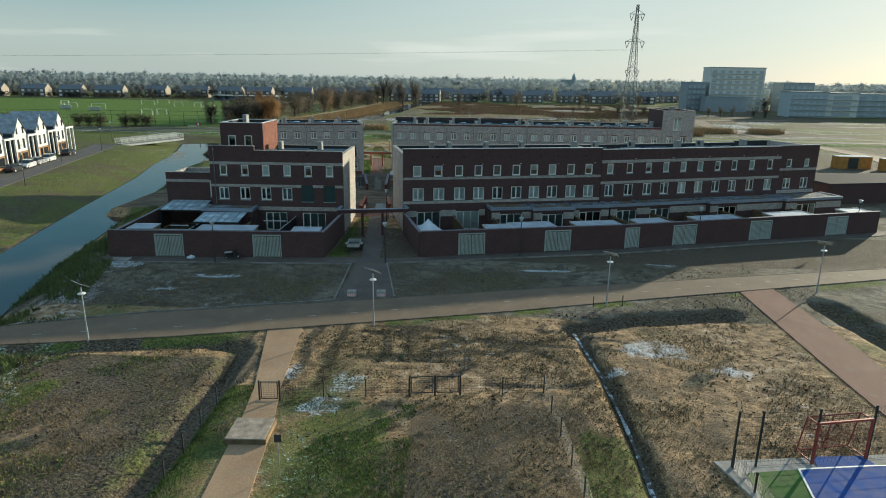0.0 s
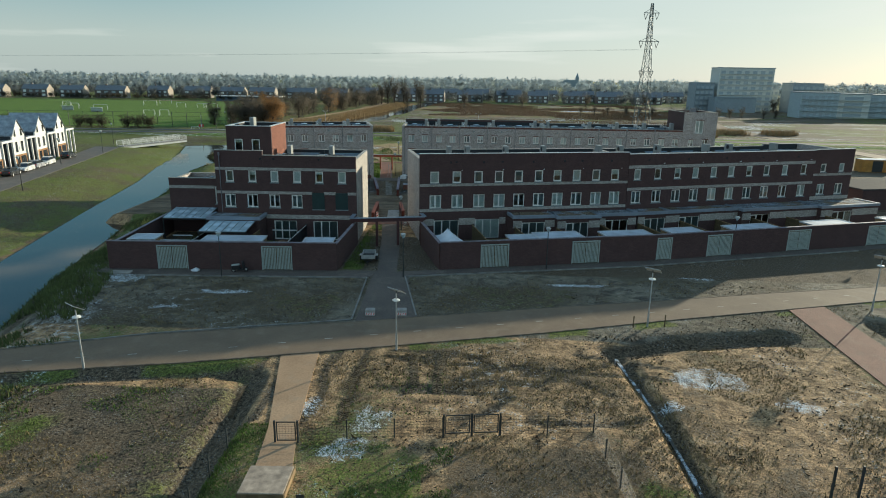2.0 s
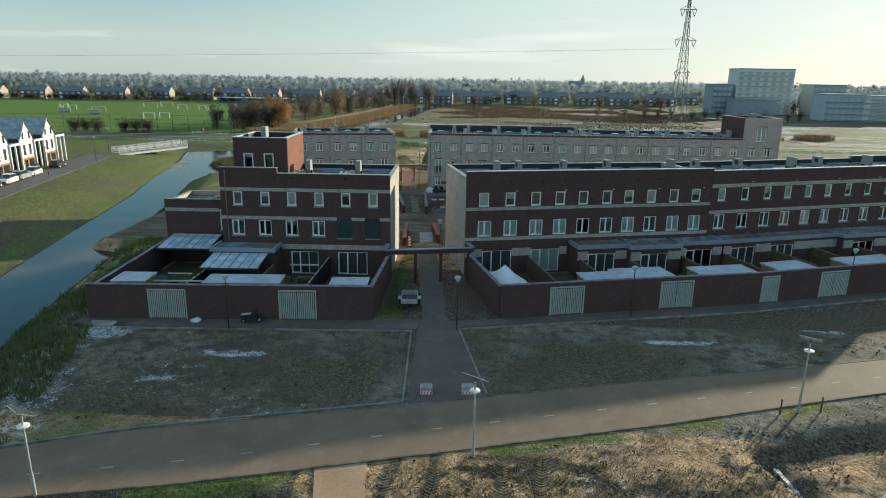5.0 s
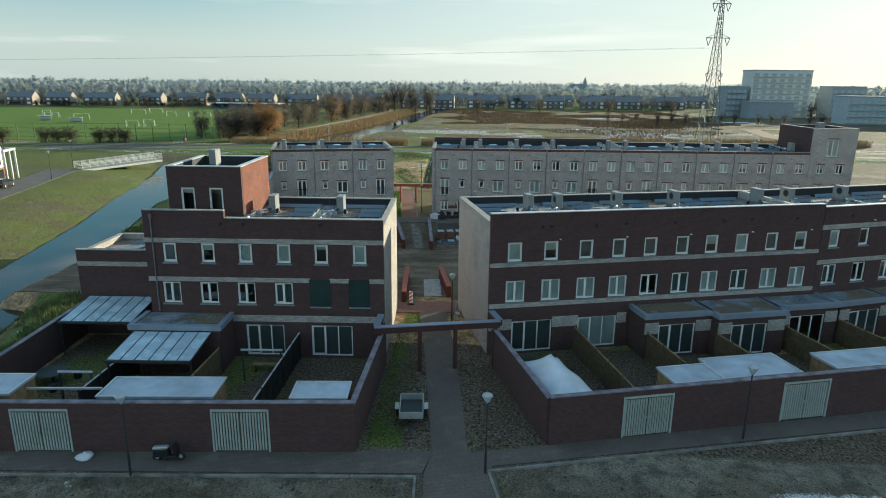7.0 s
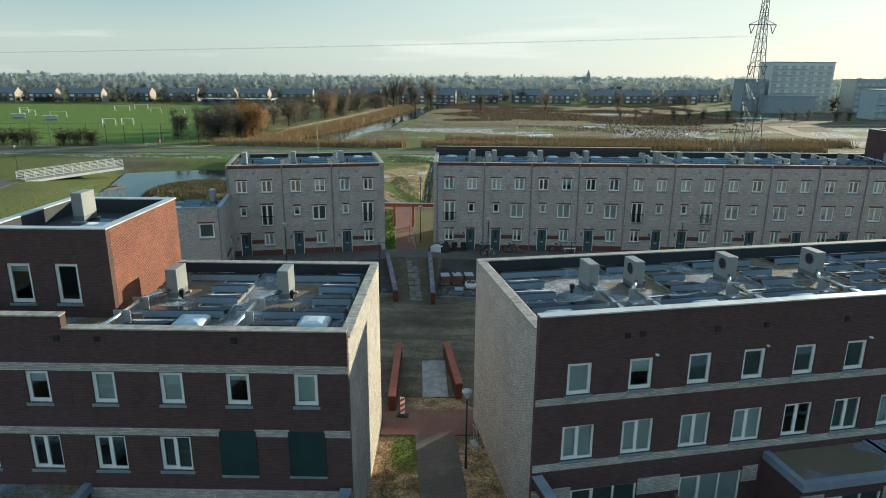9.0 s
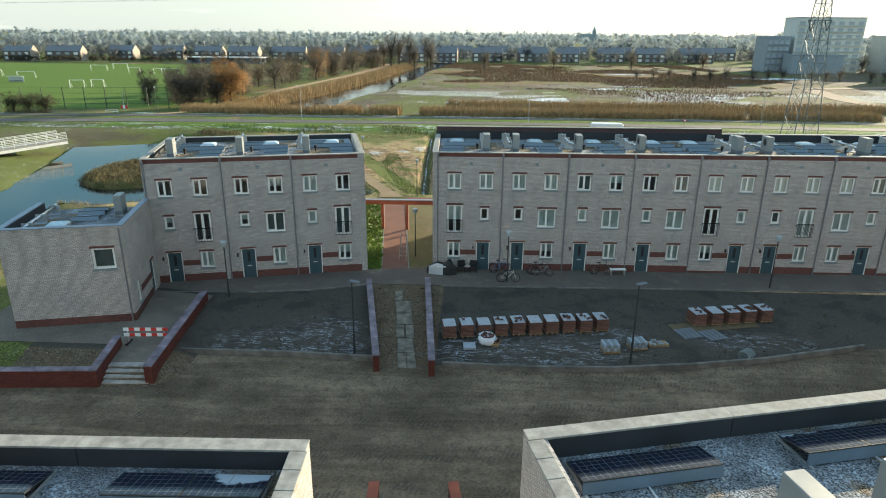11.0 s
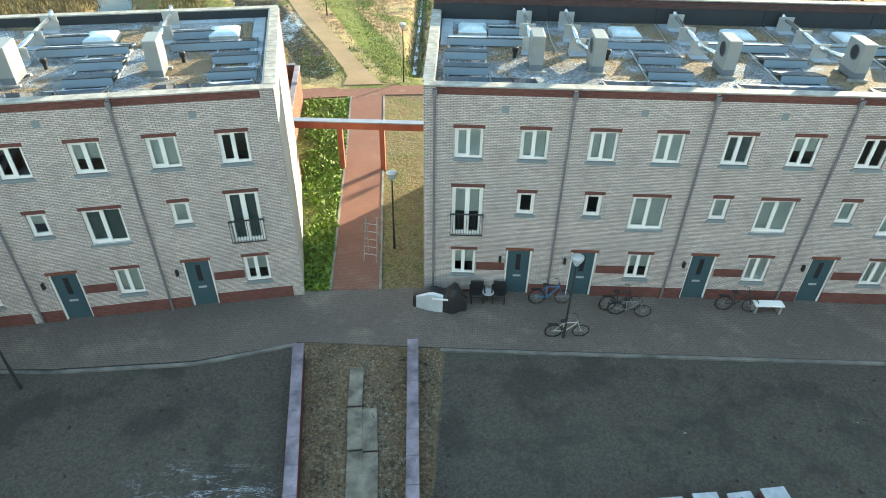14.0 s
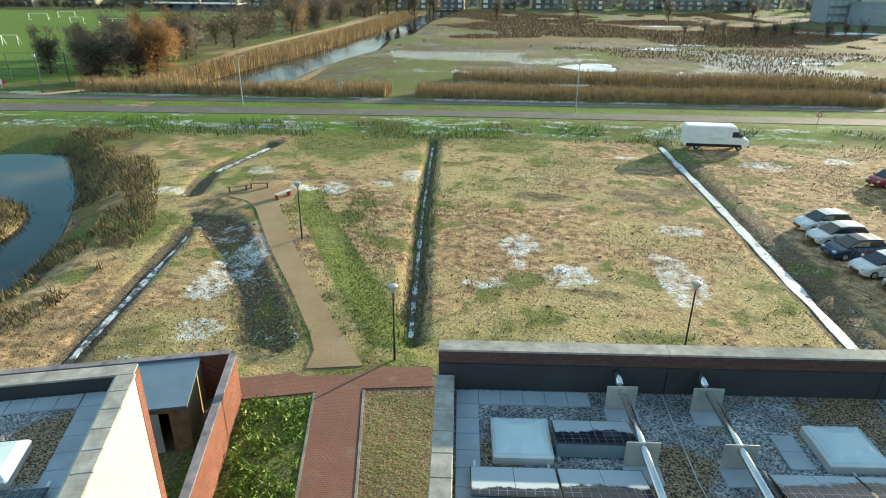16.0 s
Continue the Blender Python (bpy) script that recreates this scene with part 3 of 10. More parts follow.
DITCHES = [
    ([(7.6, 44.0), (8.2, 37.6), (8.4, 30.8), (8.2, 24.6), (8.0, 10)], 0.3, 0.5),
    ([(-34, 36.0), (-26, 38.2), (-18, 39.6), (-15.2, 38.9), (-15.0, 33.3), (-14.8, 27.1), (-14.9, 23), (-15, 8)], 0.55, 0.55),
    ([(7.6, 44.3), (12, 46.0), (20, 47.6)], 0.75, 0.6),
    ([(29, 50.5), (30.5, 40), (31, 25)], 0.9, 0.7),
    ([(-37.2, 181), (-40, 170), (-39, 163)], 0.7, 0.5),
    ([(-36.0, 157), (-34.1, 136.6), (-33.4, 131)], 0.5, 0.28),
    ([(-17.2, 140), (-18.3, 160), (-19.1, 184)], 0.45, 0.5),
    ([(7.0, 184), (6.8, 165), (6.2, 141), (6.0, 128)], 0.6, 0.25),
]
PITCH = [(-330, 196), (-92, 219), (-80, 238), (-100, 300), (-118, 352), (-135, 420), (-480, 415)]


def ground_height(x, y):
    rough = fbm(x, y, 3.0, 4, 5) - 0.5
    z = 0.16 * rough * step(y, -10, 20) + 0.3 * (fbm(x, y, 25.0, 3, 9) - 0.5) * step(np.abs(y - 40), 0, 12) * (y < 60)
    calm = ((y > 59) & (y < 128) & (x > -37)).astype(float)
    z = z * (1 - calm * 0.75)
    # the court: low in the middle, raised beds, a ramp up to the street
    bed = 0.32 * step(y, 100.6, 101.3)
    ramp = 0.38 * np.clip((y - 99.5) / 11.0, 0, 1)
    on_ramp = (x > -18.3) & (x < -13.2)
    z = z + np.where(on_ramp, ramp, bed) * (x > -40) * (1 - 0.8 * step(y, 127, 140))
    for pts, half, deep in DITCHES:
        d = line_dist(x, y, pts)
        z = z - deep * (1 - step(d, half * 0.35, half * 2.2))
    # the sand path and the lamps beyond the houses stand on a low ridge
    z = z + 0.35 * (1 - step(line_dist(x, y, [(-20.3, 138), (-24.9, 146), (-31.3, 160), (-32.3, 163)]), 1.6, 4.5))
    z = z + 0.5 * step(y, 186, 192) * (1 - step(y, 206, 214)) * (x > -90)
    for water, lo, bank_l, bank_r in ((CANAL, -1.9, 10.0, 4.0), (RIVER, -1.2, 3.0, 1.5)):
        d = poly_dist(x, y, water)
        left = x < np.interp(y, [-60, 30, 62, 87, 113, 131, 155, 178], [-22, -37, -45, -50, -56, -62, -66, -66]) if water is CANAL else x < np.interp(y, *RIVER_MID)
        bank = np.where(left, bank_l, bank_r)
        k = 1 - step(d, -0.3, bank)
        z = z * (1 - k) + k * -1.15
        z = np.where(d < 0, np.maximum(-1.15 - 0.6 * np.minimum(-d, 2), -1.9), z)
    z = z + 0.35 * step(-x, 62, 72) * (y > 60) * (y < 150)
    # the brushy spit between canal and pond
    spit = 1 - step(np.hypot((x + 57) / 8.0, (y - 153) / 10.5), 0.75, 1.05)
    z = z * (1 - spit) + spit * np.maximum(z, -0.5)
    far = step(np.hypot(x, y - 100), 250, 900)
    return z * (1 - far) + far * 0.2 * (fbm(x, y, 200.0, 3, 3) - 0.5)


def graded(dense, lo, hi, inner, outer):
    """Coordinates that are dense from lo to hi and widen out to the horizon."""
    mid = list(np.arange(lo, hi, dense))
    up, s = [hi], dense
    while up[-1] < outer:
        s *= inner
        up.append(up[-1] + s)
    down, s = [lo], dense
    while down[-1] > -outer:
        s *= inner
        down.append(down[-1] - s)
    return np.array(down[:0:-1] + mid + up)


gx, gy = graded(0.42, -46, 34, 1.07, 4200), graded(0.42, 18, 190, 1.06, 4200)
GX, GY = np.meshgrid(gx, gy)
GZ = ground_height(GX, GY)
nx, ny = len(gx), len(gy)


def blob(x, y, cx, cy, rx, ry, seed):
    d = np.hypot((x - cx) / rx, (y - cy) / ry) + 1.1 * (fbm(x, y, max(rx, ry) * 0.8, 4, seed) - 0.5)
    return 1 - step(d, 0.6, 1.0)


X, Y = GX, GY
n_big, n_mid = fbm(X, Y, 14.0, 5, 31), fbm(X, Y, 4.0, 4, 41)
field = (Y < 58).astype(float)
back = ((Y > 126) & (X > -60)).astype(float)
n_small = fbm(X, Y, 1.6, 3, 47)
mott = 0.9 * (n_big - 0.5) + 0.7 * (n_mid - 0.5)


def strip(pts, a, b):
    return 1 - step(line_dist(X, Y, pts), a, b)


turf = field * (Y < 46) * np.clip(0.14 + 0.12 * (X < -15.5) + 1.1 * (n_big - 0.5) + 0.6 * (n_mid - 0.5), 0, 0.6)
turf = np.maximum(turf, ((Y > 46) & (Y < 62)) * np.clip(0.10 + 1.0 * mott, 0, 0.38))
turf = np.maximum(turf, field * 0.58 * blob(X, Y, -7.2, 26, 4.6, 6.5, 1))
turf = np.maximum(turf, field * 0.62 * blob(X, Y, -30, 30, 7, 8, 2) * step(n_mid, 0.42, 0.6))
turf = np.maximum(turf, field * 0.75 * ((X > -14.2) & (X < -11.9) & (Y < 33.5)) * (0.7 + 0.6 * (n_small - 0.5)))
turf = np.maximum(turf, field * 0.6 * blob(X, Y, 6.4, 25, 2, 6, 3))
turf = turf * (1 - 0.75 * ((X > -4.2) & (X < 5) & (Y < 33)))
verge = np.abs(Y - np.interp(X, [-31, -10, 12, 39], [37.0, 42.4, 49.4, 57.4]))
turf = np.maximum(turf, 0.8 * (1 - step(verge, 0.3, 1.1)) * step(n_mid, 0.45, 0.6) * (np.abs(X + 13) > 1.6))
turf = np.maximum(turf, 0.8 * ((X > -14.4) & (X < -12.6) & (Y > 61) & (Y < 80)) * step(n_mid, 0.35, 0.55))
turf = np.maximum(turf, 0.45 * ((X > -9.2) & (X < -5) & (Y > 61) & (Y < 80)) * step(n_mid, 0.4, 0.6))
turf = np.maximum(turf, 1.0 * ((X > -25) & (X < -17.5) & (Y > 112.5) & (Y < 134.5) & (X < -19.6 + 0.11 * (125 - Y))))
turf = np.maximum(turf, 0.45 * ((X > -18.4) & (X < -14) & (Y > 113) & (Y < 135)))
turf = np.maximum(turf, back * np.clip(0.16 + 1.3 * mott + 0.12 * (X < -19) + 0.22 * step(Y, 168, 184), 0, 0.62))
turf = np.maximum(turf, back * 0.95 * step(Y, 183.5, 186) * (1 - step(Y, 206.5, 208)))
turf = np.maximum(turf, back * 0.95 * strip([(-28.4, 162.3), (-23.3, 150.7), (-20.1, 143.7), (-18.3, 140.1)], 0.9, 1.8))
d_can = poly_dist(X, Y, CANAL)
turf = np.maximum(turf, (d_can > 0.5) * (d_can < 26) * (X < -37) * (Y < 186) * np.where(Y < 132, np.clip(0.60 + 0.8 * mott, 0.4, 0.8), np.clip(0.32 + mott, 0, 0.8)))
turf = np.maximum(turf, step(-X, 50, 56) * (Y < 190) * np.clip(0.58 + 0.7 * mott, 0.4, 0.75))
# brown mud, spread wide so the bank's shade is in its colour too
bank_mud_shade = 0.95 * step(-X, 48, 54) * (Y < 190)
turf = np.maximum(turf, step(-X, 62, 66) * (Y > 150) * np.clip(0.65 + mott, 0.3, 1))
turf = np.maximum(turf, 0.7 * step(Y, 420, 470))
turf = np.maximum(turf, ((Y > 207) & (X > -45)) * np.clip(0.12 + mott + 0.25 * (X > 60) * (Y < 270), 0, 0.6))
mud = np.clip(0.30 + mott, 0.05, 0.7) * ((Y > 47) & (Y < 62)) + field * np.clip(0.20 - 0.06 * (X > 8) + 1.2 * (n_mid - 0.5) + 0.9 * (n_small - 0.5), 0, 0.75) * (Y <= 47)
mud = np.maximum(mud, field * (0.68 + 0.9 * mott) * step(-X, 14.5, 16) * (Y < 37))
mud = np.maximum(mud, field * 0.72 * ((X > -3.5) & (X < 6.5) & (Y < 32.5)) * (0.75 + 0.8 * (n_mid - 0.5)))
mud = np.maximum(np.maximum(mud, bank_mud_shade), 0.8 * ((Y > 61) & (Y < 74)) * (X > -36))
turf = np.maximum(turf, np.clip(0.34 + 1.6 * (n_mid - 0.5), 0, 0.6) * ((Y > 60.5) & (Y < 76)) * (X > -36) * (X < -15))
turf = np.maximum(turf, np.clip(0.35 + 1.6 * (n_mid - 0.5), 0, 0.7) * ((Y > 0.6 + np.interp(X, [-5, 14, 52], [61.6, 66.2, 78.9])) & (Y < 82)) * (X > -5.5))
mud = np.maximum(mud, 0.42 * ((Y > 79) & (Y < 101)) * (X > -50) * (0.6 + 0.8 * step(n_mid, 0.3, 0.7)))
loam = 1.0 * ((Y > 100.5) & (Y < 112)) * ((X > -13.3) | (X < -16.6 - 0.2 * (Y - 100))) * (X > -45)
mud = np.maximum(mud, 0.55 * ((Y > 112) & (Y < 136)) * (X > -30) * (X < -12))
mud = np.maximum(mud, 0.62 * ((Y > 96) & (Y < 112)) * (X > -44) * (X < -12))
mud = np.maximum(mud, back * np.clip(0.10 + 1.3 * (fbm(X, Y * 3.5, 9.0, 4, 133) - 0.5) + 0.8 * (n_mid - 0.5) + 0.9 * (n_small - 0.5), 0, 0.6))
HOLLOW = [(-37.5, 158.7), (-33.8, 157.7), (-31.2, 155.4), (-27.1, 147.7), (-22.8, 139.7), (-23.5, 138.1), (-26.3, 139.5), (-28.1, 144.5), (-32.1, 151.0)]
hollow = 1 - step(poly_dist(X, Y, HOLLOW), -0.4, 0.5)
mud = np.maximum(mud, back * 0.95 * hollow)
GZ = GZ - 0.3 * hollow
mud = np.maximum(mud, back * 0.6 * strip([(8.6, 184), (8.4, 165), (7.8, 141)], 0.5, 2.2))
mud = np.maximum(mud, ((Y > 207) & (X > -45)) * np.clip(0.32 + mott, 0, 0.8))
mud = np.maximum(mud, ((Y > 100) & (Y < 420)) * step(X, 48, 60) * np.clip(0.62 + 1.2 * mott, 0.2, 0.9))
for pts, half, deep in DITCHES:
    mud = np.maximum(mud, 0.95 * (1 - step(line_dist(X, Y, pts), half * 0.9, half * 2.0)))
# ruts left by machines
ruts = [[(cx, 34), (cx + 0.25, 37), (cx - 0.1, 40), (cx + 0.2, 43.2)] for cx in (-11.0, -9.1, -13.7, -15.4)]
rr = random.Random(12)
for i in range(16):
    px, py, ang = rr.uniform(-8, 5), rr.uniform(34.5, 44), rr.uniform(-0.5, 0.9)
    turn = rr.uniform(-0.25, 0.25)
    line = []
    for k in range(7):
        line.append((px, py))
        px, py, ang = px + 1.1 * math.cos(ang), py + 0.75 * math.sin(ang), ang + turn
    ruts.append(line)
rut_mask = np.zeros_like(X)
for line in ruts:
    rut_mask = np.maximum(rut_mask, strip(line, 0.12, 0.42) * (Y < 44))
mud = np.maximum(mud, 0.95 * rut_mask)
GZ = GZ - 0.07 * rut_mask
mud = np.maximum(mud, 0.7 * (1 - step(np.abs(d_can - 1.2), 0.3, 1.4)) * (X < -36))
straw = back * np.clip(0.58 + 1.6 * mott, 0.0, 1.0) * (Y < 186) + field * np.clip(0.06 + 0.14 * (X > 8) + mott, 0, 0.6)
straw = straw * (1 - ((X > -30) & (X < -13.5) & (Y < 136) & (Y > 110)))
straw = np.maximum(straw, ((Y > 207) & (X > -40)) * np.clip(0.22 + mott, 0, 0.6))
clay = np.maximum(1.0 * ((Y > 46) & (Y < 62)), 0.75 * ((Y > 207) & (X > -45))) + 0.8 * ((Y > 62) & (Y < 207) & (X > 36))
clay = np.maximum(clay, field * (Y <= 46) * np.clip(0.08 + 1.4 * mott, 0, 0.6))
# the bare sandy parking lot
lot = ((X > 9.3) & (X < 40) & (Y > 128) & (Y < 182)).astype(float)
turf, straw, mud = turf * (1 - lot), straw * (1 - 0.8 * lot), mud * (1 - 0.55 * lot)
streak = np.zeros_like(X)
for cx, cy, rx, ry, s in [(-22.5, 102.6, 6.5, 2.6, 8), (-20.5, 104.5, 3.0, 2.2, 10), (-6.5, 102.2, 7.5, 2.0, 9), (-3.5, 104.6, 3.5, 1.4, 11), (6, 104.0, 4.0, 1.4, 12)]:
    streak = np.maximum(streak, blob(X, Y, cx, cy, rx, ry, 150 + s))
frost = np.zeros_like(X)
for cx, cy, rx, ry, s in [(-8.3, 31.6, 1.3, 1.3, 1), (-7.5, 34.5, 1.8, 1.8, 2), (12.5, 40.5, 3.0, 2.2, 3), (16.5, 37.5, 1.6, 1.0, 4), (-23.5, 53.9, 3.6, 0.7, 5), (-26.2, 50.2, 1.4, 0.7, 23), (18.8, 61.2, 2.5, 0.6, 24), (-22.4, 166.8, 1.5, 1.2, 25), (-13.2, 147.2, 2.2, 0.9, 26), (-10.2, 154, 1.2, 2.6, 27), (-28.9, 140.5, 2.0, 1.4, 28), (-41.2, 163.6, 1.6, 1.3, 29), (9.2, 36.9, 0.9, 1.0, 30), (-10.9, 35.5, 0.7, 1.6, 31),
                          (7.9, 58.2, 3.6, 0.7, 6), (-33, 58, 3.0, 4.0, 7), (-29.5, 150, 2.2, 5.0, 10),
                          (-29.5, 164.5, 1.5, 1.6, 11), (-26.5, 165.5, 1.8, 2.2, 12), (-11.0, 152, 1.4, 3.0, 13), (-7.5, 148.5, 2.2, 2.2, 14), (-1.0, 148, 2.0, 5.0, 15),
                          (1.5, 157, 2.4, 1.4, 16), (15.5, 176, 3.5, 3.0, 17), (24, 178, 2.5, 2.0, 18), (-35, 170, 1.6, 1.8, 19), (-30, 146, 1.8, 3.0, 20), (-20, 170, 1.2, 3.0, 21), (2, 178, 2.0, 0.8, 22)]:
    frost = np.maximum(frost, 0.72 * blob(X, Y, cx, cy, rx, ry, 50 + s) * (0.55 + 0.9 * fbm(X, Y * 2.5, 1.5, 3, 60 + s)))
frost = np.maximum(frost, 0.35 * step(fbm(X, Y, 9.0, 5, 71), 0.56, 0.7) * (Y > 18) * (Y < 190) * ((Y < 59) | (Y > 127)))
frost = np.maximum(frost, 0.68 * step(fbm(X, Y * 2.2, 26.0, 5, 81), 0.50, 0.60) * (Y > 216) * (Y < 300) * (X > -36))
mud = np.maximum(mud, 0.8 * step(fbm(X, Y * 2.0, 14.0, 5, 83), 0.46, 0.56) * (Y > 209) * (Y < 300) * (X > -45))
frost = np.maximum(frost, 0.62 * step(Y, 185.5, 187.5) * (1 - step(Y, 193, 195)) * step(fbm(X, Y * 4, 4.0, 4, 88), 0.42, 0.58))
frost = np.maximum(frost, 0.7 * ((Y > 206.3) & (Y < 208.6)) * step(fbm(X, Y * 3, 4.0, 4, 89), 0.35, 0.55))
frost = np.maximum(frost, back * 0.55 * hollow * step(n_mid, 0.42, 0.6))
frost = np.maximum(frost, 0.5 * ((d_can > 1.0) & (d_can < 7.0) & (X > -50) & (Y < 76)) * step(n_mid, 0.42, 0.56))
lawn = inside(X, Y, PITCH).astype(float)
for y0, y1 in ((186.5, 194.5), (199.2, 203.4), (206.2, 207.8)):
    lawn = np.maximum(lawn, 0.9 * ((Y > y0) & (Y < y1) & (X > -90)) * step(fbm(X, Y * 2.0, 5.0, 4, 95), 0.42, 0.5))
turf = np.maximum(turf, 0.6 * back * (Y < 186) * (Y > 138) * step(fbm(X, Y, 2.6, 5, 97), 0.56, 0.66))
d_riv = poly_dist(X, Y, RIVER)
reed = 0.9 * ((Y > 208) & (Y < 214) & (X > -90)) + 0.85 * ((d_riv > 0) & (d_riv < 9) & (X < np.interp(Y, *RIVER_MID))) + 0.8 * step(fbm(X, Y * 2.5, 45.0, 4, 91), 0.40, 0.52) * step(Y, 285, 315) * (X > -34) * (X < 110) * (Y < 520)
reed = np.maximum(reed, 0.8 * ((d_can > 0) & (d_can < 6) & (Y > 137) & (Y < 184)) * step(n_mid, 0.35, 0.5))


def sheet(name, xs, ys, zs, layers, material):
    me = bpy.data.meshes.new(name)
    h, w = zs.shape
    idx = np.arange(h * w).reshape(h, w)
    quads = np.stack([idx[:-1, :-1], idx[:-1, 1:], idx[1:, 1:], idx[1:, :-1]], -1).reshape(-1, 4)
    me.vertices.add(h * w)
    me.vertices.foreach_set("co", np.stack([xs, ys, zs], -1).astype(np.float32).ravel())
    me.loops.add(quads.size)
    me.loops.foreach_set("vertex_index", quads.astype(np.int32).ravel())
    me.polygons.add(len(quads))
    me.polygons.foreach_set("loop_start", np.arange(0, quads.size, 4, dtype=np.int32))
    me.polygons.foreach_set("loop_total", np.full(len(quads), 4, np.int32))
    me.polygons.foreach_set("use_smooth", np.ones(len(quads), bool))
    me.update(calc_edges=True)
    for key, chans in layers.items():
        at = me.color_attributes.new(key, "FLOAT_COLOR", "POINT")
        rgba = np.stack([np.clip(c, 0, 1) for c in chans] + [np.ones_like(chans[0])], -1)
        at.data.foreach_set("color", rgba.astype(np.float32).ravel())
    me.materials.append(material)
    return new(name, me)


# wheel prints and rough clods as relief
near_f = (Y > 20) & (Y < 47)
GZ = GZ + np.where(near_f, 0.10 * (n_small - 0.5) + 0.10 * (n_mid - 0.5), 0)


ground = sheet("ground", X, Y, GZ, {"zone_a": (turf, frost, mud), "zone_b": (straw, lawn, reed), "zone_c": (loam, streak, np.minimum(clay, 1))}, M_GROUND)
tagged(ground, "sandy winter field with turf, mud, frost and ditches", "ground", "", "structure")


FLATS = []


def flat(name, pts, z, material, label, category="path", thick=0.25):
    FLATS.append((pts, z))
    return structure(name, MB().prism(pts, z - thick, z), material, label, category)


ROAD_N = [(-36, 36.4), (-31.3, 37.8), (-20.3, 40.2), (-9.6, 43.2), (3, 46.9), (12.4, 50.0), (24.0, 53.6), (38.8, 58.2), (80, 71)]
ROAD_F = [(-36.5, 39.2), (-33, 40.9), (-24.4, 44.2), (-10.9, 47.7), (-6.2, 49.1), (3.2, 51.7), (13.2, 54.3), (24.4, 57.4), (40.7, 61.5), (80, 74)]
flat("road", ROAD_N + ROAD_F[::-1], 0.14, M_ROAD, "ochre asphalt cycle road with a dashed middle line", "road")
M_WORNLINE = plain("worn_road_paint", (0.42, 0.38, 0.32), 0.8, vary=0.2, which="World")
dashes = MB()
for i in range(24):
    t = i / 24.0
    px, py = -33 + 72 * t, np.interp(-33 + 72 * t, [-33, -20, -10, 3, 12.6, 24, 39], [38.9, 42.0, 45.2, 49.0, 51.8, 55.3, 60])
    dashes.box(-0.28, 0.28, -0.04, 0.04, 0.141, 0.146, pose(px, py, 0, 0, 0, 16))
structure("trim_road_dashes", dashes, M_WORNLINE, "worn white dashes along the cycle road", "road marking")
M_ROADEDGE = plain("dirty_edging", (0.17, 0.135, 0.10), 0.9, vary=0.3, which="World")
for nm, line, off in (("trim_road_edge_a", ROAD_N, -0.12), ("trim_road_edge_b", ROAD_F, 0.12)):
    edge = MB()
    for (ax, ay), (bx, by) in zip(line, line[1:]):
        L = math.hypot(bx - ax, by - ay)
        edge.box(0, L, min(off, 0), max(off, 0), -0.1, 0.155, pose(ax, ay, 0, 0, 0, math.degrees(math.atan2(by - ay, bx - ax))))
    structure(nm, edge, M_ROADEDGE, "low concrete edging of the cycle road", "kerb")
M_EDGING = plain("pale_edging_stone", (0.24, 0.23, 0.21), 0.9, vary=0.25, which="World")
for nm, line in (("kerb_plot_a", [(-32.3, 57.35), (-11.6, 58.45), (-11.1, 48.2), (-24.3, 44.55), (-32.5, 41.4)]), ("kerb_plot_b", [(-6.35, 49.45), (-8.2, 59.1), (14.3, 64.45), (40, 72.8)])):
    edging = MB()
    for (ax, ay), (bx, by) in zip(line, line[1:]):
        edging.box(0, math.hypot(bx - ax, by - ay), -0.06, 0.06, -0.15, 0.17, pose(ax, ay, 0, 0, 0, math.degrees(math.atan2(by - ay, bx - ax))))
    structure(nm, edging, M_EDGING, "thin pale edging stones round the bare plot", "kerb")
flat("pavement_side_path", [(22.4, 20), (22.75, 32), (22.85, 39.3), (23.3, 53.2), (26.6, 54.3), (26.5, 42.7), (26.4, 38.3), (26.2, 20)], 0.12, M_REDPATH, "pinkish red side path off the road")
flat("pavement_sand_path", [(-14.5, 41.7), (-12.15, 42.4), (-11.1, 33.2), (-10.3, 29.3), (-9.6, 23.5), (-9.2, 12), (-11.8, 12), (-11.6, 23.4), (-12.1, 29.3), (-12.6, 33.1)], 0.09, M_SANDPATH, "compacted sand footpath with slab joints")
flat("pavement_alley", [(-10.75, 47.4), (-6.3, 48.75), (-8.0, 59.3), (-8.15, 60.4), (-9.15, 60.5), (-10.15, 72.9), (-11.15, 80.0), (-13.2, 79.9), (-12.25, 72.7), (-10.95, 60.5), (-11.2, 58.7)], 0.13, M_DARKPAVE, "dark clinker alley between the garden walls")
flat("pavement_wall_path_a", [(-36.5, 57.5), (-11.3, 58.75), (-10.9, 60.6), (-36.2, 59.05)], 0.11, M_DARKPAVE, "dark clinker footpath along the garden wall")
flat("pavement_wall_path_b", [(-8.15, 59.5), (14.3, 64.7), (53, 77.2), (52.5, 78.9), (14.0, 66.2), (-5.0, 61.55), (-9.1, 60.55)], 0.11, M_DARKPAVE, "dark clinker footpath along the garden wall")
flat("pavement_gate_crossing", [(-15.0, 79.8), (-9.7, 80.05), (-9.9, 82.6), (-15.1, 82.3)], 0.12, M_REDPATH, "red paver crossing at the head of the alley")
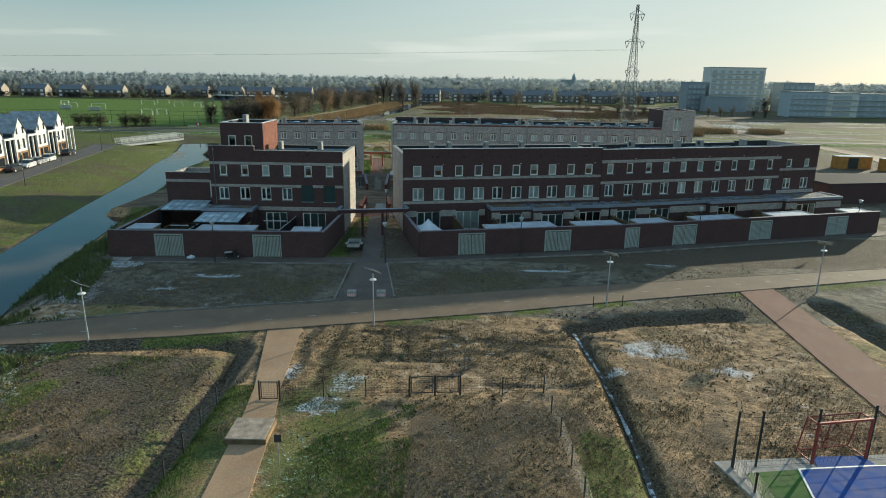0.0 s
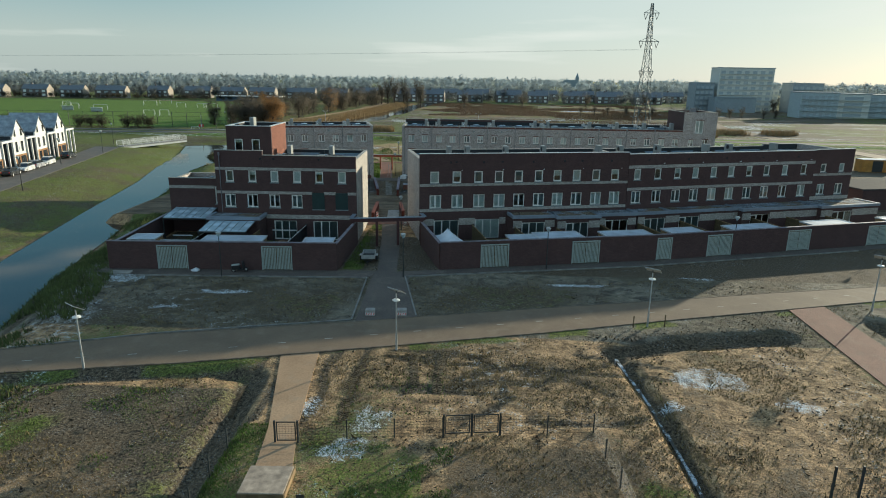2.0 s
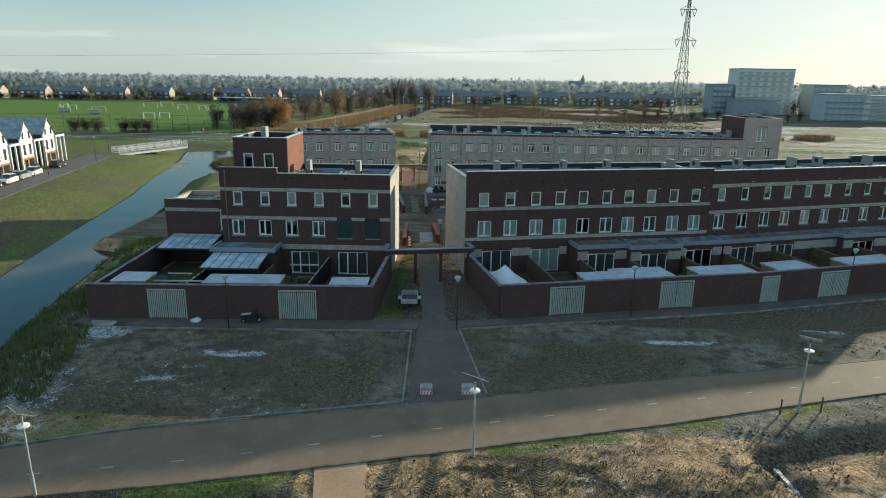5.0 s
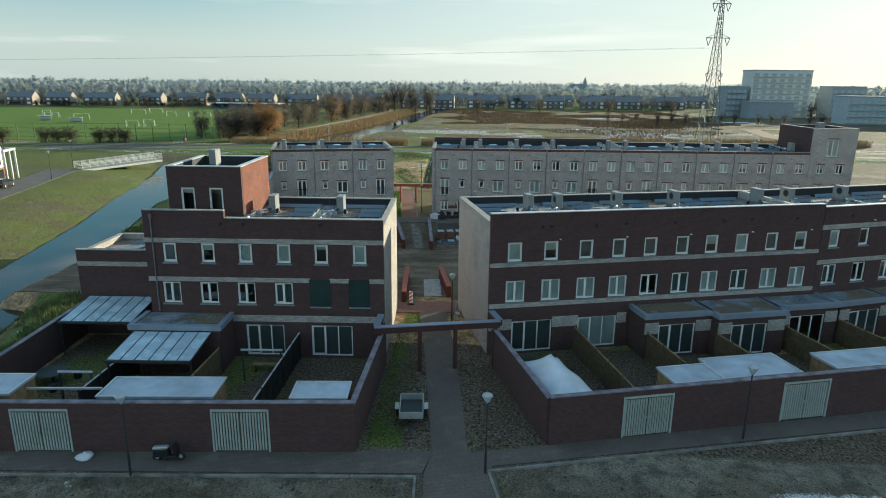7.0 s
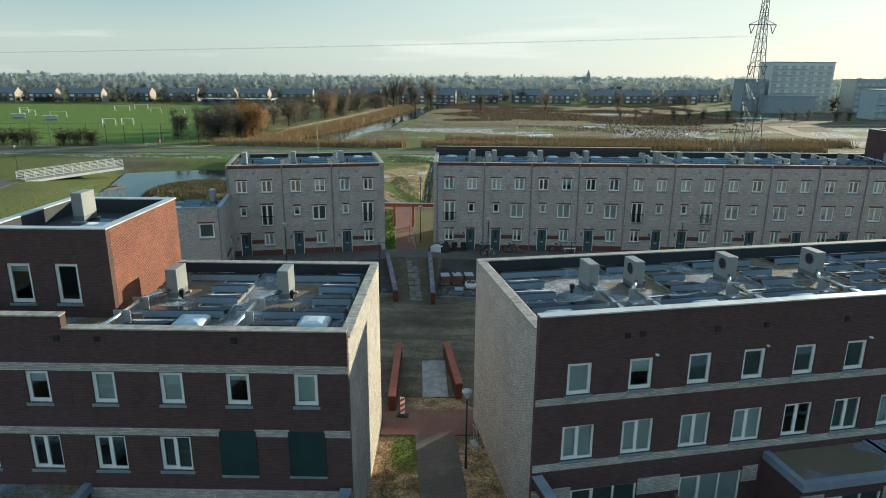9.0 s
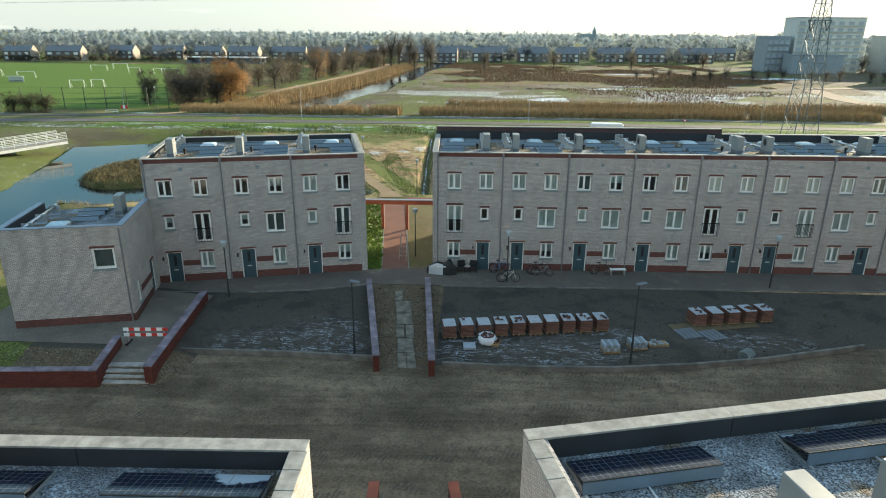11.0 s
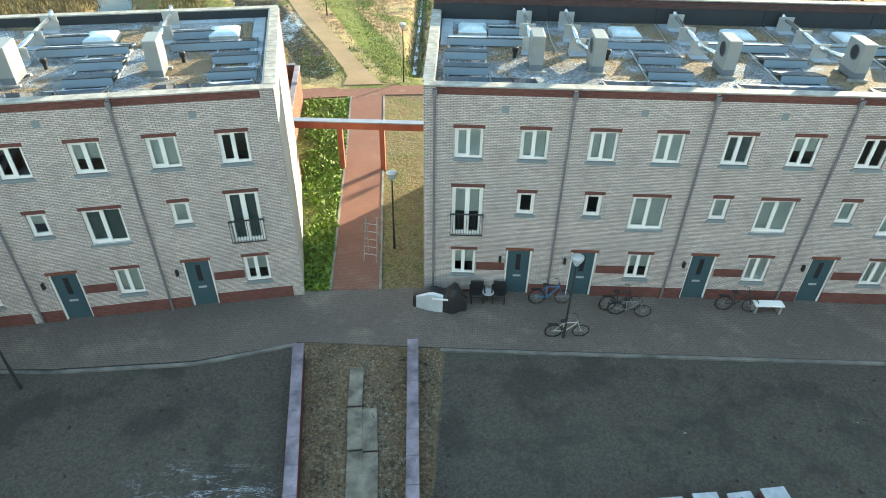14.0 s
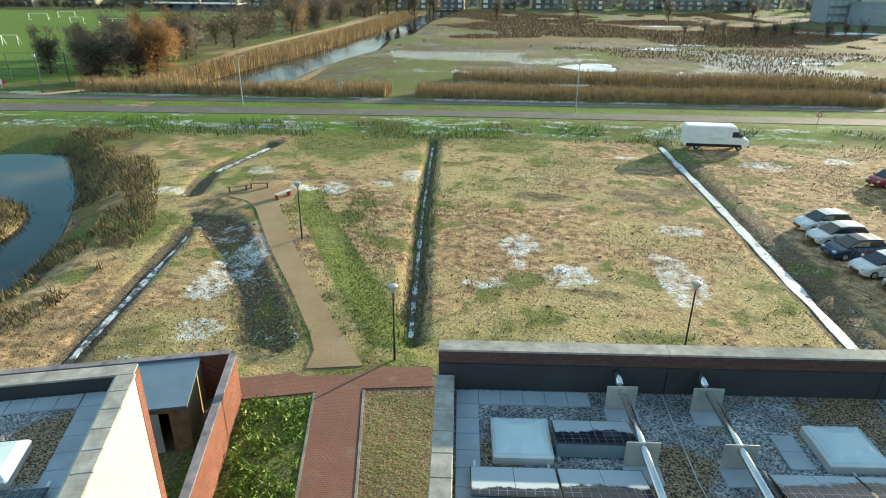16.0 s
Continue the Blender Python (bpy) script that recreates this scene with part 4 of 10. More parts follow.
flat("road_court", [(-48, 82.6), (-15.1, 82.4), (-15.0, 84), (-11.2, 84), (-9.9, 82.7), (60, 96.5), (60, 108), (12, 103.9), (5.4, 101.9), (1.2, 101.0), (-3.5, 100.3), (-8, 100.1), (-13.0, 100.2), (-16.7, 100.6), (-22, 100.9), (-28.0, 100.9), (-28.5, 97.2), (-48, 97)], 0.06, M_COURTDIRT, "packed brown dirt of the court with wheel tracks", "dirt road")
flat("pavement_street", [(-36, 108.6), (-33.8, 109.1), (-27.8, 109.4), (-22.6, 110.2), (-18.9, 111.45), (-14.2, 111.5), (2.4, 111.95), (45, 113.4), (45, 116.8), (-14.4, 115.0), (-19.4, 114.4), (-36, 110.6)], 0.40, M_DARKPAVE, "dark clinker street in front of the terrace")
flat("pavement_corner", [(-42, 101.0), (-31.75, 101.0), (-31.35, 98.95), (-28.75, 98.95), (-28.9, 101.2), (-29.3, 108.4), (-33.8, 109.1), (-42, 109)], 0.46, M_DUSTPAVE, "dusty paved corner by the low wing", "paving")
kerb = MB()
for line in ([(-33.8, 109.0), (-27.8, 109.3), (-22.6, 110.1), (-19.1, 111.35)], [(-13.6, 111.45), (2.4, 111.9), (45, 113.35)]):
    for (ax, ay), (bx, by) in zip(line, line[1:]):
        kerb.box(0, math.hypot(bx - ax, by - ay), -0.14, 0, 0, 0.43, pose(ax, ay, 0, 0, 0, math.degrees(math.atan2(by - ay, bx - ax))))
structure("kerb_street", kerb, M_KERB, "pale concrete kerb of the terrace street", "kerb")
curb = MB()
for line in ([(-28.2, 101.0), (-22.0, 101.05), (-16.75, 100.8)], [(-13.0, 100.35), (-8.0, 100.2), (-3.5, 100.4), (1.2, 101.1), (5.4, 102.0), (12, 104)]):
    for (ax, ay), (bx, by) in zip(line, line[1:]):
        curb.box(0, math.hypot(bx - ax, by - ay), -0.16, 0.0, -0.1, 0.38, pose(ax, ay, 0, 0, 0, math.degrees(math.atan2(by - ay, bx - ax))))
structure("kerb_court", curb, M_KERB, "grey concrete edging of the court beds", "kerb")
flat("pavement_back_path", [(-18.4, 114.6), (-16.4, 114.8), (-17.9, 127.3), (-18.95, 135.3), (-15.7, 135.7), (-15.9, 137.2), (-19.5, 137.0), (-21.3, 136.6), (-25.6, 135.5), (-25.1, 133.9), (-21.0, 134.9), (-19.95, 127.2)], 0.36, M_REDPATH, "red paver path between the terraces")
for nm, line in (("kerb_back_path_a", [(-18.45, 114.6), (-20.0, 127.2), (-21.05, 134.8)]), ("kerb_back_path_b", [(-16.35, 114.8), (-17.85, 127.3), (-18.85, 135.2)])):
    edging = MB()
    for (ax, ay), (bx, by) in zip(line, line[1:]):
        edging.box(0, math.hypot(bx - ax, by - ay), -0.05, 0.05, 0.1, 0.385, pose(ax, ay, 0, 0, 0, math.degrees(math.atan2(by - ay, bx - ax))))
    structure(nm, edging, M_EDGING, "thin pale edging stones beside the red path", "kerb")
flat("pavement_field_path", [(-21.9, 136.6), (-19.2, 137.05), (-20.1, 138.6), (-21.1, 140.4), (-23.4, 144.9), (-26.6, 151.5), (-28.6, 156.2), (-30.0, 159.4), (-29.3, 161.2), (-29.5, 162.9), (-30.4, 164.4), (-32.2, 165.1), (-34.0, 164.5), (-35.2, 162.8), (-34.8, 161.2), (-32.9, 160.2), (-31.6, 158.4), (-28.4, 151.4), (-24.9, 144.7), (-22.5, 139.8), (-21.9, 138.2)],
     0.42, M_FIELDPATH, "compacted sand footpath widening to a seating spot", thick=0.5)
flat("road_dike_a", [(-120, 188.5), (-77, 193.0), (-17, 195.2), (38, 195.0), (160, 190), (160, 194), (38, 199.0), (-17, 199.0), (-80, 197.4), (-120, 194)], 0.55, M_ASPHALT, "grey asphalt road along the dike", "road", 0.6)
flat("road_dike_b", [(-130, 197), (-84, 201.3), (-17.7, 203.6), (43, 204.2), (160, 200), (160, 202.3), (45, 206.6), (-17.7, 206.0), (-86.5, 204.5), (-130, 200)], 0.55, M_ASPHALT, "grey asphalt cycle path on the dike", "road", 0.6)
flat("road_left_bank", [(-66, 78), (-71.2, 92), (-77, 116), (-82.2, 138), (-86, 152), (-92, 152), (-88, 138), (-84.2, 124), (-80.5, 105), (-77, 84)], 0.52, M_ASPHALT, "grey asphalt street beside the white houses", "road", 0.5)
flat("path_river", [(-84, 204), (-74, 214), (-71, 236), (-73, 270), (-66, 330), (-60, 390), (-57.5, 390), (-63.5, 330), (-70.5, 270), (-68.6, 236), (-71.5, 213), (-81, 204)], 0.42, M_SANDPATH, "pale gravel path along the river reeds", thick=0.6)


def pool(name, poly, z, label):
    structure(name, MB().prism(poly, z - 0.02, z), M_WATER, label, "water")


pool("water_canal", [(x, y) for x, y in CANAL], -1.08, "still dark canal water with thin ice")
pool("water_river", RIVER, -0.55, "still river water reflecting the pale sky")

# the sheet is laid against the edges of what is paved
for pts, zf in FLATS:
    xs, ys = [p[0] for p in pts], [p[1] for p in pts]
    near = (GX > min(xs) - 8) & (GX < max(xs) + 8) & (GY > min(ys) - 8) & (GY < max(ys) + 8)
    d = np.full(GX.shape, 99.0)
    d[near] = poly_dist(GX[near], GY[near], pts)
    cell = 0.5 + 0.06 * np.maximum(0, np.maximum(np.abs(GX) - 40, GY - 190))
    k = 1 - step(d, 0.15 * cell, 1.6 + cell)
    GZ = np.where(d < 99, GZ * (1 - k) + k * (zf - 0.05), GZ)
ground.data.vertices.foreach_set("co", np.stack([GX, GY, GZ], -1).astype(np.float32).ravel())
ground.data.update()


def ditch_ice(name, pts, width, z, material=None):
    left, right = [], []
    for i, (x, y) in enumerate(pts):
        (ax, ay), (bx, by) = pts[max(i - 1, 0)], pts[min(i + 1, len(pts) - 1)]
        L = math.hypot(bx - ax, by - ay)
        ox, oy = -(by - ay) / L * width / 2, (bx - ax) / L * width / 2
        k = 0.8 + 0.5 * noise.noise(Vector((x * 0.7, y * 0.7, 0)))
        left.append((x + ox * k, y + oy * k))
        right.append((x - ox * k, y - oy * k))
    structure(name, MB().prism(left + right[::-1], z - 0.3, z), material or M_DITCHICE2, "narrow strip of white ice in the ditch", "ice")


def dense(pts, n=10):
    out = []
    for (ax, ay), (bx, by) in zip(pts, pts[1:]):
        out += [(ax + (bx - ax) * k / n, ay + (by - ay) * k / n) for k in range(n)]
    return out + [pts[-1]]




def broken_ice(name, lo):
    k = Mat(name, 0.5, 0, 0.4)
    co = k.coords("World")
    m = k.math("ADD", k.math("MULTIPLY", k.noise(co, 1.1, 5, 0.65), 0.7), k.math("MULTIPLY", k.noise(co, 7, 4, 0.7), 0.3))
    ice = k.mix(k.ramp(k.noise(co, 4, 3), 0.35, 0.65), (0.36, 0.41, 0.45), (0.66, 0.70, 0.74))
    k.color(k.mix(k.ramp(m, lo, lo + 0.05), (0.045, 0.045, 0.04), ice))
    k.bump(m, 0.4, 0.05)
    return k.m


M_DITCHICE, M_DITCHICE2 = broken_ice("ditch_ice", 0.40), broken_ice("broken_ditch_ice", 0.48)
ditch_ice("water_ditch_a", dense(DITCHES[0][0]), 0.24, -0.42)
ditch_ice("water_ditch_b", dense([(-35.2, 155.5), (-34.2, 138), (-33.9, 136.4)]), 0.5, -0.12)
ditch_ice("water_ditch_c", dense([(7.0, 183.5), (6.8, 165), (6.2, 141), (6.1, 134)]), 0.8, -0.08, M_DITCHICE)
ditch_ice("water_ditch_d", dense([(-17.3, 141), (-18.3, 160), (-19.0, 182)]), 0.3, -0.36)
ditch_ice("water_ditch_e", dense([(-37.4, 180), (-39.6, 170.5)]), 0.6, -0.3)


# ---- terraced houses ----
def frame_of(x, y, slope, z=0.0):
    """The pose of a row: its x runs along the facade, its y into the houses."""
    return pose(x, y, z, 0, 0, math.degrees(math.atan(slope)))


FRAME_CACHE = {}


NETS = random.Random(77)


def window(house, x0, x1, z0, z1, kind="pair", blind=0.0, depth=0.09, lintel=None):
    """A white framed window or glazed door set in the facade; kinds: one, pair, trio, french."""
    w, h = x1 - x0, z1 - z0
    key = (round(w, 2), round(h, 2), kind)
    if key not in FRAME_CACHE:
        f = 0.075
        cells = []
        cuts = {"one": [0, 1], "pair": [0, 0.5, 1], "trio": [0, 0.33, 0.66, 1], "french": [0, 0.5, 1]}[kind]
        for k, (a, b) in enumerate(zip(cuts, cuts[1:])):
            xa, xb = a * (w - 2 * f) + f, b * (w - 2 * f) + f
            xa, xb = xa + (0.035 if k else 0), xb - (0.035 if b < 1 else 0)
            s = 0.055 if kind != "trio" or k == 0 else 0.0
            if kind == "pair" and k == 1:
                s = 0.015
            cells.append((xa + s, xb - s, f + s * 1.3, h - f - s))
        mb = MB().wall(0, w, 0, h, 0, 0.08, cells)
        pane = MB()
        for a, b, c, d in cells:
            pane.add([(a, 0.035, c), (b, 0.035, c), (b, 0.035, d), (a, 0.035, d)], [(0, 1, 2, 3)])
        me = bpy.data.meshes.new("window")
        me.from_pydata(mb.v, [], mb.f)
        me.materials.append(M_FRAME)
        me.update()
        mp = bpy.data.meshes.new("pane")
        mp.from_pydata(pane.v, [], pane.f)
        mp.materials.append(M_GLASS)
        mp.update()
        FRAME_CACHE[key] = (me, mp)
    me, mp = FRAME_CACHE[key]
    win = part("glazed_door" if kind in ("trio",) else "window", me, None, house, "white window frame", pose(x0, depth, z0))
    pn = part("pane", mp, None, win)
    pn.visible_shadow = False
    if kind != "trio" and kind != "french":
        part("sill", MB().box(-0.06, w + 0.06, -0.15, 0.06, -0.10, -0.002), M_SILL, win, "grey stone sill")
    tone = M_CURTAIN
    if blind == 0 and kind == "trio":
        blind, tone = NETS.choice(((0, None), (1, M_NET), (1, M_NET)))
    elif blind == 0:
        blind, tone = NETS.choice(((0, None), (1, M_NET), (1, M_NET), (0.55, M_CURTAIN), (1, M_CURTAIN)))
    if blind > 0:
        part("blind", MB().box(0.02, w - 0.02, 0.10, 0.115, h * (1 - blind) + 0.02, h - 0.02), tone, win, "pale drawn blind")
    if lintel:
        part("lintel", MB().box(-0.06, w + 0.06, -0.115, -0.02, h, h + 0.13), lintel, win, "dark red soldier course")
    return win


def front_door(house, x0, x1, z0, z1):
    w, h = x1 - x0, z1 - z0
    jamb = MB().box(0, 0.06, 0, 0.1, 0, h).box(w - 0.06, w, 0, 0.1, 0, h).box(0.06, w - 0.06, 0, 0.1, h - 0.06, h)
    d = part("front_door", jamb, M_FRAME, house, "white door frame", pose(x0, 0.06, z0))
    leaf = MB().wall(0.07, w - 0.07, 0.02, h - 0.07, 0.03, 0.075, [(w / 2 - 0.1, w / 2 + 0.1, h * 0.55, h - 0.25), (w / 2 - 0.16, w / 2 + 0.16, h * 0.40, h * 0.44)])
    part("leaf", leaf, M_DOOR, d, "petrol blue door leaf")
    part("light", MB().box(w / 2 - 0.1, w / 2 + 0.1, 0.05, 0.06, h * 0.55, h - 0.25), M_BLACK, d, "narrow dark glass light")
    part("letter_flap", MB().box(w / 2 - 0.16, w / 2 + 0.16, 0.02, 0.06, h * 0.40, h * 0.44), M_GALV, d, "steel letter flap")
    part("lintel", MB().box(-0.05, w + 0.05, -0.085, 0.0, h, h + 0.12), M_RED, d, "dark red soldier course")
    return d


def house(label, row, u, w, D, zf, zb, wall_mat, back_mat, wins, doors=(), bands=(), ends=(0, 0), base=0.0, roof=8.5, group="", cap=None, side_mat=None):
    """One dwelling of a terrace, facade at y = 0 of its own frame; ends: extra end-wall thickness at its two sides."""
    m = row @ pose(u, 0, 0)
    h = thing("house", label, "house", m, group)
    holes = [q[:4] for q in wins] + [q[:4] for q in doors]
    x0, x1 = -ends[0], w + ends[1]
    g = 0.004
    part("facade", MB().wall(x0 + g, x1 - g, base, zf, 0, 0.28, holes), wall_mat, h, "brick facade")
    part("back_wall", MB().box(x0 + g, x1 - g, D - 0.28, D, base, zb), back_mat, h, "brick rear wall")
    zs = min(zf, zb)
    side_mat = side_mat or M_LIGHT
    for k, (a, b) in enumerate(((-ends[0] + g, 0.09 if not ends[0] else 0.0), (w - 0.09 if not ends[1] else w, w + ends[1] - g))):
        t = 0.3 if ends[k] else 0
        a, b = (a, max(b, a + 0.3)) if k == 0 else (min(a, b - 0.3), b)
        part("end_wall" if ends[k] else "party_wall", MB().box(a, b, 0.28, D - 0.28, base, zs if ends[k] else roof - 0.05), side_mat, h, "brick end wall" if ends[k] else "")
    part("roof", MB().box(x0 + 0.3, x1 - 0.3, 0.29, D - 0.29, roof - 0.25, roof) if ends[0] and ends[1] else
         MB().box(x0 + (0.3 if ends[0] else g), x1 - (0.3 if ends[1] else g), 0.29, D - 0.29, roof - 0.25, roof), M_GRAVEL, h, "flat gravel roof with frost")
    ups = [(x0 + 0.01, x1 - 0.01, 0.285, 0.33, zf), (x0 + 0.01, x1 - 0.01, D - 0.33, D - 0.285, zb if zb < zf + 0.4 else zb - 0.33)]
    if ends[0]:
        ups.append((x0 + 0.305, x0 + 0.345, 0.33, D - 0.33, zs))
    if ends[1]:
        ups.append((x1 - 0.345, x1 - 0.305, 0.33, D - 0.33, zs))
    for a, b, c, d, z in ups:
        part("upstand", MB().box(a, b, c, d, roof - 0.02, z - 0.015), M_MEMBRANE, h, "black bitumen upstand")
    capm = cap or M_COPING
    part("front_coping", MB().box(x0 + g, x1 - g, -0.05, 0.36, zf, zf + 0.05), capm, h)
    part("rear_coping", MB().box(x0 + g, x1 - g, D - 0.36, D + 0.05, zb, zb + 0.05), M_COPING if zb <= zf else capm, h)
    for k in (0, 1):
        if ends[k]:
            xa = x0 - 0.05 if k == 0 else x1 - 0.36
            n = int((D - 0.74) / 0.62)
            for i in range(n):
                ya = 0.37 + (D - 0.74) * i / n
                part("coping_stone", MB().soft(xa, xa + 0.41, ya, ya + (D - 0.74) / n - 0.012, zs, zs + 0.055, 0.012), M_COPING, h)
    for z in (base + 0.02, base + 2.75, base + 5.6):
        part("floor", MB().box(0.32, w - 0.32, 0.3, D - 0.3, z, z + 0.2), M_ROOM, h)
    part("inner_wall", MB().box(0.32, w - 0.32, 3.0, 3.1, base + 0.22, roof - 0.3), M_ROOM, h)
    for q in wins:
        window(h, *q[:4], kind=q[4], blind=q[5] if len(q) > 5 else 0, lintel=q[6] if len(q) > 6 else None)
    for q in doors:
        front_door(h, *q[:4])
    for a, b, c, d, mt, *who in bands:
        inner = sorted([q for q in holes if q[2] < d - 0.01 and q[3] > c + 0.01 and q[1] > a and q[0] < b])
        x = a
        for q in inner + [(b, b, 0, 0)]:
            if q[0] - x > 0.03:
                part("brick_band", MB().box(x, q[0], -0.008, 0.05, c, d), mt, h, who[0] if who else "pale brick band")
            x = max(x, q[1])
    return h


def flip(q, w):
    return (w - q[1], w - q[0], *q[2:])


def downpipe(h, x, z0, z1, y=-0.07):
    part("downpipe", MB().tube((x, y, z0), (x, y, z1), 0.045, n=8).box(x - 0.08, x + 0.08, y - 0.07, y + 0.07, z1 - 0.25, z1), M_ZINC, h, "grey zinc downpipe")


def wall_vent(h, x, z):
    part("vent", MB().box(x - 0.11, x + 0.11, -0.03, 0.02, z - 0.11, z + 0.11), M_BLACK, h, "square dark wall vent")


ROW_R = frame_of(-7.98, 72.35, 0.245)
ROW_R2 = ROW_R @ pose(24.50, 0.02, 0, 0, 0, math.degrees(math.atan(0.34) - math.atan(0.245)))
ROW_L = frame_of(-29.9, 70.85, 0.033)
ROW_BR = frame_of(-14.5, 114.8, 0.028)
ROW_BL = frame_of(-33.8, 110.6, 0.25)
rnd = random.Random(7)

# garden row, east block: maroon facade, pale bands under the windows
WR = 4.71
for i in range(5):
    e = (0.45 if i == 0 else 0, 0.45 if i == 4 else 0)
    bl = [rnd.choice([0, 0.5, 1.0, 1.0, 0]) for _ in range(4)]
    xa, xb = (0.72, 0.95, 0.88, 0.76, 0.74)[i], (3.2, 3.3, 3.25, 3.08, 3.07)[i]
    wins = [(xa, xa + 0.98, 6.47, 7.77, "one", bl[0]), (xb, xb + 0.98, 6.47, 7.77, "one", bl[1]),
            (xa - 0.06, xa + 1.26, 3.68, 5.17, "pair", 1.0 if i in (0, 1) else bl[2] * (i == 4)), (xb - 0.08, xb + 1.24, 3.68, 5.17, "pair", 1.0 if i in (0, 1, 4) else 0),
            (1.15, 4.0, 0.12, 2.32, "trio", 1.0 if i == 1 else 0)]
    if i >= 2:
        wins = wins[:4]
    u0 = 0.45 + WR * i
    bands = [(-e[0], WR + e[1], 6.13, 6.42, M_PALE), (-e[0], WR + e[1], 3.30, 3.63, M_PALE)]
    if i < 2:
        bands.append((-e[0], WR + e[1], 1.75, 2.5, M_PALE))
    hs = house("maroon brick terraced house with white window frames and pale brick bands", ROW_R, u0, WR, 9.4, 9.68, 9.1, M_MAROON, M_LIGHT, wins, (), bands, e, group="garden terrace", cap=M_METALCAP, side_mat=M_LIGHT, roof=8.55)
    wall_vent(hs, 2.0 if i % 2 else 3.0, 8.75)
    if i in (0, 1, 3):
        wall_vent(hs, 3.6 if i == 0 else 4.1, 8.78)
    part("lamp_bracket", MB().box(4.2, 4.3, -0.12, 0.0, 7.86, 7.92), M_WHITE, hs)
# second block: pale bands over the windows
WR2 = 5.39
R2_WIN = ((1.24, 3.98), (1.29, 3.81), (1.0, 3.54), (0.80, 3.42), (0.82, 3.74))
for i in range(5):
    ca, cb = R2_WIN[i]
    wins = [(ca - 0.45, ca + 0.45, 6.47, 7.75, "one", rnd.choice([0, 0, 1])), (cb - 0.45, cb + 0.45, 6.47, 7.75, "one", rnd.choice([0, 0, 1])),
            (ca - 0.6, ca + 0.65, 3.68, 5.15, "pair", rnd.choice([0, 0, 0, 1])), (cb - 0.6, cb + 0.65, 3.68, 5.15, "pair")]
    bands = [(0, WR2, 7.80, 8.16, M_PALE), (0, WR2, 5.22, 5.55, M_PALE)]
    hs = house("maroon brick terraced house with pale bands over white windows", ROW_R2, WR2 * i, WR2, 9.4, 9.45, 9.05, M_MAROON, M_LIGHT, wins, (), bands, (0, 0), group="garden terrace", cap=M_METALCAP, roof=8.5)
    wall_vent(hs, 2.6, 8.75)
    part("lamp_bracket", MB().box(4.6, 4.7, -0.12, 0.0, 8.3, 8.36), M_WHITE, hs)
wins = [(1.05, 1.95, 6.65, 7.75, "one"), (4.0, 4.9, 6.65, 7.75, "one"), (0.9, 2.15, 3.75, 5.15, "pair"), (3.8, 5.1, 3.75, 5.15, "pair")]
house("maroon brick corner house closing the garden terrace", ROW_R2, WR2 * 5, 5.83, 9.4, 9.55, 9.3, M_MAROON, M_LIGHT, wins, (), [(0, 6.23, 6.2, 6.5, M_PALE), (0, 6.23, 3.1, 3.55, M_PALE)], (0, 0.4), group="garden terrace", cap=M_METALCAP, roof=8.6)

# garden row, west block with a roof tower
WL = 4.83
for i in range(3):
    e = (0.33 if i == 0 else 0, 0.33 if i == 2 else 0)
    off = 0.33 + WL * i
    wins = [(0.76, 1.62, 6.47, 7.73, "one", [0, 1.0, 0.3][i]), (3.2, 4.06, 6.47, 7.73, "one", [0.4, 1.0, 0][i]),
            (0.52, 1.68, 3.72, 5.15, "pair"), (2.93, 4.1, 3.72, 5.15, "pair")]
    if i == 2:
        wins = wins[:2] + [(0.35, 3.05, 0.15, 2.28, "trio")]
        wins = wins + [(0.4, 1.66, 3.6, 5.3, "one"), (2.93, 4.2, 3.6, 5.3, "one")]
    elif i == 1:
        wins += [(0.9, 3.4, 0.15, 2.28, "trio")]
    bands = [(-e[0], WL + e[1], 7.76, 8.06, M_PALE), (-e[0], WL + e[1], 5.2, 5.5, M_PALE), (-e[0], WL + e[1], 2.5, 2.95, M_PALE)]
    hs = house("maroon brick terraced house with pale brick bands", ROW_L, off, WL, 9.6, 9.82 if i == 0 else 9.35, 9.0, M_MAROON, M_LIGHT, wins, (), bands, e, group="west garden terrace", roof=8.5, side_mat=M_PALE)
    wall_vent(hs, 1.2 if i else 4.6, 9.0)
    if i == 2:
        for xa in (0.4, 2.93):
            part("roller_shutter", MB().box(xa - 0.04, xa + 1.3, -0.05, 0.08, 3.6, 5.42), M_SHUTTER, hs, "closed dark green roller shutter")
    if i == 0:
        downpipe(hs, 0.2, 3.2, 9.6)
tower = thing("roof_tower", "red brick roof storey rising above the garden terrace", "house", ROW_L @ pose(0.35, 3.2, 0))
part("front_wall", MB().wall(0, 5.0, 8.52, 12.15, 0, 0.28, [(0.85, 1.8, 9.1, 10.75), (2.75, 3.7, 9.1, 10.75)]), M_MAROON, tower, "dark brick wall")
# side walls wear the sunlit red, the front the dark maroon
for xa in (-0.004, 4.72):
    part("side_wall", MB().box(xa, xa + 0.284, 0.28, 6.36, 8.52, 12.15), M_RED, tower, "brick wall in sunlit orange red")
part("rear_wall", MB().box(0.28, 4.72, 6.1, 6.36, 8.52, 12.15), M_RED, tower)
part("roof", MB().box(0.28, 4.72, 0.28, 6.1, 11.3, 11.5), M_MEMBRANE, tower)
part("coping", MB().box(-0.05, 5.05, -0.05, 0.33, 12.15, 12.2).box(-0.05, 5.05, 6.03, 6.41, 12.15, 12.2).box(-0.05, 0.33, 0.33, 6.03, 12.15, 12.2).box(4.67, 5.05, 0.33, 6.03, 12.15, 12.2), M_METALCAP, tower)
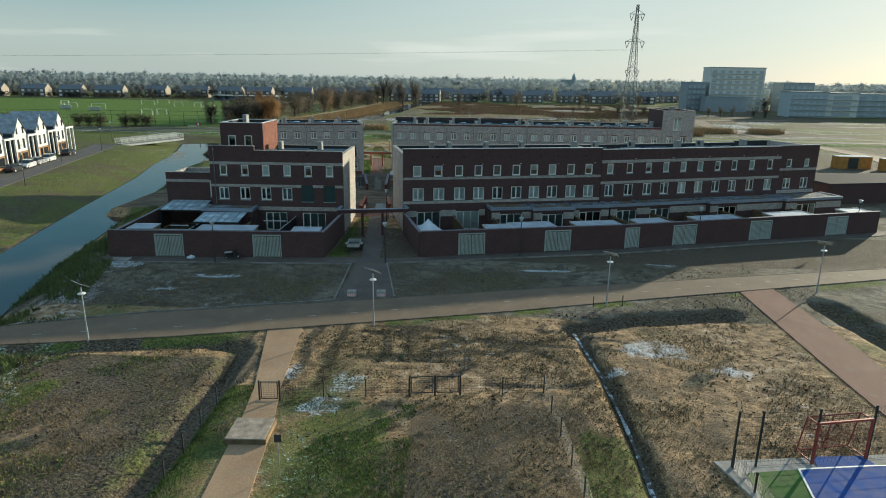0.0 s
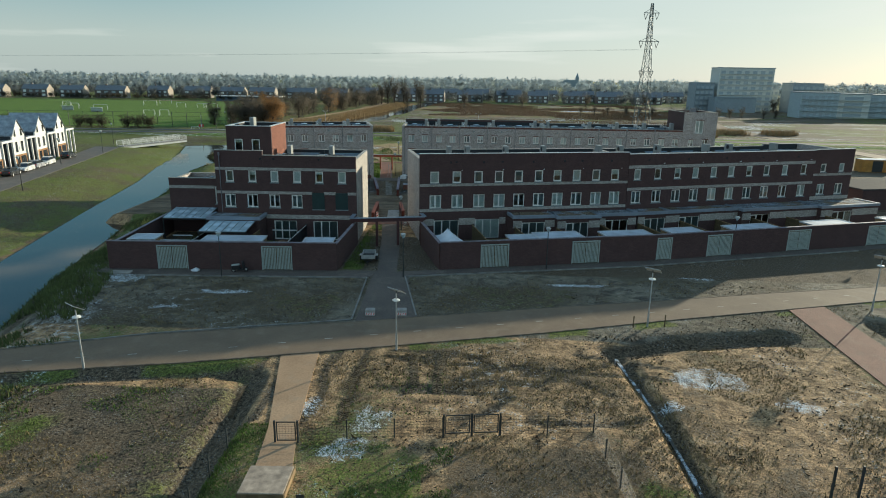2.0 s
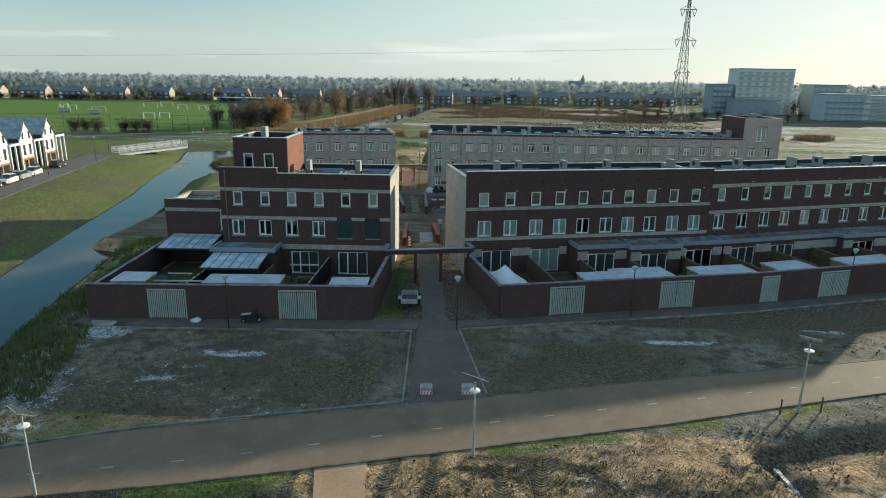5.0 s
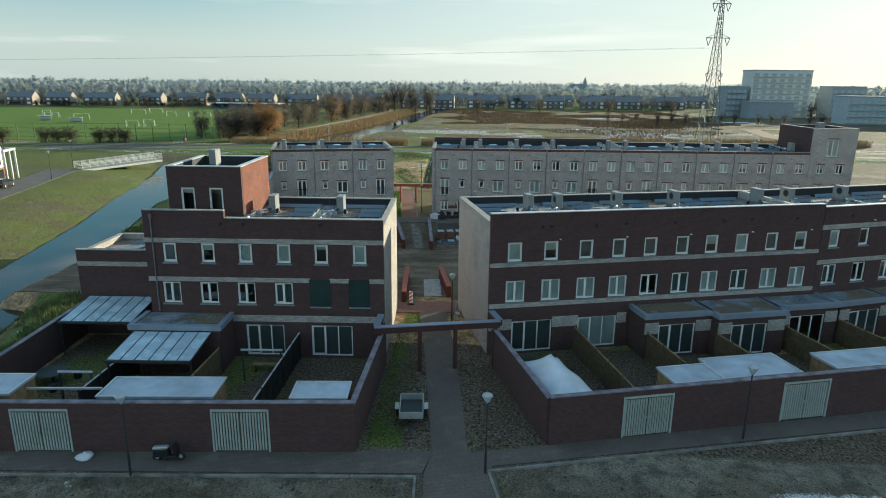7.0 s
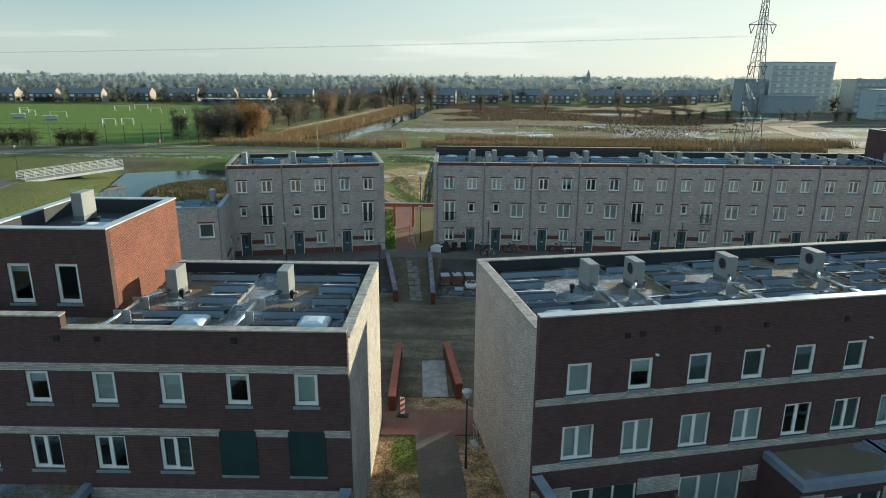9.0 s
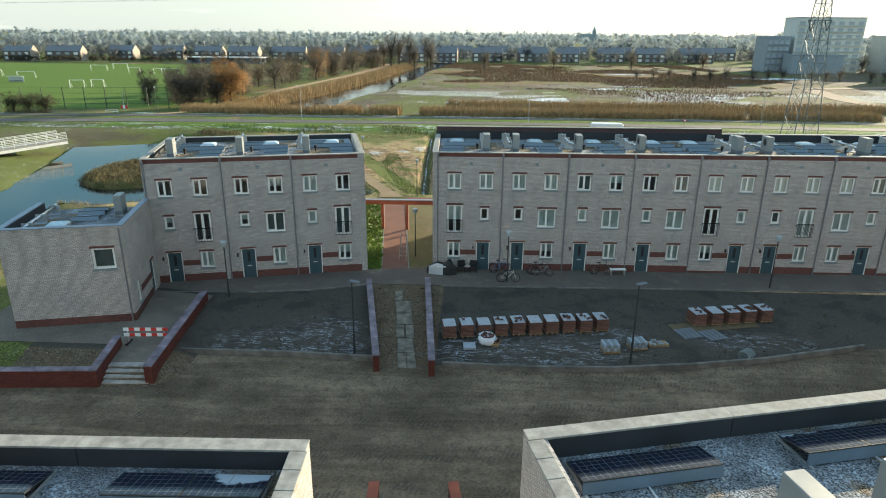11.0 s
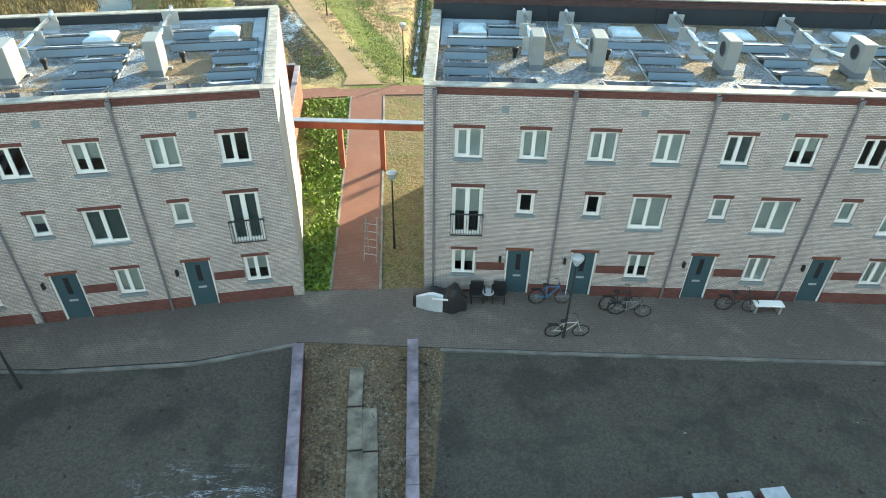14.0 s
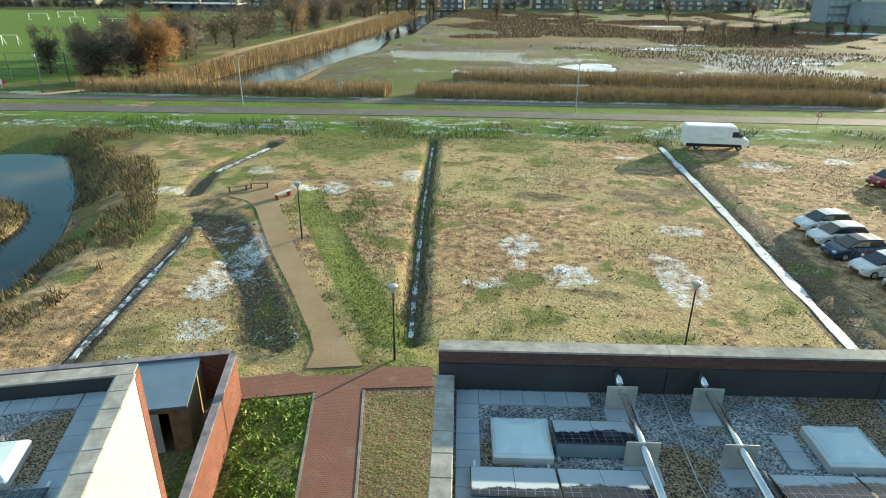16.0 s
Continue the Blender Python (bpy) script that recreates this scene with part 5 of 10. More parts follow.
part("floor", MB().box(0.3, 4.7, 2.5, 2.6, 8.6, 11.2), M_ROOM, tower)
for q in ((0.283, 0.32, 0.283, 6.09), (4.68, 4.717, 0.283, 6.09), (0.32, 4.68, 0.283, 0.32), (0.32, 4.68, 6.05, 6.09)):
    part("upstand", MB().box(*q, 11.48, 12.14), M_MEMBRANE, tower, "black bitumen upstand")
window(tower, 0.85, 1.8, 9.1, 10.75, "one", 0.25)
window(tower, 2.75, 3.7, 9.1, 10.75, "one")
annex = thing("low_wing", "two storey maroon brick wing with a flat roof", "house", ROW_L @ pose(-6.75, 3.6, 0))
part("front_wall", MB().wall(0, 6.74, 0, 6.2, 0, 0.28, [(5.2, 6.4, 3.3, 5.3)]), M_MAROON, annex, "dark brick wall")
part("side_wall", MB().box(-0.003, 0.28, 0.28, 6.2, 0, 5.9), M_LIGHT, annex)
part("rear_wall", MB().box(0.28, 6.74, 5.9, 6.2, 0, 5.9), M_LIGHT, annex)
part("roof", MB().box(0.28, 6.74, 0.28, 5.9, 5.3, 5.5), M_GRAVEL, annex)
part("brick_band", MB().box(0, 5.2, -0.012, 0.05, 5.05, 5.38), M_PALE, annex, "pale brick band")
part("coping", MB().box(-0.05, 6.74, -0.05, 0.33, 6.2, 6.25).box(-0.05, 0.3, 0.33, 6.2, 5.9, 5.95).box(0.3, 6.74, 5.9, 6.25, 5.9, 5.95), M_COPING, annex)
window(annex, 5.2, 6.4, 3.3, 5.3, "one")

# garden extensions
def extension(row, u0, u1, out, z=3.05, door=None, label="low brick garden extension with a gravel roof"):
    ex = thing("extension", label, "extension", row @ pose(u0, -out, 0))
    w = u1 - u0
    hole = [(door[0], door[1], 0.12, 2.3)] if door else []
    part("front_wall", MB().wall(0, w, 0, z - 0.25, 0, 0.25, hole), M_MAROON, ex, "dark brick wall")
    for a in (0, w - 0.25):
        part("side_wall", MB().box(a, a + 0.25, 0.25, out - 0.01, 0, z - 0.25), M_MAROON, ex)
    part("roof", MB().box(0.1, w - 0.1, 0.1, out - 0.01, z - 0.25, z - 0.05), M_GRAVEL, ex, "gravel roof")
    part("roof_edge", MB().box(-0.1, w + 0.1, -0.12, 0.18, z - 0.28, z + 0.05).box(-0.1, 0.18, 0.18, out - 0.01, z - 0.28, z + 0.05).box(w - 0.18, w + 0.1, 0.18, out - 0.01, z - 0.28, z + 0.05), M_EDGE, ex, "blue grey metal roof edge")
    if door:
        window(ex, door[0], door[1], 0.12, 2.3, "trio")
        for a, b in ((0.0, door[0]), (door[1], w)):
            if b - a > 0.1:
                part("brick_band", MB().box(a, b, -0.01, 0.05, 1.7, 2.5), M_PALE, ex, "pale brick band")
    return ex


extension(ROW_R, 10.1, 14.95, 2.2, door=(1.0, 3.7))
extension(ROW_R, 14.96, 20.0, 3.0, door=(1.0, 3.7))
extension(ROW_R, 20.01, 24.8, 2.2, door=(1.0, 3.8))
extension(ROW_R2, 0.35, 4.7, 2.2, door=(0.9, 3.7))
extension(ROW_R2, 4.71, 14.1, 2.2, door=(1.2, 4.0))
extension(ROW_R2, 14.11, 25.3, 3.0, door=(1.2, 4.0))
extension(ROW_R2, 25.31, 34.4, 3.6, door=(1.8, 4.9))
extension(ROW_L, -0.3, 5.25, 2.4, 3.1)

# street row, east terrace
WB = 4.8
B0 = 0.32


def street_house(kind, row, u, D, zf, zb, ends=(0, 0), z0=0.0, group="", mats=None, seed=0, wide=0.0):
    """kind: two letters for the middle floor, F french window, s small window, L large window; the pump side follows it."""
    r = random.Random(seed)
    w = WB
    first = kind in ("Fs", "Ls")
    a = [(0.75, 1.75, 6.75 + z0, 7.96 + z0, "pair", r.choice([0, 0, 1]), M_DKRED), (3.1, 4.1, 6.75 + z0, 7.96 + z0, "pair", r.choice([0, 0, 0.6, 1]), M_DKRED)]
    big = (0.72, 1.88, 3.36 + z0, 5.55 + z0, "french", 0, M_DKRED) if "F" in kind else (0.72, 2.05, 3.86 + z0, 5.33 + z0, "pair", r.choice([0, 1, 1]), M_DKRED)
    small = (3.2, 3.85, 4.38 + z0, 5.36 + z0, "one", r.choice([0, 0, 1]), M_DKRED)
    low = (0.78, 1.72, 1.38 + z0, 2.64 + z0, "pair", r.choice([0, 1, 0.6]), M_DKRED)
    door = (2.98, 4.0, B0 + z0, 2.66 + z0)
    wins, doors = a + [big, small, low], [door]
    if not first:
        wins = a + [flip(q, w) for q in (big, small, low)]
        doors = [flip(door, w)]
    dx, wx = (doors[0][0], doors[0][1]), (wins[4][0], wins[4][1])
    gap = (wx[1] + 0.05, dx[0] - 0.05) if first else (dx[1] + 0.05, wx[0] - 0.05)
    bands = [(gap[0], gap[1], 1.62 + z0, 2.02 + z0, M_DKRED, "dark red brick panel"), (gap[1] if first else 0, w if first else gap[0], B0 + z0, 0.95 + z0, M_DKRED, "dark red brick base"),
             (0 if first else gap[0], gap[1] if first else w, B0 + z0, (0.55 if first else 0.95) + z0, M_DKRED, "dark red brick base"), (0.06, w + wide - 0.06, zf - 0.28, zf - 0.005, M_DKRED, "dark red brick edge")]
    hs = house("pale grey brick house with red lintels and a blue door", row, u, w + wide, D, zf, zb, M_LIGHT, M_MAROON, wins, doors, bands, ends, base=-0.1, roof=min(zf, zb) - 0.37, group=group, side_mat=mats)
    downpipe(hs, 0.0 if u > 1 or not ends[0] else 0.02, 0.4, zf - 0.08)
    part("vent", MB().box(2.35, 2.58, -0.02, 0.02, 8.55, 8.8), M_SILL, hs, "small grey wall vent")
    part("door_lamp", MB().box(doors[0][0] - 0.3, doors[0][0] - 0.2, -0.12, 0, 2.1 + z0, 2.35 + z0), M_BLACK, hs, "small black wall lamp")
    if "F" in kind:
        xa, xb = big[0], big[1]
        if not first:
            xa, xb = w - big[1], w - big[0]
        bal = part("balustrade", MB().box(xa - 0.06, xb + 0.06, -0.16, -0.12, 4.38 + z0, 4.43 + z0), M_DARKSTEEL, hs, "dark steel french balcony rail")
        part("bottom_rail", MB().box(xa - 0.06, xb + 0.06, -0.16, -0.12, 3.4 + z0, 3.44 + z0), M_DARKSTEEL, bal)
        for i in range(13):
            xx = xa - 0.05 + (xb - xa + 0.1) * i / 12
            part("baluster", MB().box(xx - 0.009, xx + 0.009, -0.15, -0.13, 3.44 + z0, 4.38 + z0), M_DARKSTEEL, bal)
        for xx in (xa - 0.05, xb + 0.05):
            part("bracket", MB().box(xx - 0.02, xx + 0.02, -0.14, 0.0, 4.3 + z0, 4.34 + z0), M_DARKSTEEL, bal)
    return hs


KINDS_BR = ["Fs", "sL", "sL", "sL", "Fs", "sF", "Ls", "Ls", "Ls", "Ls"]
for i, kd in enumerate(KINDS_BR):
    street_house(kd, ROW_BR, 0.37 + WB * i, 9.1, 9.47, 10.13 if i < 5 else 9.7, (0.37 if i == 0 else 0, 0), 0.0, "street terrace", M_LIGHT, 20 + i)
KINDS_BL = ["sF", "sL", "sF"]
for i, kd in enumerate(KINDS_BL):
    street_house(kd, ROW_BL, -0.36 if i == 0 else -0.03 + WB * i, 9.6, 9.42, 9.42, (0.0 if i else 0.1, 0.42 if i == 2 else 0), 0.0, "west street terrace", M_SUNPALE, 40 + i, 0.32 if i == 0 else 0.0)
tw = thing("corner_tower", "four storey pale brick corner house ending the terrace", "house", ROW_BR @ pose(0.37 + WB * 10 + 0.02, 0, 0))
TWW = 5.6
part("front_wall", MB().wall(0, TWW, -0.1, 12.5, 0, 0.28, [(1.95, 3.35, 9.0, 11.2), (1.0, 1.9, 6.75, 7.96), (3.4, 4.4, 6.75, 7.96), (1.0, 1.9, 4.0, 5.4), (3.4, 4.6, 2.4, 5.4)]), M_LIGHT, tw)
part("side_wall", MB().box(-0.004, 0.28, 0.28, 8.5, 9.0, 12.5), M_MAROON, tw, "dark brick side wall")
part("outer_wall", MB().box(TWW - 0.28, TWW, 0.28, 8.5, -0.1, 12.5), M_MAROON, tw)
part("rear_wall", MB().box(0, TWW, 8.5, 8.8, -0.1, 12.5), M_MAROON, tw)
part("roof", MB().box(0.28, TWW - 0.28, 0.28, 8.5, 11.8, 12.0), M_MEMBRANE, tw)
part("coping", MB().box(-0.05, TWW + 0.05, -0.05, 0.33, 12.5, 12.56).box(-0.05, TWW + 0.05, 8.46, 8.85, 12.5, 12.56).box(-0.05, 0.33, 0.33, 8.46, 12.5, 12.56).box(TWW - 0.33, TWW + 0.05, 0.33, 8.46, 12.5, 12.56), M_COPING, tw)
part("inner_wall", MB().box(0.3, TWW - 0.3, 2.5, 2.6, 0, 11.7), M_ROOM, tw)
for q in ((1.95, 3.35, 9.0, 11.2), (1.0, 1.9, 6.75, 7.96), (3.4, 4.4, 6.75, 7.96), (1.0, 1.9, 4.0, 5.4), (3.4, 4.6, 2.4, 5.4)):
    window(tw, *q, "pair", lintel=M_DKRED)
part("flue", MB().box(2.0, 2.9, 3.0, 3.7, 12.0, 13.1), M_ZINC, tw, "grey metal flue box on the roof")

# low wing of the west street terrace
WG = frame_of(-39.2, 102.6, 0.24)
wing = thing("low_wing", "two storey pale brick wing with a flat roof beside the terrace", "house", WG)
part("front_wall", MB().wall(0, 6.9, 0, 6.7, 0, 0.28, [(4.95, 6.25, 4.0, 5.35)]), M_LIGHT, wing)
part("side_wall", MB().box(0, 0.28, 0.28, 6.4, 0, 6.7), M_LIGHT, wing)
swall = MB().wall(0.28, 6.4, 0, 6.7, -6.9, -6.62, [(1.25, 1.9, 1.15, 2.6), (4.5, 5.4, 0.45, 2.75)])
part("court_wall", swall, M_LIGHT, wing, "", pose(0, 0, 0, 0, 0, 90))
part("brick_band", MB().box(0, 6.908, -0.008, 0.05, 0.4, 0.95), M_DKRED, wing, "dark red brick base")
for a, b, c, d in ((0.05, 4.5, 0.4, 0.95), (1.9, 4.5, 1.65, 2.05)):
    part("brick_band", MB().box(6.86, 6.908, a, b, c, d), M_DKRED, wing, "dark red brick band")
part("roof", MB().box(0.28, 6.62, 0.28, 6.4, 6.0, 6.2), M_GRAVEL, wing)
for q in ((-0.05, 6.95, -0.05, 0.33), (-0.05, 0.33, 0.33, 6.4), (6.57, 6.95, 0.33, 6.4)):
    part("coping", MB().box(*q, 6.7, 6.76), M_EDGE, wing, "blue grey metal coping")
for q in ((0.29, 6.61, 0.29, 0.33), (0.29, 0.33, 0.33, 6.4), (6.57, 6.61, 0.33, 6.4)):
    part("upstand", MB().box(*q, 6.1, 6.69), M_MEMBRANE, wing)
part("inner_wall", MB().box(0.3, 6.6, 2.4, 2.5, 0, 5.9), M_ROOM, wing)
part("downpipe", MB().tube((6.7, -0.07, 0.4), (6.7, -0.07, 6.6), 0.045, n=8), M_ZINC, wing, "grey zinc downpipe")
window(wing, 4.95, 6.25, 4.0, 5.35, "one", lintel=M_DKRED)
cw = window(wing, 1.25, 1.9, 1.15, 2.6, "pair", 1)
cw.matrix_basis = pose(6.81, 1.25, 1.15, 0, 0, 90)
cd = front_door(wing, 4.5, 5.4, 0.45, 2.75)
cd.matrix_basis = pose(6.84, 4.5, 0.45, 0, 0, 90)

# brick corner strip, its orange is sunlight put into the colour
rc = ROW_BL @ pose(-0.03 + WB * 2, 0, 0)
for ob in [o for o in bpy.data.objects if o.name.startswith("house") and (o.matrix_basis.translation - rc.translation).length < 0.1]:
    part("corner_band", MB().box(WB + 0.39, WB + 0.428, 9.25, 9.61, 0.0, 9.4), M_RED, ob, "brick corner in sunlit orange red")


# ---- gardens and front ----
WALL_L = frame_of(-35.7, 59.0, 0.062)
WALL_R = frame_of(-5.1, 61.5, 0.247)
WALL_R2 = WALL_R @ pose(22.1, 0, 0, 0, 0, math.degrees(math.atan(0.325) - math.atan(0.247)))
M_GATE = plain("grey_green_gate_paint", (0.36, 0.41, 0.38), 0.6, vary=0.08)
M_ROOFWHITE = plain("frosted_white_roof", (0.44, 0.49, 0.55), 0.6, vary=0.14, scale=0.8, which="World")
M_TENT = plain("white_tent_cloth", (0.62, 0.65, 0.69), 0.8, vary=0.08)
M_PURLIN = plain("dark_maroon_beam_paint", (0.075, 0.03, 0.03), 0.6)
M_POLY = plain("pale_polycarbonate", (0.44, 0.54, 0.60), 0.25, vary=0.10)
M_POSTGREY = plain("pale_grey_lamp_post", (0.42, 0.44, 0.44), 0.45, 0.3)
M_STRIPE_R = plain("signal_red", (0.55, 0.05, 0.04), 0.5, vary=0.06)


def garden_wall(name, row, length, gates, z=2.72, label="maroon brick garden wall with a flat coping"):
    holes = [(a, b, -0.3, 2.42) for a, b in gates]
    w = thing(name, label, "wall", row, "garden walls")
    part("brickwork", MB().wall(0, length, -0.3, z, 0, 0.22, holes), M_MAROON, w)
    part("coping", MB().box(-0.04, length + 0.04, -0.04, 0.26, z, z + 0.06), M_WALLCAP, w, "dark flat coping")
    for a, b in gates:
        gate(row, a, b)
    return w


def gate(row, a, b, z0=0.12, z1=2.42):
    g = thing("garden_gate", "grey green slatted wooden garden gate, closed", "gate", row @ pose(a, 0, 0), "garden gates")
    w = b - a
    part("gate_frame", MB().box(0, 0.09, -0.03, 0.12, z0, z1).box(w - 0.09, w, -0.03, 0.12, z0, z1).box(0.09, w - 0.09, -0.03, 0.12, z1 - 0.12, z1), M_GATE, g)
    leaves = 2 if w > 2.2 else 1
    lw = (w - 0.2) / leaves
    for k in range(leaves):
        x = 0.1 + lw * k
        d = part("gate_leaf", MB().box(x, x + lw, 0.05, 0.09, z0 + 0.02, z1 - 0.15), M_FENCE, g)
        n = 9
        for i in range(n):
            xa = x + 0.02 + (lw - 0.04) * i / n
            part("slat", MB().box(xa, xa + (lw - 0.04) / n - 0.055, 0.0, 0.045, z0 + 0.06, z1 - 0.2), M_GATE, d)
        part("latch", MB().box(x + lw - 0.12 if k == 0 else x + 0.06, x + lw - 0.06 if k == 0 else x + 0.12, -0.03, 0.0, 1.1, 1.25), M_GALV, d, "steel latch")
    return g


garden_wall("garden_wall", WALL_L, 21.02, [(4.5, 7.3), (14.1, 16.9)])
garden_wall("garden_wall", WALL_R, 22.1, [(3.9, 6.7), (13.15, 16.05)])
garden_wall("garden_wall", WALL_R2, 35.0, [(0.15, 1.9), (6.1, 9.1), (16.2, 19.2), (27.1, 30.2)])
garden_wall("side_garden_wall", pose(-14.72, 60.42, 0, 0, 0, 89), 10.1, [], 2.6, "maroon brick side garden wall by the alley")
garden_wall("side_garden_wall", pose(-5.05, 61.75, 0, 0, 0, 105.4), 9.6, [], 2.6, "maroon brick side garden wall by the alley")
garden_wall("side_garden_wall", pose(-35.6, 59.25, 0, 0, 0, 94), 15.0, [], 2.3, "maroon brick garden wall above the canal bank")


def shed(row, u0, u1, v0, v1, z=2.55):
    s = thing("garden_shed", "wooden garden shed with a frosted white flat roof", "shed", row @ pose(u0, v0, 0), "garden sheds")
    w, d = u1 - u0, v1 - v0
    part("front_wall", MB().box(0.05, w - 0.05, 0.05, 0.12, 0, z), M_WOOD, s, "tan board wall")
    part("rear_wall", MB().wall(0.05, w - 0.05, 0, z, d - 0.12, d - 0.05, [(w - 1.1, w - 0.3, 1.1, 2.0)]), M_WOOD, s, "tan board wall")
    for a in (0.05, w - 0.12):
        part("side_wall", MB().box(a, a + 0.07, 0.12, d - 0.12, 0, z), M_WOOD, s, "tan board wall")
    part("roof", MB().box(0, w, 0, d, z, z + 0.1), M_ROOFWHITE, s, "frosted white roof")
    part("roof_edge", MB().box(-0.04, w + 0.04, -0.04, 0.06, z + 0.1, z + 0.16).box(-0.04, w + 0.04, d - 0.06, d + 0.04, z + 0.1, z + 0.16).box(-0.04, 0.06, 0.06, d - 0.06, z + 0.1, z + 0.16).box(w - 0.06, w + 0.04, 0.06, d - 0.06, z + 0.1, z + 0.16), M_METALCAP, s)
    win = part("window", MB().box(w - 1.1, w - 0.3, d - 0.11, d - 0.06, 1.1, 1.16).box(w - 1.1, w - 0.3, d - 0.11, d - 0.06, 1.94, 2.0).box(w - 1.1, w - 1.04, d - 0.11, d - 0.06, 1.16, 1.94).box(w - 0.36, w - 0.3, d - 0.11, d - 0.06, 1.16, 1.94), M_FRAME, s)
    part("pane", MB().box(w - 1.04, w - 0.36, d - 0.09, d - 0.08, 1.16, 1.94), M_GLASS, win)
    return s


for q in ((1.4, 3.9, 1.0, 3.2), (8.3, 14.0, 0.75, 2.85), (17.8, 20.6, 0.6, 2.4)):
    shed(WALL_L, *q)
for q in ((7.0, 9.85, 0.45, 2.4), (9.95, 14.6, 0.5, 3.0), (16.9, 22.0, 0.5, 2.6)):
    shed(WALL_R, *q)
for q in ((2.2, 6.0, 0.5, 2.7), (9.6, 15.4, 0.5, 2.6), (20.0, 25.6, 0.5, 2.6), (30.8, 34.2, 0.5, 2.6)):
    shed(WALL_R2, *q)


def board_fence(a, b, z=1.85, dark=False):
    f = thing("garden_fence", "dark slatted garden fence" if dark else "weathered wooden board fence between gardens", "fence", pose(a[0], a[1], 0, 0, 0, math.degrees(math.atan2(b[1] - a[1], b[0] - a[0]))), "garden fences")
    L = math.hypot(b[0] - a[0], b[1] - a[1])
    n = max(1, round(L / 1.85))
    mt = M_BLACK if dark else M_FENCE
    for i in range(n + 1):
        part("post", MB().box(L * i / n - 0.05, L * i / n + 0.05, -0.05, 0.05, -0.1, z + 0.03), M_FENCE if not dark else M_DARKSTEEL, f)
    for i in range(n):
        x0, x1 = L * i / n + 0.05, L * (i + 1) / n - 0.05
        p = part("panel", MB().box(x0, x1, -0.012, 0.012, 0.05, z - 0.08), mt, f)
        bd = MB()
        k = 12
        for j in range(k):
            xa = x0 + (x1 - x0) * j / k
            bd.box(xa, xa + (x1 - x0) / k * 0.8, -0.03, -0.012, 0.05, z - 0.08)
        tagged(part("boarding", bd, mt, p), kind="stuff")
        part("rail", MB().box(x0, x1, -0.04, 0.04, z - 0.08, z - 0.02), M_METALCAP if dark else M_WOOD, p)
    return f


for a, b in (((-2.1, 73.4), (-0.1, 64.2)), ((2.6, 72.7), (4.0, 66.5)), ((7.2, 72.9), (8.5, 68.2)), ((12.3, 75.3), (13.9, 69.0)), ((16.6, 77.4), (18.4, 70.9)), ((22.0, 79.2), (24.0, 72.8)),
             ((26.6, 80.8), (28.6, 74.2)), ((31.2, 82.4), (33.2, 75.8)), ((36.0, 83.2), (38.0, 77.4)), ((41.0, 85.4), (43.0, 79.0)), ((-24.6, 68.3), (-24.6, 63.0))):
    board_fence(a, b)
for a, b in (((-20.3, 71.0), (-20.25, 61.2)), ((-29.75, 68.2), (-29.7, 62.3))):
    board_fence(a, b, 1.9, True)

# party tent
tent = thing("party_tent", "white party tent with sagging roof in the garden", "tent")
tm = MB()
ca, cb, cc, cdd = Vector((-6.2, 67.0)), Vector((-4.0, 67.8)), Vector((-2.2, 62.75)), Vector((-4.75, 61.95))
N1, N2 = 14, 10
for i in range(N1 + 1):
    for j in range(N2 + 1):
        s, t = i / N1, j / N2
        p = (ca * (1 - s) + cdd * s) * (1 - t) + (cb * (1 - s) + cc * s) * t
        ridge = 1 - abs(2 * t - 1)
        peak = max(0, 1 - abs(s - 0.28) / 0.28) if s < 0.56 else 0
        z = 2.05 + 0.75 * ridge * min(1, 3.2 * min(s, 1 - s)) + 0.35 * peak * ridge**2 - 0.12 * math.sin(math.pi * s * 2) ** 2 * (1 - ridge)
        tm.v.append((p.x, p.y, z))
for i in range(N1):
    for j in range(N2):
        k = i * (N2 + 1) + j
        tm.f.append((k, k + 1, k + N2 + 2, k + N2 + 1))
cloth = part("canopy", tm, M_TENT, tent, "white sagging canopy", smooth=True)
so = cloth.modifiers.new("thick", "SOLIDIFY")
so.thickness = 0.02
for c in (ca, cb, cc, cdd):
    part("pole", MB().tube((c.x, c.y, 0), (c.x, c.y, 2.04), 0.03), M_POSTGREY, tent)


def veranda(x0, x1, y0, y1, z0, z1, rot=1.9):
    v = thing("veranda", "patio canopy with pale glazed roof panels", "canopy", pose(x0, y0, 0, 0, 0, rot), "verandas")
    w, d = x1 - x0, y1 - y0
    tilt = math.atan2(z1 - z0, d)
    m = pose(0, 0, z0, math.degrees(tilt), 0, 0)
    L = math.hypot(d, z1 - z0)
    n = 6
    for i in range(n):
        part("roof_panel", MB().box(w * i / n + 0.03, w * (i + 1) / n - 0.03, 0.05, L, 0, 0.03, m), M_POLY, v, "pale glazed panel")
    for i in range(n + 1):
        x = min(max(w * i / n, 0.03), w - 0.03)
        part("rafter", MB().box(x - 0.028, x + 0.028, 0, L, -0.06, 0.045, m), M_DARKSTEEL, v)
    part("gutter", MB().box(-0.05, w + 0.05, -0.1, 0.04, z0 - 0.12, z0 + 0.02), M_DARKSTEEL, v)
    for x in (0.06, w - 0.06):
        part("post", MB().box(x - 0.05, x + 0.05, 0, 0.1, 0, z0 - 0.12), M_DARKSTEEL, v)


veranda(-29.75, -24.9, 65.0, 68.3, 2.35, 2.72)
veranda(-36.0, -31.2, 70.4, 74.1, 2.4, 2.85)


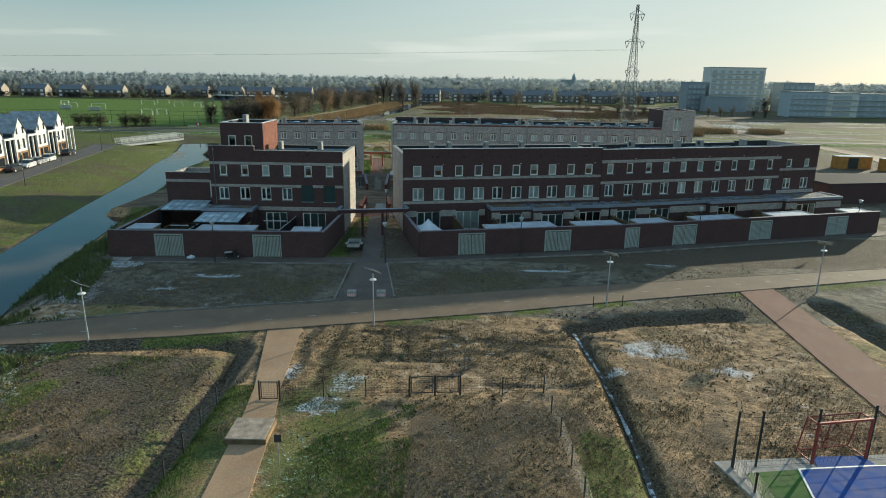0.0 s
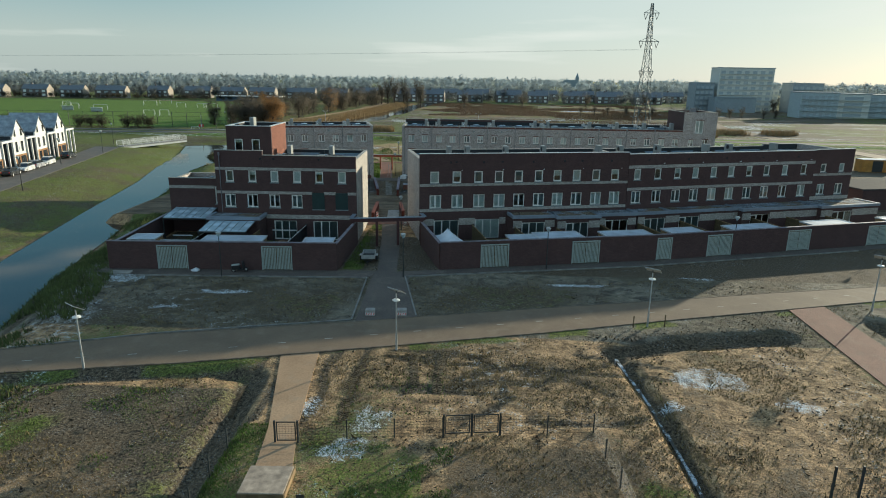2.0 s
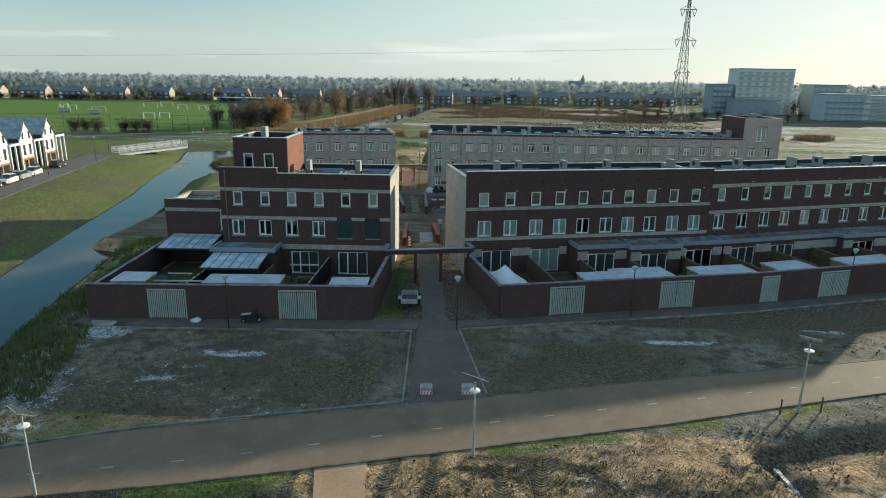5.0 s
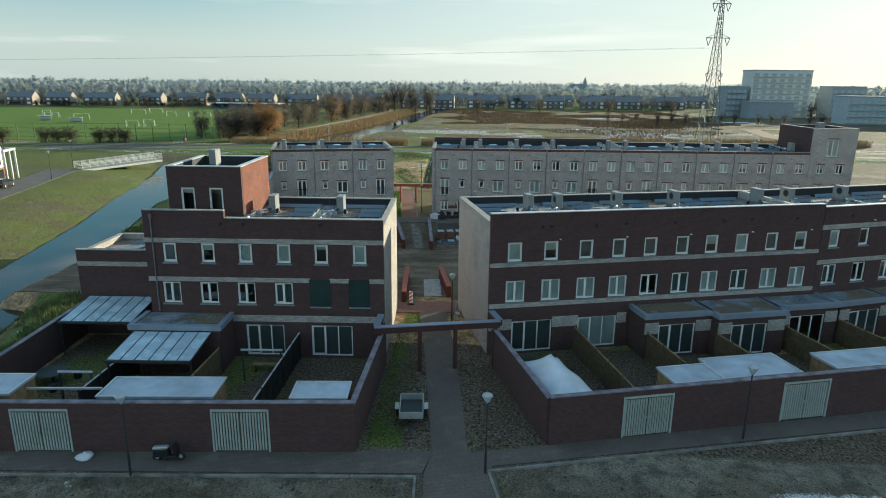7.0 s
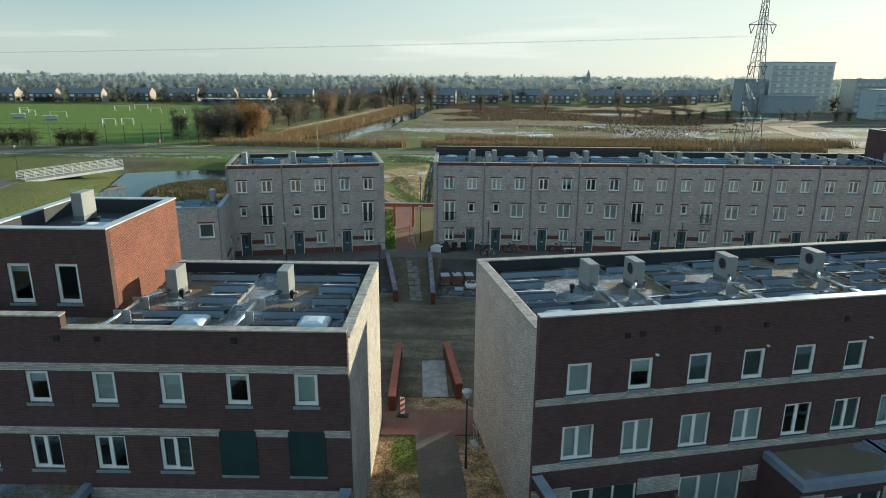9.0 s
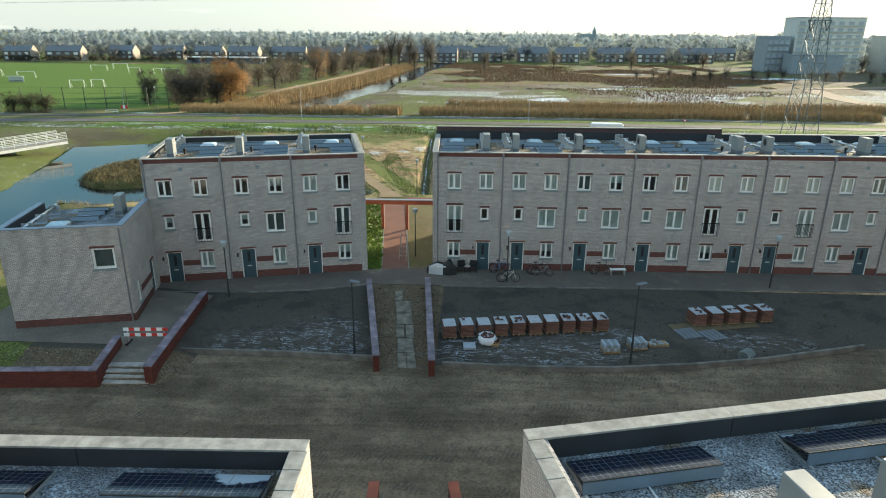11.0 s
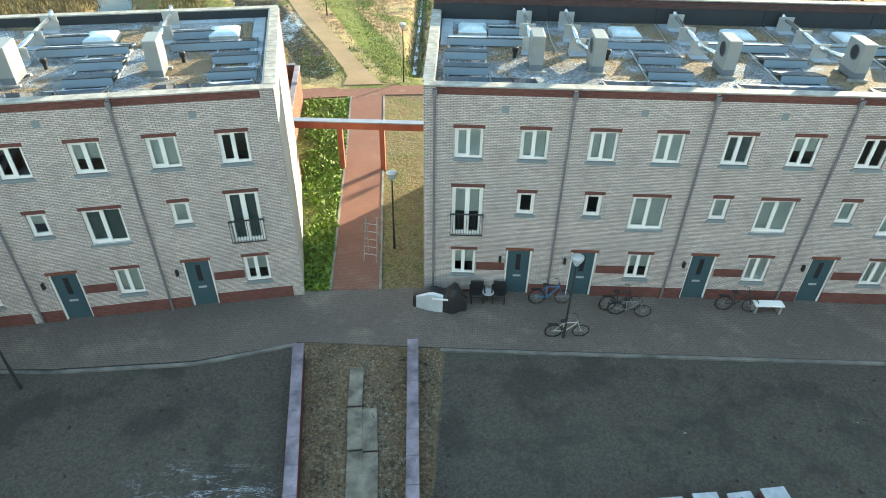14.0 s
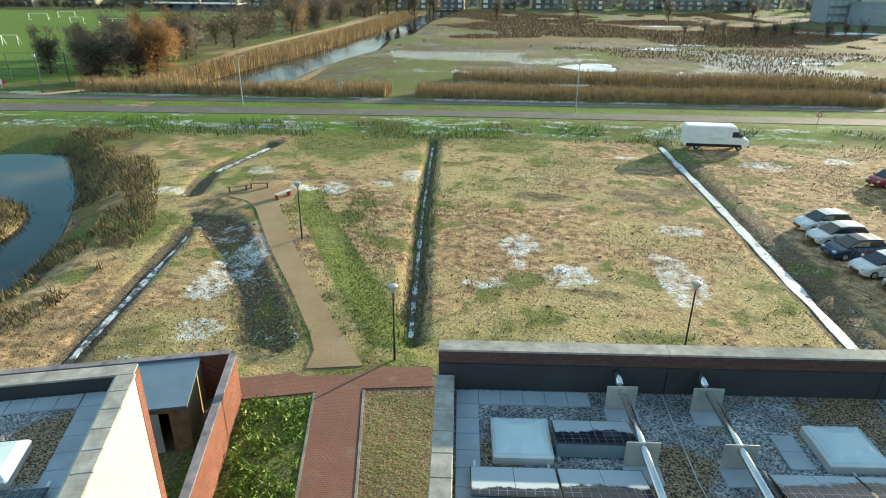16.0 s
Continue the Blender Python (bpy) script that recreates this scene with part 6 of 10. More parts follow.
def portal(pts, posts, z=3.2, mat=None, label="maroon beam on posts spanning the alley"):
    p = thing("portal_frame", label, "pergola", None, "portal frames")
    for (ax, ay), (bx, by) in zip(pts, pts[1:]):
        L = math.hypot(bx - ax, by - ay)
        m = pose(ax, ay, 0, 0, 0, math.degrees(math.atan2(by - ay, bx - ax)))
        part("beam", MB().box(-0.12, L + 0.12, -0.17, 0.17, z - 0.42, z - 0.04, m), mat or M_PURLIN, p)
        part("beam_cap", MB().box(-0.16, L + 0.16, -0.21, 0.21, z - 0.036, z + 0.02, m), M_EDGE, p, "blue grey metal cap")
    for x, y in posts:
        part("post", MB().box(x - 0.13, x + 0.13, y - 0.13, y + 0.13, -0.1, z - 0.42), mat or M_PURLIN, p)


portal([(-14.9, 69.0), (-7.45, 70.6)], [(-14.75, 69.05), (-12.3, 69.56), (-10.1, 70.03), (-7.6, 70.55)])
portal([(-14.95, 69.4), (-14.95, 71.0)], [], 3.2, None, "short maroon beam tying the portal to the house")
portal([(-7.35, 70.9), (-7.75, 72.2)], [], 3.2, None, "short maroon beam tying the portal to the house")


# ---- lamps ----
def post_lamp(x, y, z=0.1, h=4.1):
    l = thing("street_lamp", "slim dark lamp post with a bowl shaped lantern", "street lamp", pose(x, y, z), "street lamps")
    part("post", MB().tube((0, 0, -0.1), (0, 0, 1.0), 0.065, 0.06, 10).tube((0, 0, 1.0), (0, 0, h - 0.42), 0.045, 0.035, 10), M_DARKSTEEL, l)
    lan = part("lantern", MB().lathe([(0.05, h - 0.45), (0.09, h - 0.40), (0.21, h - 0.18), (0.23, h - 0.12)], 14), M_POLY, l, "clear bowl lantern")
    part("hood", MB().lathe([(0.24, h - 0.119), (0.24, h - 0.06), (0.15, h + 0.0), (0.03, h + 0.02)], 14), M_GALV, lan, "pale metal hood")
    return l


for q in ((-24.65, 57.75), (-8.35, 58.95), (5.0, 62.75), (25.4, 70.0), (46.8, 77.2), (-10.55, 77.2)):
    post_lamp(*q)
for q in ((-17.75, 137.8, 0.2, 4.3), (-26.3, 152.6, 0.35, 4.3), (-3.5, 138.6, 0.2, 4.6), (-16.1, 117.8, 0.2, 4.2), (-28.2, 108.5, 0.45, 4.0), (-8.85, 112.4, 0.4, 4.0), (10.2, 112.6, 0.4, 4.0)):
    post_lamp(*q)


def solar_lamp(x, y, h=4.05, turn=35):
    l = thing("solar_lamp", "pale grey lamp post with a tilted solar panel", "street lamp", pose(x, y, 0.05), "solar street lamps")
    part("post", MB().tube((0, 0, -0.2), (0, 0, 1.1), 0.075, 0.07, 10).tube((0, 0, 1.1), (0, 0, h), 0.05, 0.04, 10), M_POSTGREY, l)
    part("lamp_head", MB().lathe([(0.06, h - 0.55), (0.25, h - 0.5), (0.25, h - 0.44), (0.06, h - 0.4)], 16), M_WHITE, l, "white ring shaped lamp head")
    part("bracket", MB().tube((0, 0, h - 0.05), (0.0, 0.05, h + 0.18), 0.03), M_DARKSTEEL, l)
    m = pose(0, 0, h + 0.2, 0, 0, -turn) @ pose(0, 0, 0, -32, 0, 0)
    pn = part("solar_panel", MB().box(-0.55, 0.55, -0.36, 0.36, 0, 0.035, m), M_GALV, l, "grey panel back")
    part("cell_face", MB().box(-0.53, 0.53, -0.34, 0.34, 0.0355, 0.04), M_CELLS, pn, "dark solar cell face", m)
    return l


for q in ((-25.9, 38.9, 3.9), (-7.13, 43.25, 4.0), (10.9, 48.75, 4.2), (30.0, 53.6, 4.3), (62, 64.0, 4.3)):
    solar_lamp(*q)
for x, y in ((9.8, 48.5), (12.2, 48.9)):
    st = thing("stake", "short dark wooden stake in the verge", "stake", pose(x, y, -0.2), "verge stakes")
    part("shaft", MB().tube((0, 0, 0), (0, 0, 1.15), 0.05, 0.045, 8), M_FENCE, st)
    part("tip", MB().tube((0, 0, 1.15), (0, 0, 1.2), 0.045, 0.02, 8), M_FENCE, st)

# concrete blocks with warning stripes
def block(x, y, rot):
    b = thing("barrier_block", "concrete barrier block with red and white stripes", "barrier", pose(x, y, 0.12, 0, 0, rot) @ Matrix.Diagonal((0.72, 0.72, 0.75, 1.0)), "barrier blocks")
    part("block", MB().soft(-0.5, 0.5, -0.42, 0.42, 0, 0.62, 0.05), M_CONCRETE, b)
    part("board", MB().box(-0.48, 0.48, -0.45, -0.421, 0.10, 0.36), M_CURTAIN, b, "white board")
    for i in range(4):
        x0 = -0.46 + 0.25 * i
        m = MB().add([(x0, -0.456, 0.13), (x0 + 0.11, -0.456, 0.13), (x0 + 0.2, -0.456, 0.35), (x0 + 0.09, -0.456, 0.35), (x0, -0.451, 0.13), (x0 + 0.11, -0.451, 0.13), (x0 + 0.2, -0.451, 0.35), (x0 + 0.09, -0.451, 0.35)],
                     [(0, 1, 2, 3), (7, 6, 5, 4), (0, 4, 5, 1), (1, 5, 6, 2), (2, 6, 7, 3), (3, 7, 4, 0)])
        part("stripe", m, M_STRIPE_R, b, "red slanted stripe")


block(-9.85, 49.35, 4)
block(-7.45, 49.55, 4)

# box trailer
tr = thing("trailer", "small galvanised box trailer parked by the alley", "trailer", pose(-12.2, 62.9, 0.12, 0, 0, 4))
part("bed", MB().box(-0.62, 0.62, -0.1, 2.0, 0.42, 0.47), M_DARKSTEEL, tr, "dark trailer floor")
for q in ((-0.64, -0.6, -0.1, 2.0), (0.6, 0.64, -0.1, 2.0), (-0.6, 0.6, -0.12, -0.08), (-0.6, 0.6, 1.98, 2.02)):
    part("side_board", MB().box(*q, 0.471, 0.85), M_GALV, tr, "ribbed galvanised board")
part("axle", MB().tube((-0.8, 1.0, 0.3), (0.8, 1.0, 0.3), 0.03), M_DARKSTEEL, tr)
for s in (-1, 1):
    wh = part("wheel", MB().torus((s * 0.78, 1.0, 0.3), (1, 0, 0), 0.2, 0.085, 18, 8), M_BLACK, tr, "black tyre")
    part("rim", MB().tube((s * 0.74, 1.0, 0.3), (s * 0.82, 1.0, 0.3), 0.14, n=14), M_GALV, wh)
    part("mudguard", MB().box(s * 0.68 - 0.0 if s > 0 else -0.9, 0.9 if s > 0 else -0.68, 0.65, 1.35, 0.60, 0.63), M_GALV, tr)
part("drawbar", MB().path([(-0.45, -0.1, 0.42), (0, -1.0, 0.4), (0.45, -0.1, 0.42)], 0.03).tube((0, -1.0, 0.4), (0, -1.35, 0.4), 0.035), M_DARKSTEEL, tr)
part("jockey_wheel", MB().tube((0, -0.95, 0.05), (0, -0.95, 0.65), 0.03).torus((0, -0.95, 0.09), (1, 0, 0), 0.06, 0.03, 12, 6), M_DARKSTEEL, tr)

# scooter by the wall
sc = thing("scooter", "black motor scooter leaning by the garden wall", "scooter", pose(-23.4, 59.0, 0.12, 0, -8, -4))
for x in (-0.62, 0.62):
    w = part("wheel", MB().torus((x, 0, 0.22), (0, 1, 0), 0.16, 0.065, 16, 8), M_BLACK, sc)
    part("rim", MB().tube((x, -0.04, 0.22), (x, 0.04, 0.22), 0.1, n=12), M_GALV, w)
part("body", MB().soft(-0.75, 0.1, -0.15, 0.15, 0.3, 0.68, 0.08).soft(-0.2, 0.45, -0.16, 0.16, 0.2, 0.3, 0.04), M_BLACK, sc, "black bodywork")
part("seat", MB().soft(-0.7, 0.1, -0.14, 0.14, 0.681, 0.8, 0.05), M_GALV, sc, "frosted pale seat")
part("front_shield", MB().soft(0.38, 0.52, -0.2, 0.2, 0.25, 0.95, 0.05), M_BLACK, sc)
part("handlebar", MB().tube((0.42, -0.32, 1.02), (0.42, 0.32, 1.02), 0.018).tube((0.5, 0, 0.3), (0.42, 0, 1.02), 0.025), M_DARKSTEEL, sc)
bag = thing("rubbish_bag", "knotted white rubbish bag on the footpath", "bag", pose(-27.5, 58.95, 0.1) @ Matrix.Diagonal((0.9, 0.7, 0.6, 1.0)))
bm = MB().lathe([(0.25, 0), (0.42, 0.06), (0.46, 0.2), (0.36, 0.36), (0.15, 0.46), (0.05, 0.5), (0.1, 0.58)], 12)
bm.v = [(x * (1 + 0.5 * noise.noise(Vector((x * 3, y * 3, z * 3)))), y * (1 + 0.5 * noise.noise(Vector((y * 3, x * 3, z * 4)))), z) for x, y, z in bm.v]
part("sack", bm, M_TENT, bag, smooth=True)
part("knot", MB().torus((0, 0, 0.5), (0, 0, 1), 0.06, 0.025, 10, 6), M_WHITE, bag)
pal = thing("plank_stack", "low stack of pale planks by the garden wall", "planks", pose(-34.0, 57.9, 0.08, 0, 0, 3))
for i in range(4):
    part("plank", MB().box(-0.9, 0.9, -0.35 + 0.18 * i, -0.19 + 0.18 * i, 0, 0.12 + 0.04 * (i % 2)), M_CONCRETE, pal)
tb = thing("garden_table", "pale blue covered garden table under the canopy", "table", pose(-26.4, 63.6, 0))
part("tabletop", MB().soft(-1.2, 1.2, -0.5, 0.5, 0.7, 0.76, 0.02), M_POLY, tb)
for x in (-1.05, 1.05):
    for y in (-0.4, 0.4):
        part("leg", MB().box(x - 0.04, x + 0.04, y - 0.04, y + 0.04, 0, 0.7), M_DARKSTEEL, tb)
gb = thing("garden_bench", "brown wooden bench by the patio doors", "bench", pose(-22.0, 69.0, 0.05))
part("seat", MB().box(-0.8, 0.8, -0.2, 0.2, 0.42, 0.47), M_WOOD, gb)
for x in (-0.7, 0.7):
    part("leg", MB().box(x - 0.05, x + 0.05, -0.18, 0.18, 0, 0.42), M_WOOD, gb)


# things standing in the gardens
for px, py, rot in ((-34.2, 66.6, 10),):
    gt = thing("round_table", "dark round garden table with stools under a cover", "table", pose(px, py, 0.0, 0, 0, rot))
    part("tabletop", MB().lathe([(0.9, 0.72), (0.92, 0.75), (0.88, 0.78)], 20), M_DARKSTEEL, gt, "dark round tabletop")
    part("pedestal", MB().lathe([(0.3, 0.0), (0.08, 0.08), (0.06, 0.72)], 10), M_DARKSTEEL, gt)
    for i in range(4):
        a = math.pi / 2 * i + 0.4
        part("stool", MB().lathe([(0.2, 0.0), (0.24, 0.3), (0.25, 0.45)], 12, (1.3 * math.cos(a), 1.3 * math.sin(a), 0)), M_BLACK, gt, "black stool")
for ax, ay, bx, by, z in ((-31.6, 63.6, -29.8, 63.7, 2.3), (-32.6, 61.6, -28.2, 61.9, 2.3), (-22.9, 67.6, -20.5, 67.7, 2.1)):
    pg = thing("pergola_beam", "pale horizontal beam on slim dark posts in the garden", "pergola", pose(ax, ay, 0, 0, 0, math.degrees(math.atan2(by - ay, bx - ax))), "pergola beams")
    L = math.hypot(bx - ax, by - ay)
    part("beam", MB().box(-0.05, L + 0.05, -0.05, 0.05, z - 0.1, z), M_METALCAP, pg, "pale beam")
    for x in (0.05, L - 0.05):
        part("post", MB().box(x - 0.04, x + 0.04, -0.04, 0.04, 0, z - 0.1), M_DARKSTEEL, pg)
for px, py in ((-5.6, 70.2),):
    wt = thing("picnic_table", "dark wooden slatted table by the patio doors", "table", pose(px, py, 0, 0, 0, 14))
    for i in range(5):
        part("slat", MB().box(-0.7, 0.7, -0.45 + 0.18 * i, -0.29 + 0.18 * i, 0.7, 0.74), M_DARKSTEEL, wt)
    for x in (-0.6, 0.6):
        part("trestle", MB().box(x - 0.04, x + 0.04, -0.4, 0.4, 0.0, 0.7), M_DARKSTEEL, wt)
for i, (px, py) in enumerate(((10.6, 72.6), (23.6, 77.3), (24.8, 77.7))):
    gc = thing("garden_chair", "dark folding garden chair on the patio", "chair", pose(px, py, 0, 0, 0, 200 + 40 * i), "garden chairs")
    part("seat", MB().box(-0.24, 0.24, -0.24, 0.24, 0.42, 0.46), M_DARKSTEEL, gc)
    part("backrest", MB().box(-0.24, 0.24, 0.2, 0.24, 0.46, 0.95), M_DARKSTEEL, gc)
    for x in (-0.2, 0.2):
        for y in (-0.2, 0.2):
            part("leg", MB().box(x - 0.02, x + 0.02, y - 0.02, y + 0.02, 0, 0.42), M_DARKSTEEL, gc)

# ---- near field ----
def mesh_fence(pts, h=1.2, skip=()):
    """Dark posts with thin welded wires between them."""
    f = thing("mesh_fence", "dark green wire mesh fence with slim posts", "fence", None, "field fences")
    zs = [float(ground_height(np.array([x]), np.array([y]))[0]) for x, y in pts]
    for (x, y), z in zip(pts, zs):
        part("post", MB().box(x - 0.03, x + 0.03, y - 0.03, y + 0.03, z - 0.2, z + h), M_DARKSTEEL, f)
    for i, ((ax, ay), (bx, by)) in enumerate(zip(pts, pts[1:])):
        if i in skip:
            continue
        wires = MB()
        for k in range(7):
            zz = 0.08 + (h - 0.14) * k / 6
            wires.tube((ax, ay, zs[i] + zz), (bx, by, zs[i + 1] + zz), 0.006, n=3, caps=False)
        L = math.hypot(bx - ax, by - ay)
        n = int(L / 0.16)
        for k in range(1, n):
            t = k / n
            x, y, z = ax + (bx - ax) * t, ay + (by - ay) * t, zs[i] + (zs[i + 1] - zs[i]) * t
            wires.tube((x, y, z + 0.08), (x, y, z + h - 0.06), 0.0035, n=3, caps=False)
        tagged(part("wire_mesh", wires, M_DARKSTEEL, f), kind="stuff")


mesh_fence([(-14.9, 14), (-14.5, 19), (-13.9, 24.7), (-14.0, 26.9), (-14.1, 29.2), (-14.15, 31.5)], 1.15)
mesh_fence([(-10.7, 31.95), (-8.36, 32.4), (-6.0, 32.7), (-3.56, 33.0)], 1.1)
mesh_fence([(-0.61, 33.4), (1.81, 33.65), (4.22, 33.9), (4.4, 31.7), (4.6, 29.4), (4.75, 26.8), (4.95, 24.5), (5.1, 20), (5.3, 14)], 1.1)


def field_gate(ax, ay, bx, by, h=1.15):
    g = thing("field_gate", "dark steel framed mesh gate, closed", "gate", pose(ax, ay, 0.05, 0, 0, math.degrees(math.atan2(by - ay, bx - ax))), "field gates")
    L = math.hypot(bx - ax, by - ay)
    for x in (0, L):
        part("post", MB().box(x - 0.045, x + 0.045, -0.045, 0.045, -0.2, h + 0.05), M_DARKSTEEL, g)
    d = part("gate_frame", MB().box(0.08, 0.13, -0.02, 0.02, 0.1, h).box(L - 0.13, L - 0.08, -0.02, 0.02, 0.1, h).box(0.13, L - 0.13, -0.02, 0.02, 0.1, 0.15).box(0.13, L - 0.13, -0.02, 0.02, h - 0.05, h), M_DARKSTEEL, g)
    w = MB()
    for k in range(1, 8):
        w.tube((0.13, 0, 0.1 + (h - 0.1) * k / 8), (L - 0.13, 0, 0.1 + (h - 0.1) * k / 8), 0.006, n=3, caps=False)
    for k in range(1, int(L / 0.15)):
        w.tube((0.08 + 0.15 * k, 0, 0.12), (0.08 + 0.15 * k, 0, h), 0.004, n=3, caps=False)
    tagged(part("wire_mesh", w, M_DARKSTEEL, d), kind="stuff")


field_gate(-11.84, 31.83, -10.72, 31.91)
field_gate(-3.52, 33.02, -2.1, 33.22)
field_gate(-2.08, 33.22, -0.65, 33.38)
slab = thing("foot_bridge", "concrete slab footbridge over the ditch", "bridge", pose(-11.2, 28.45, 0.0, 0, 0, 2))
part("deck", MB().soft(-1.0, 1.0, -1.0, 1.0, 0.12, 0.36, 0.02), plain("sandy_concrete", (0.40, 0.32, 0.245), 0.9, vary=0.22, scale=2.5), slab, "sandy concrete deck")
part("side_board", MB().box(-1.03, 1.03, -1.06, -1.0, -0.1, 0.34), M_FENCE, slab, "dark timber edge")
part("side_board", MB().box(1.0, 1.06, -1.0, 1.0, -0.1, 0.34), M_WOOD, slab, "tan timber edge")
sg = thing("sign_post", "slim grey post with a small blank sign", "sign", pose(-8.75, 25.2, 0, 0, 0, 5))
part("post", MB().tube((0, 0, -0.1), (0, 0, 2.1), 0.025), M_POSTGREY, sg)
part("sign_board", MB().soft(-0.16, 0.16, -0.04, -0.01, 1.72, 2.1, 0.01), M_DARKSTEEL, sg, "small dark sign board")

# sports court
M_TURFG = plain("green_court_turf", (0.07, 0.15, 0.03), 0.9, vary=0.15, which="World")
M_TURFB = plain("blue_court_turf", (0.03, 0.09, 0.32), 0.9, vary=0.12, which="World")
M_GOALRED = plain("red_goal_paint", (0.32, 0.07, 0.05), 0.55, 0.1)
flat("pavement_court_edge", [(11.65, 27.5), (12.4, 24.8), (12.6, 20), (30, 20), (30, 29.5), (20, 28.6)], 0.07, M_CONCRETE, "grey slab edging round the sports court")
flat("pavement_court_turf", [(12.75, 26.6), (13.0, 20.2), (29.8, 20.2), (29.8, 28.6), (19.8, 27.8)], 0.09, M_TURFG, "green artificial turf of the sports court")
flat("pavement_court_blue", [(15.5, 27.0), (15.1, 25.0), (15.0, 20.6), (29.0, 20.6), (29.0, 28.0), (19.4, 27.55), (19.1, 28.4), (16.6, 28.15), (16.4, 27.1)], 0.105, M_TURFB, "blue artificial turf goal area")
lines = MB()
for (ax, ay), (bx, by) in zip([(14.9, 20.6), (15.05, 25.0), (15.45, 27.06), (19.3, 27.6)], [(15.05, 25.0), (15.45, 27.06), (19.3, 27.6), (29, 28.1)]):
    lines.box(0, math.hypot(bx - ax, by - ay), -0.05, 0.05, 0.106, 0.112, pose(ax, ay, 0, 0, 0, math.degrees(math.atan2(by - ay, bx - ax))))
structure("trim_court_lines", lines, M_WHITE, "white painted lines of the sports court", "court line")


def ball_fence(pts, h):
    f = thing("ball_fence", "tall dark welded mesh fence round the court", "fence", None, "court fences")
    for x, y in pts:
        part("post", MB().box(x - 0.04, x + 0.04, y - 0.04, y + 0.04, -0.1, h), M_DARKSTEEL, f)
    for (ax, ay), (bx, by) in zip(pts, pts[1:]):
        w = MB()
        for k in range(13):
            zz = 0.1 + (h - 0.2) * k / 12
            w.tube((ax, ay, zz), (bx, by, zz), 0.007, n=3, caps=False)
        n = int(math.hypot(bx - ax, by - ay) / 0.2)
        for k in range(1, n):
            x, y = ax + (bx - ax) * k / n, ay + (by - ay) * k / n
            w.tube((x, y, 0.1), (x, y, h - 0.1), 0.004, n=3, caps=False)
        tagged(part("wire_mesh", w, M_DARKSTEEL, f), kind="stuff")


ball_fence([(12.35, 27.1), (13.5, 27.2), (16.3, 27.6), (19.2, 28.15), (22.5, 28.8), (26, 29.4), (30, 29.6)], 3.0)
ball_fence([(12.35, 27.0), (12.6, 25.2), (12.7, 22), (12.75, 18)], 1.1)
gl = thing("goal", "red steel goal with a mesh cage", "goal", pose(16.3, 27.55, 0.1, 0, 0, 12))
for x in (0, 2.9):
    part("upright", MB().box(x - 0.05, x + 0.05, -0.05, 0.05, 0, 2.1), M_GOALRED, gl)
    part("rear_upright", MB().tube((x, 1.1, 0), (x, 0.75, 2.1), 0.035), M_GOALRED, gl)
    part("side_rail", MB().tube((x, 0, 2.08), (x, 0.75, 2.08), 0.035).tube((x, 0, 0.05), (x, 1.1, 0.05), 0.03), M_GOALRED, gl)
part("crossbar", MB().box(-0.05, 2.95, -0.05, 0.05, 2.1, 2.2), M_GOALRED, gl)
part("rear_rail", MB().tube((0, 0.75, 2.08), (2.9, 0.75, 2.08), 0.035).tube((0, 1.1, 0.05), (2.9, 1.1, 0.05), 0.03).tube((1.45, 1.1, 0.05), (1.45, 0.75, 2.08), 0.03), M_GOALRED, gl)
net = MB()
for k in range(1, 24):
    x = 2.9 * k / 24
    net.tube((x, 1.1, 0.05), (x, 0.75, 2.08), 0.006, n=3, caps=False)
for k in range(1, 16):
    t = k / 16
    net.tube((0, 1.1 - 0.35 * t, 2.08 * t), (2.9, 1.1 - 0.35 * t, 2.08 * t), 0.006, n=3, caps=False)
    for x in (0, 2.9):
        net.tube((x, 0, 2.08 * t), (x, 1.1 - 0.35 * t, 2.08 * t), 0.006, n=3, caps=False)
tagged(part("mesh_net", net, M_GOALRED, gl), kind="stuff")


# ---- roof equipment ----
M_PUMP = plain("pale_grey_pump_casing", (0.26, 0.275, 0.27), 0.45, 0.1, vary=0.05)
M_PUMPD = plain("dark_grey_pump_base", (0.14, 0.16, 0.18), 0.5)
M_DEFLECT = plain("blue_grey_panel_edge", (0.17, 0.23, 0.29), 0.4, 0.4, vary=0.06)
M_DOME = plain("opal_skylight_dome", (0.45, 0.56, 0.62), 0.25, vary=0.05, bump=0)
M_SLAB = plain("grey_roof_slab", (0.30, 0.35, 0.40), 0.8, vary=0.1, which="World")


def solar_unit(m, count, cells):
    """A row of panels that lean away from the deflector on their high edge."""
    s = thing("solar_array", "dark solar panel row with a grey metal deflector, partly frosted", "solar panel", m, "roof solar panels")
    w = count * 1.65
    tilt = math.atan2(-0.20, 0.95)
    for k in range(count):
        mm = pose(k * 1.65 + 0.01, 0.02, 0.30, math.degrees(tilt), 0, 0)
        p = part("panel", MB().box(0, 1.63, 0, 0.96, 0, 0.03), M_DARKSTEEL, s, "", mm)
        for a in (0.02, 0.822):
            part("cell_face", MB().box(a, a + 0.79, 0.02, 0.94, 0.0305, 0.034), cells, p, "dark solar cell face")
    part("deflector", MB().add([(0, -0.05, 0.04), (w, -0.05, 0.04), (w, 0.015, 0.30), (0, 0.015, 0.30), (0, 0.03, 0.04), (w, 0.03, 0.04)], [(0, 1, 2, 3), (4, 0, 3), (1, 5, 2), (5, 4, 3, 2), (0, 4, 5, 1)]), M_DEFLECT, s, "blue grey metal deflector")
    for x in (0.05, w - 0.05):
        part("foot_rail", MB().box(x - 0.03, x + 0.03, -0.15, 1.15, 0.0, 0.04), M_GALV, s)
    return s


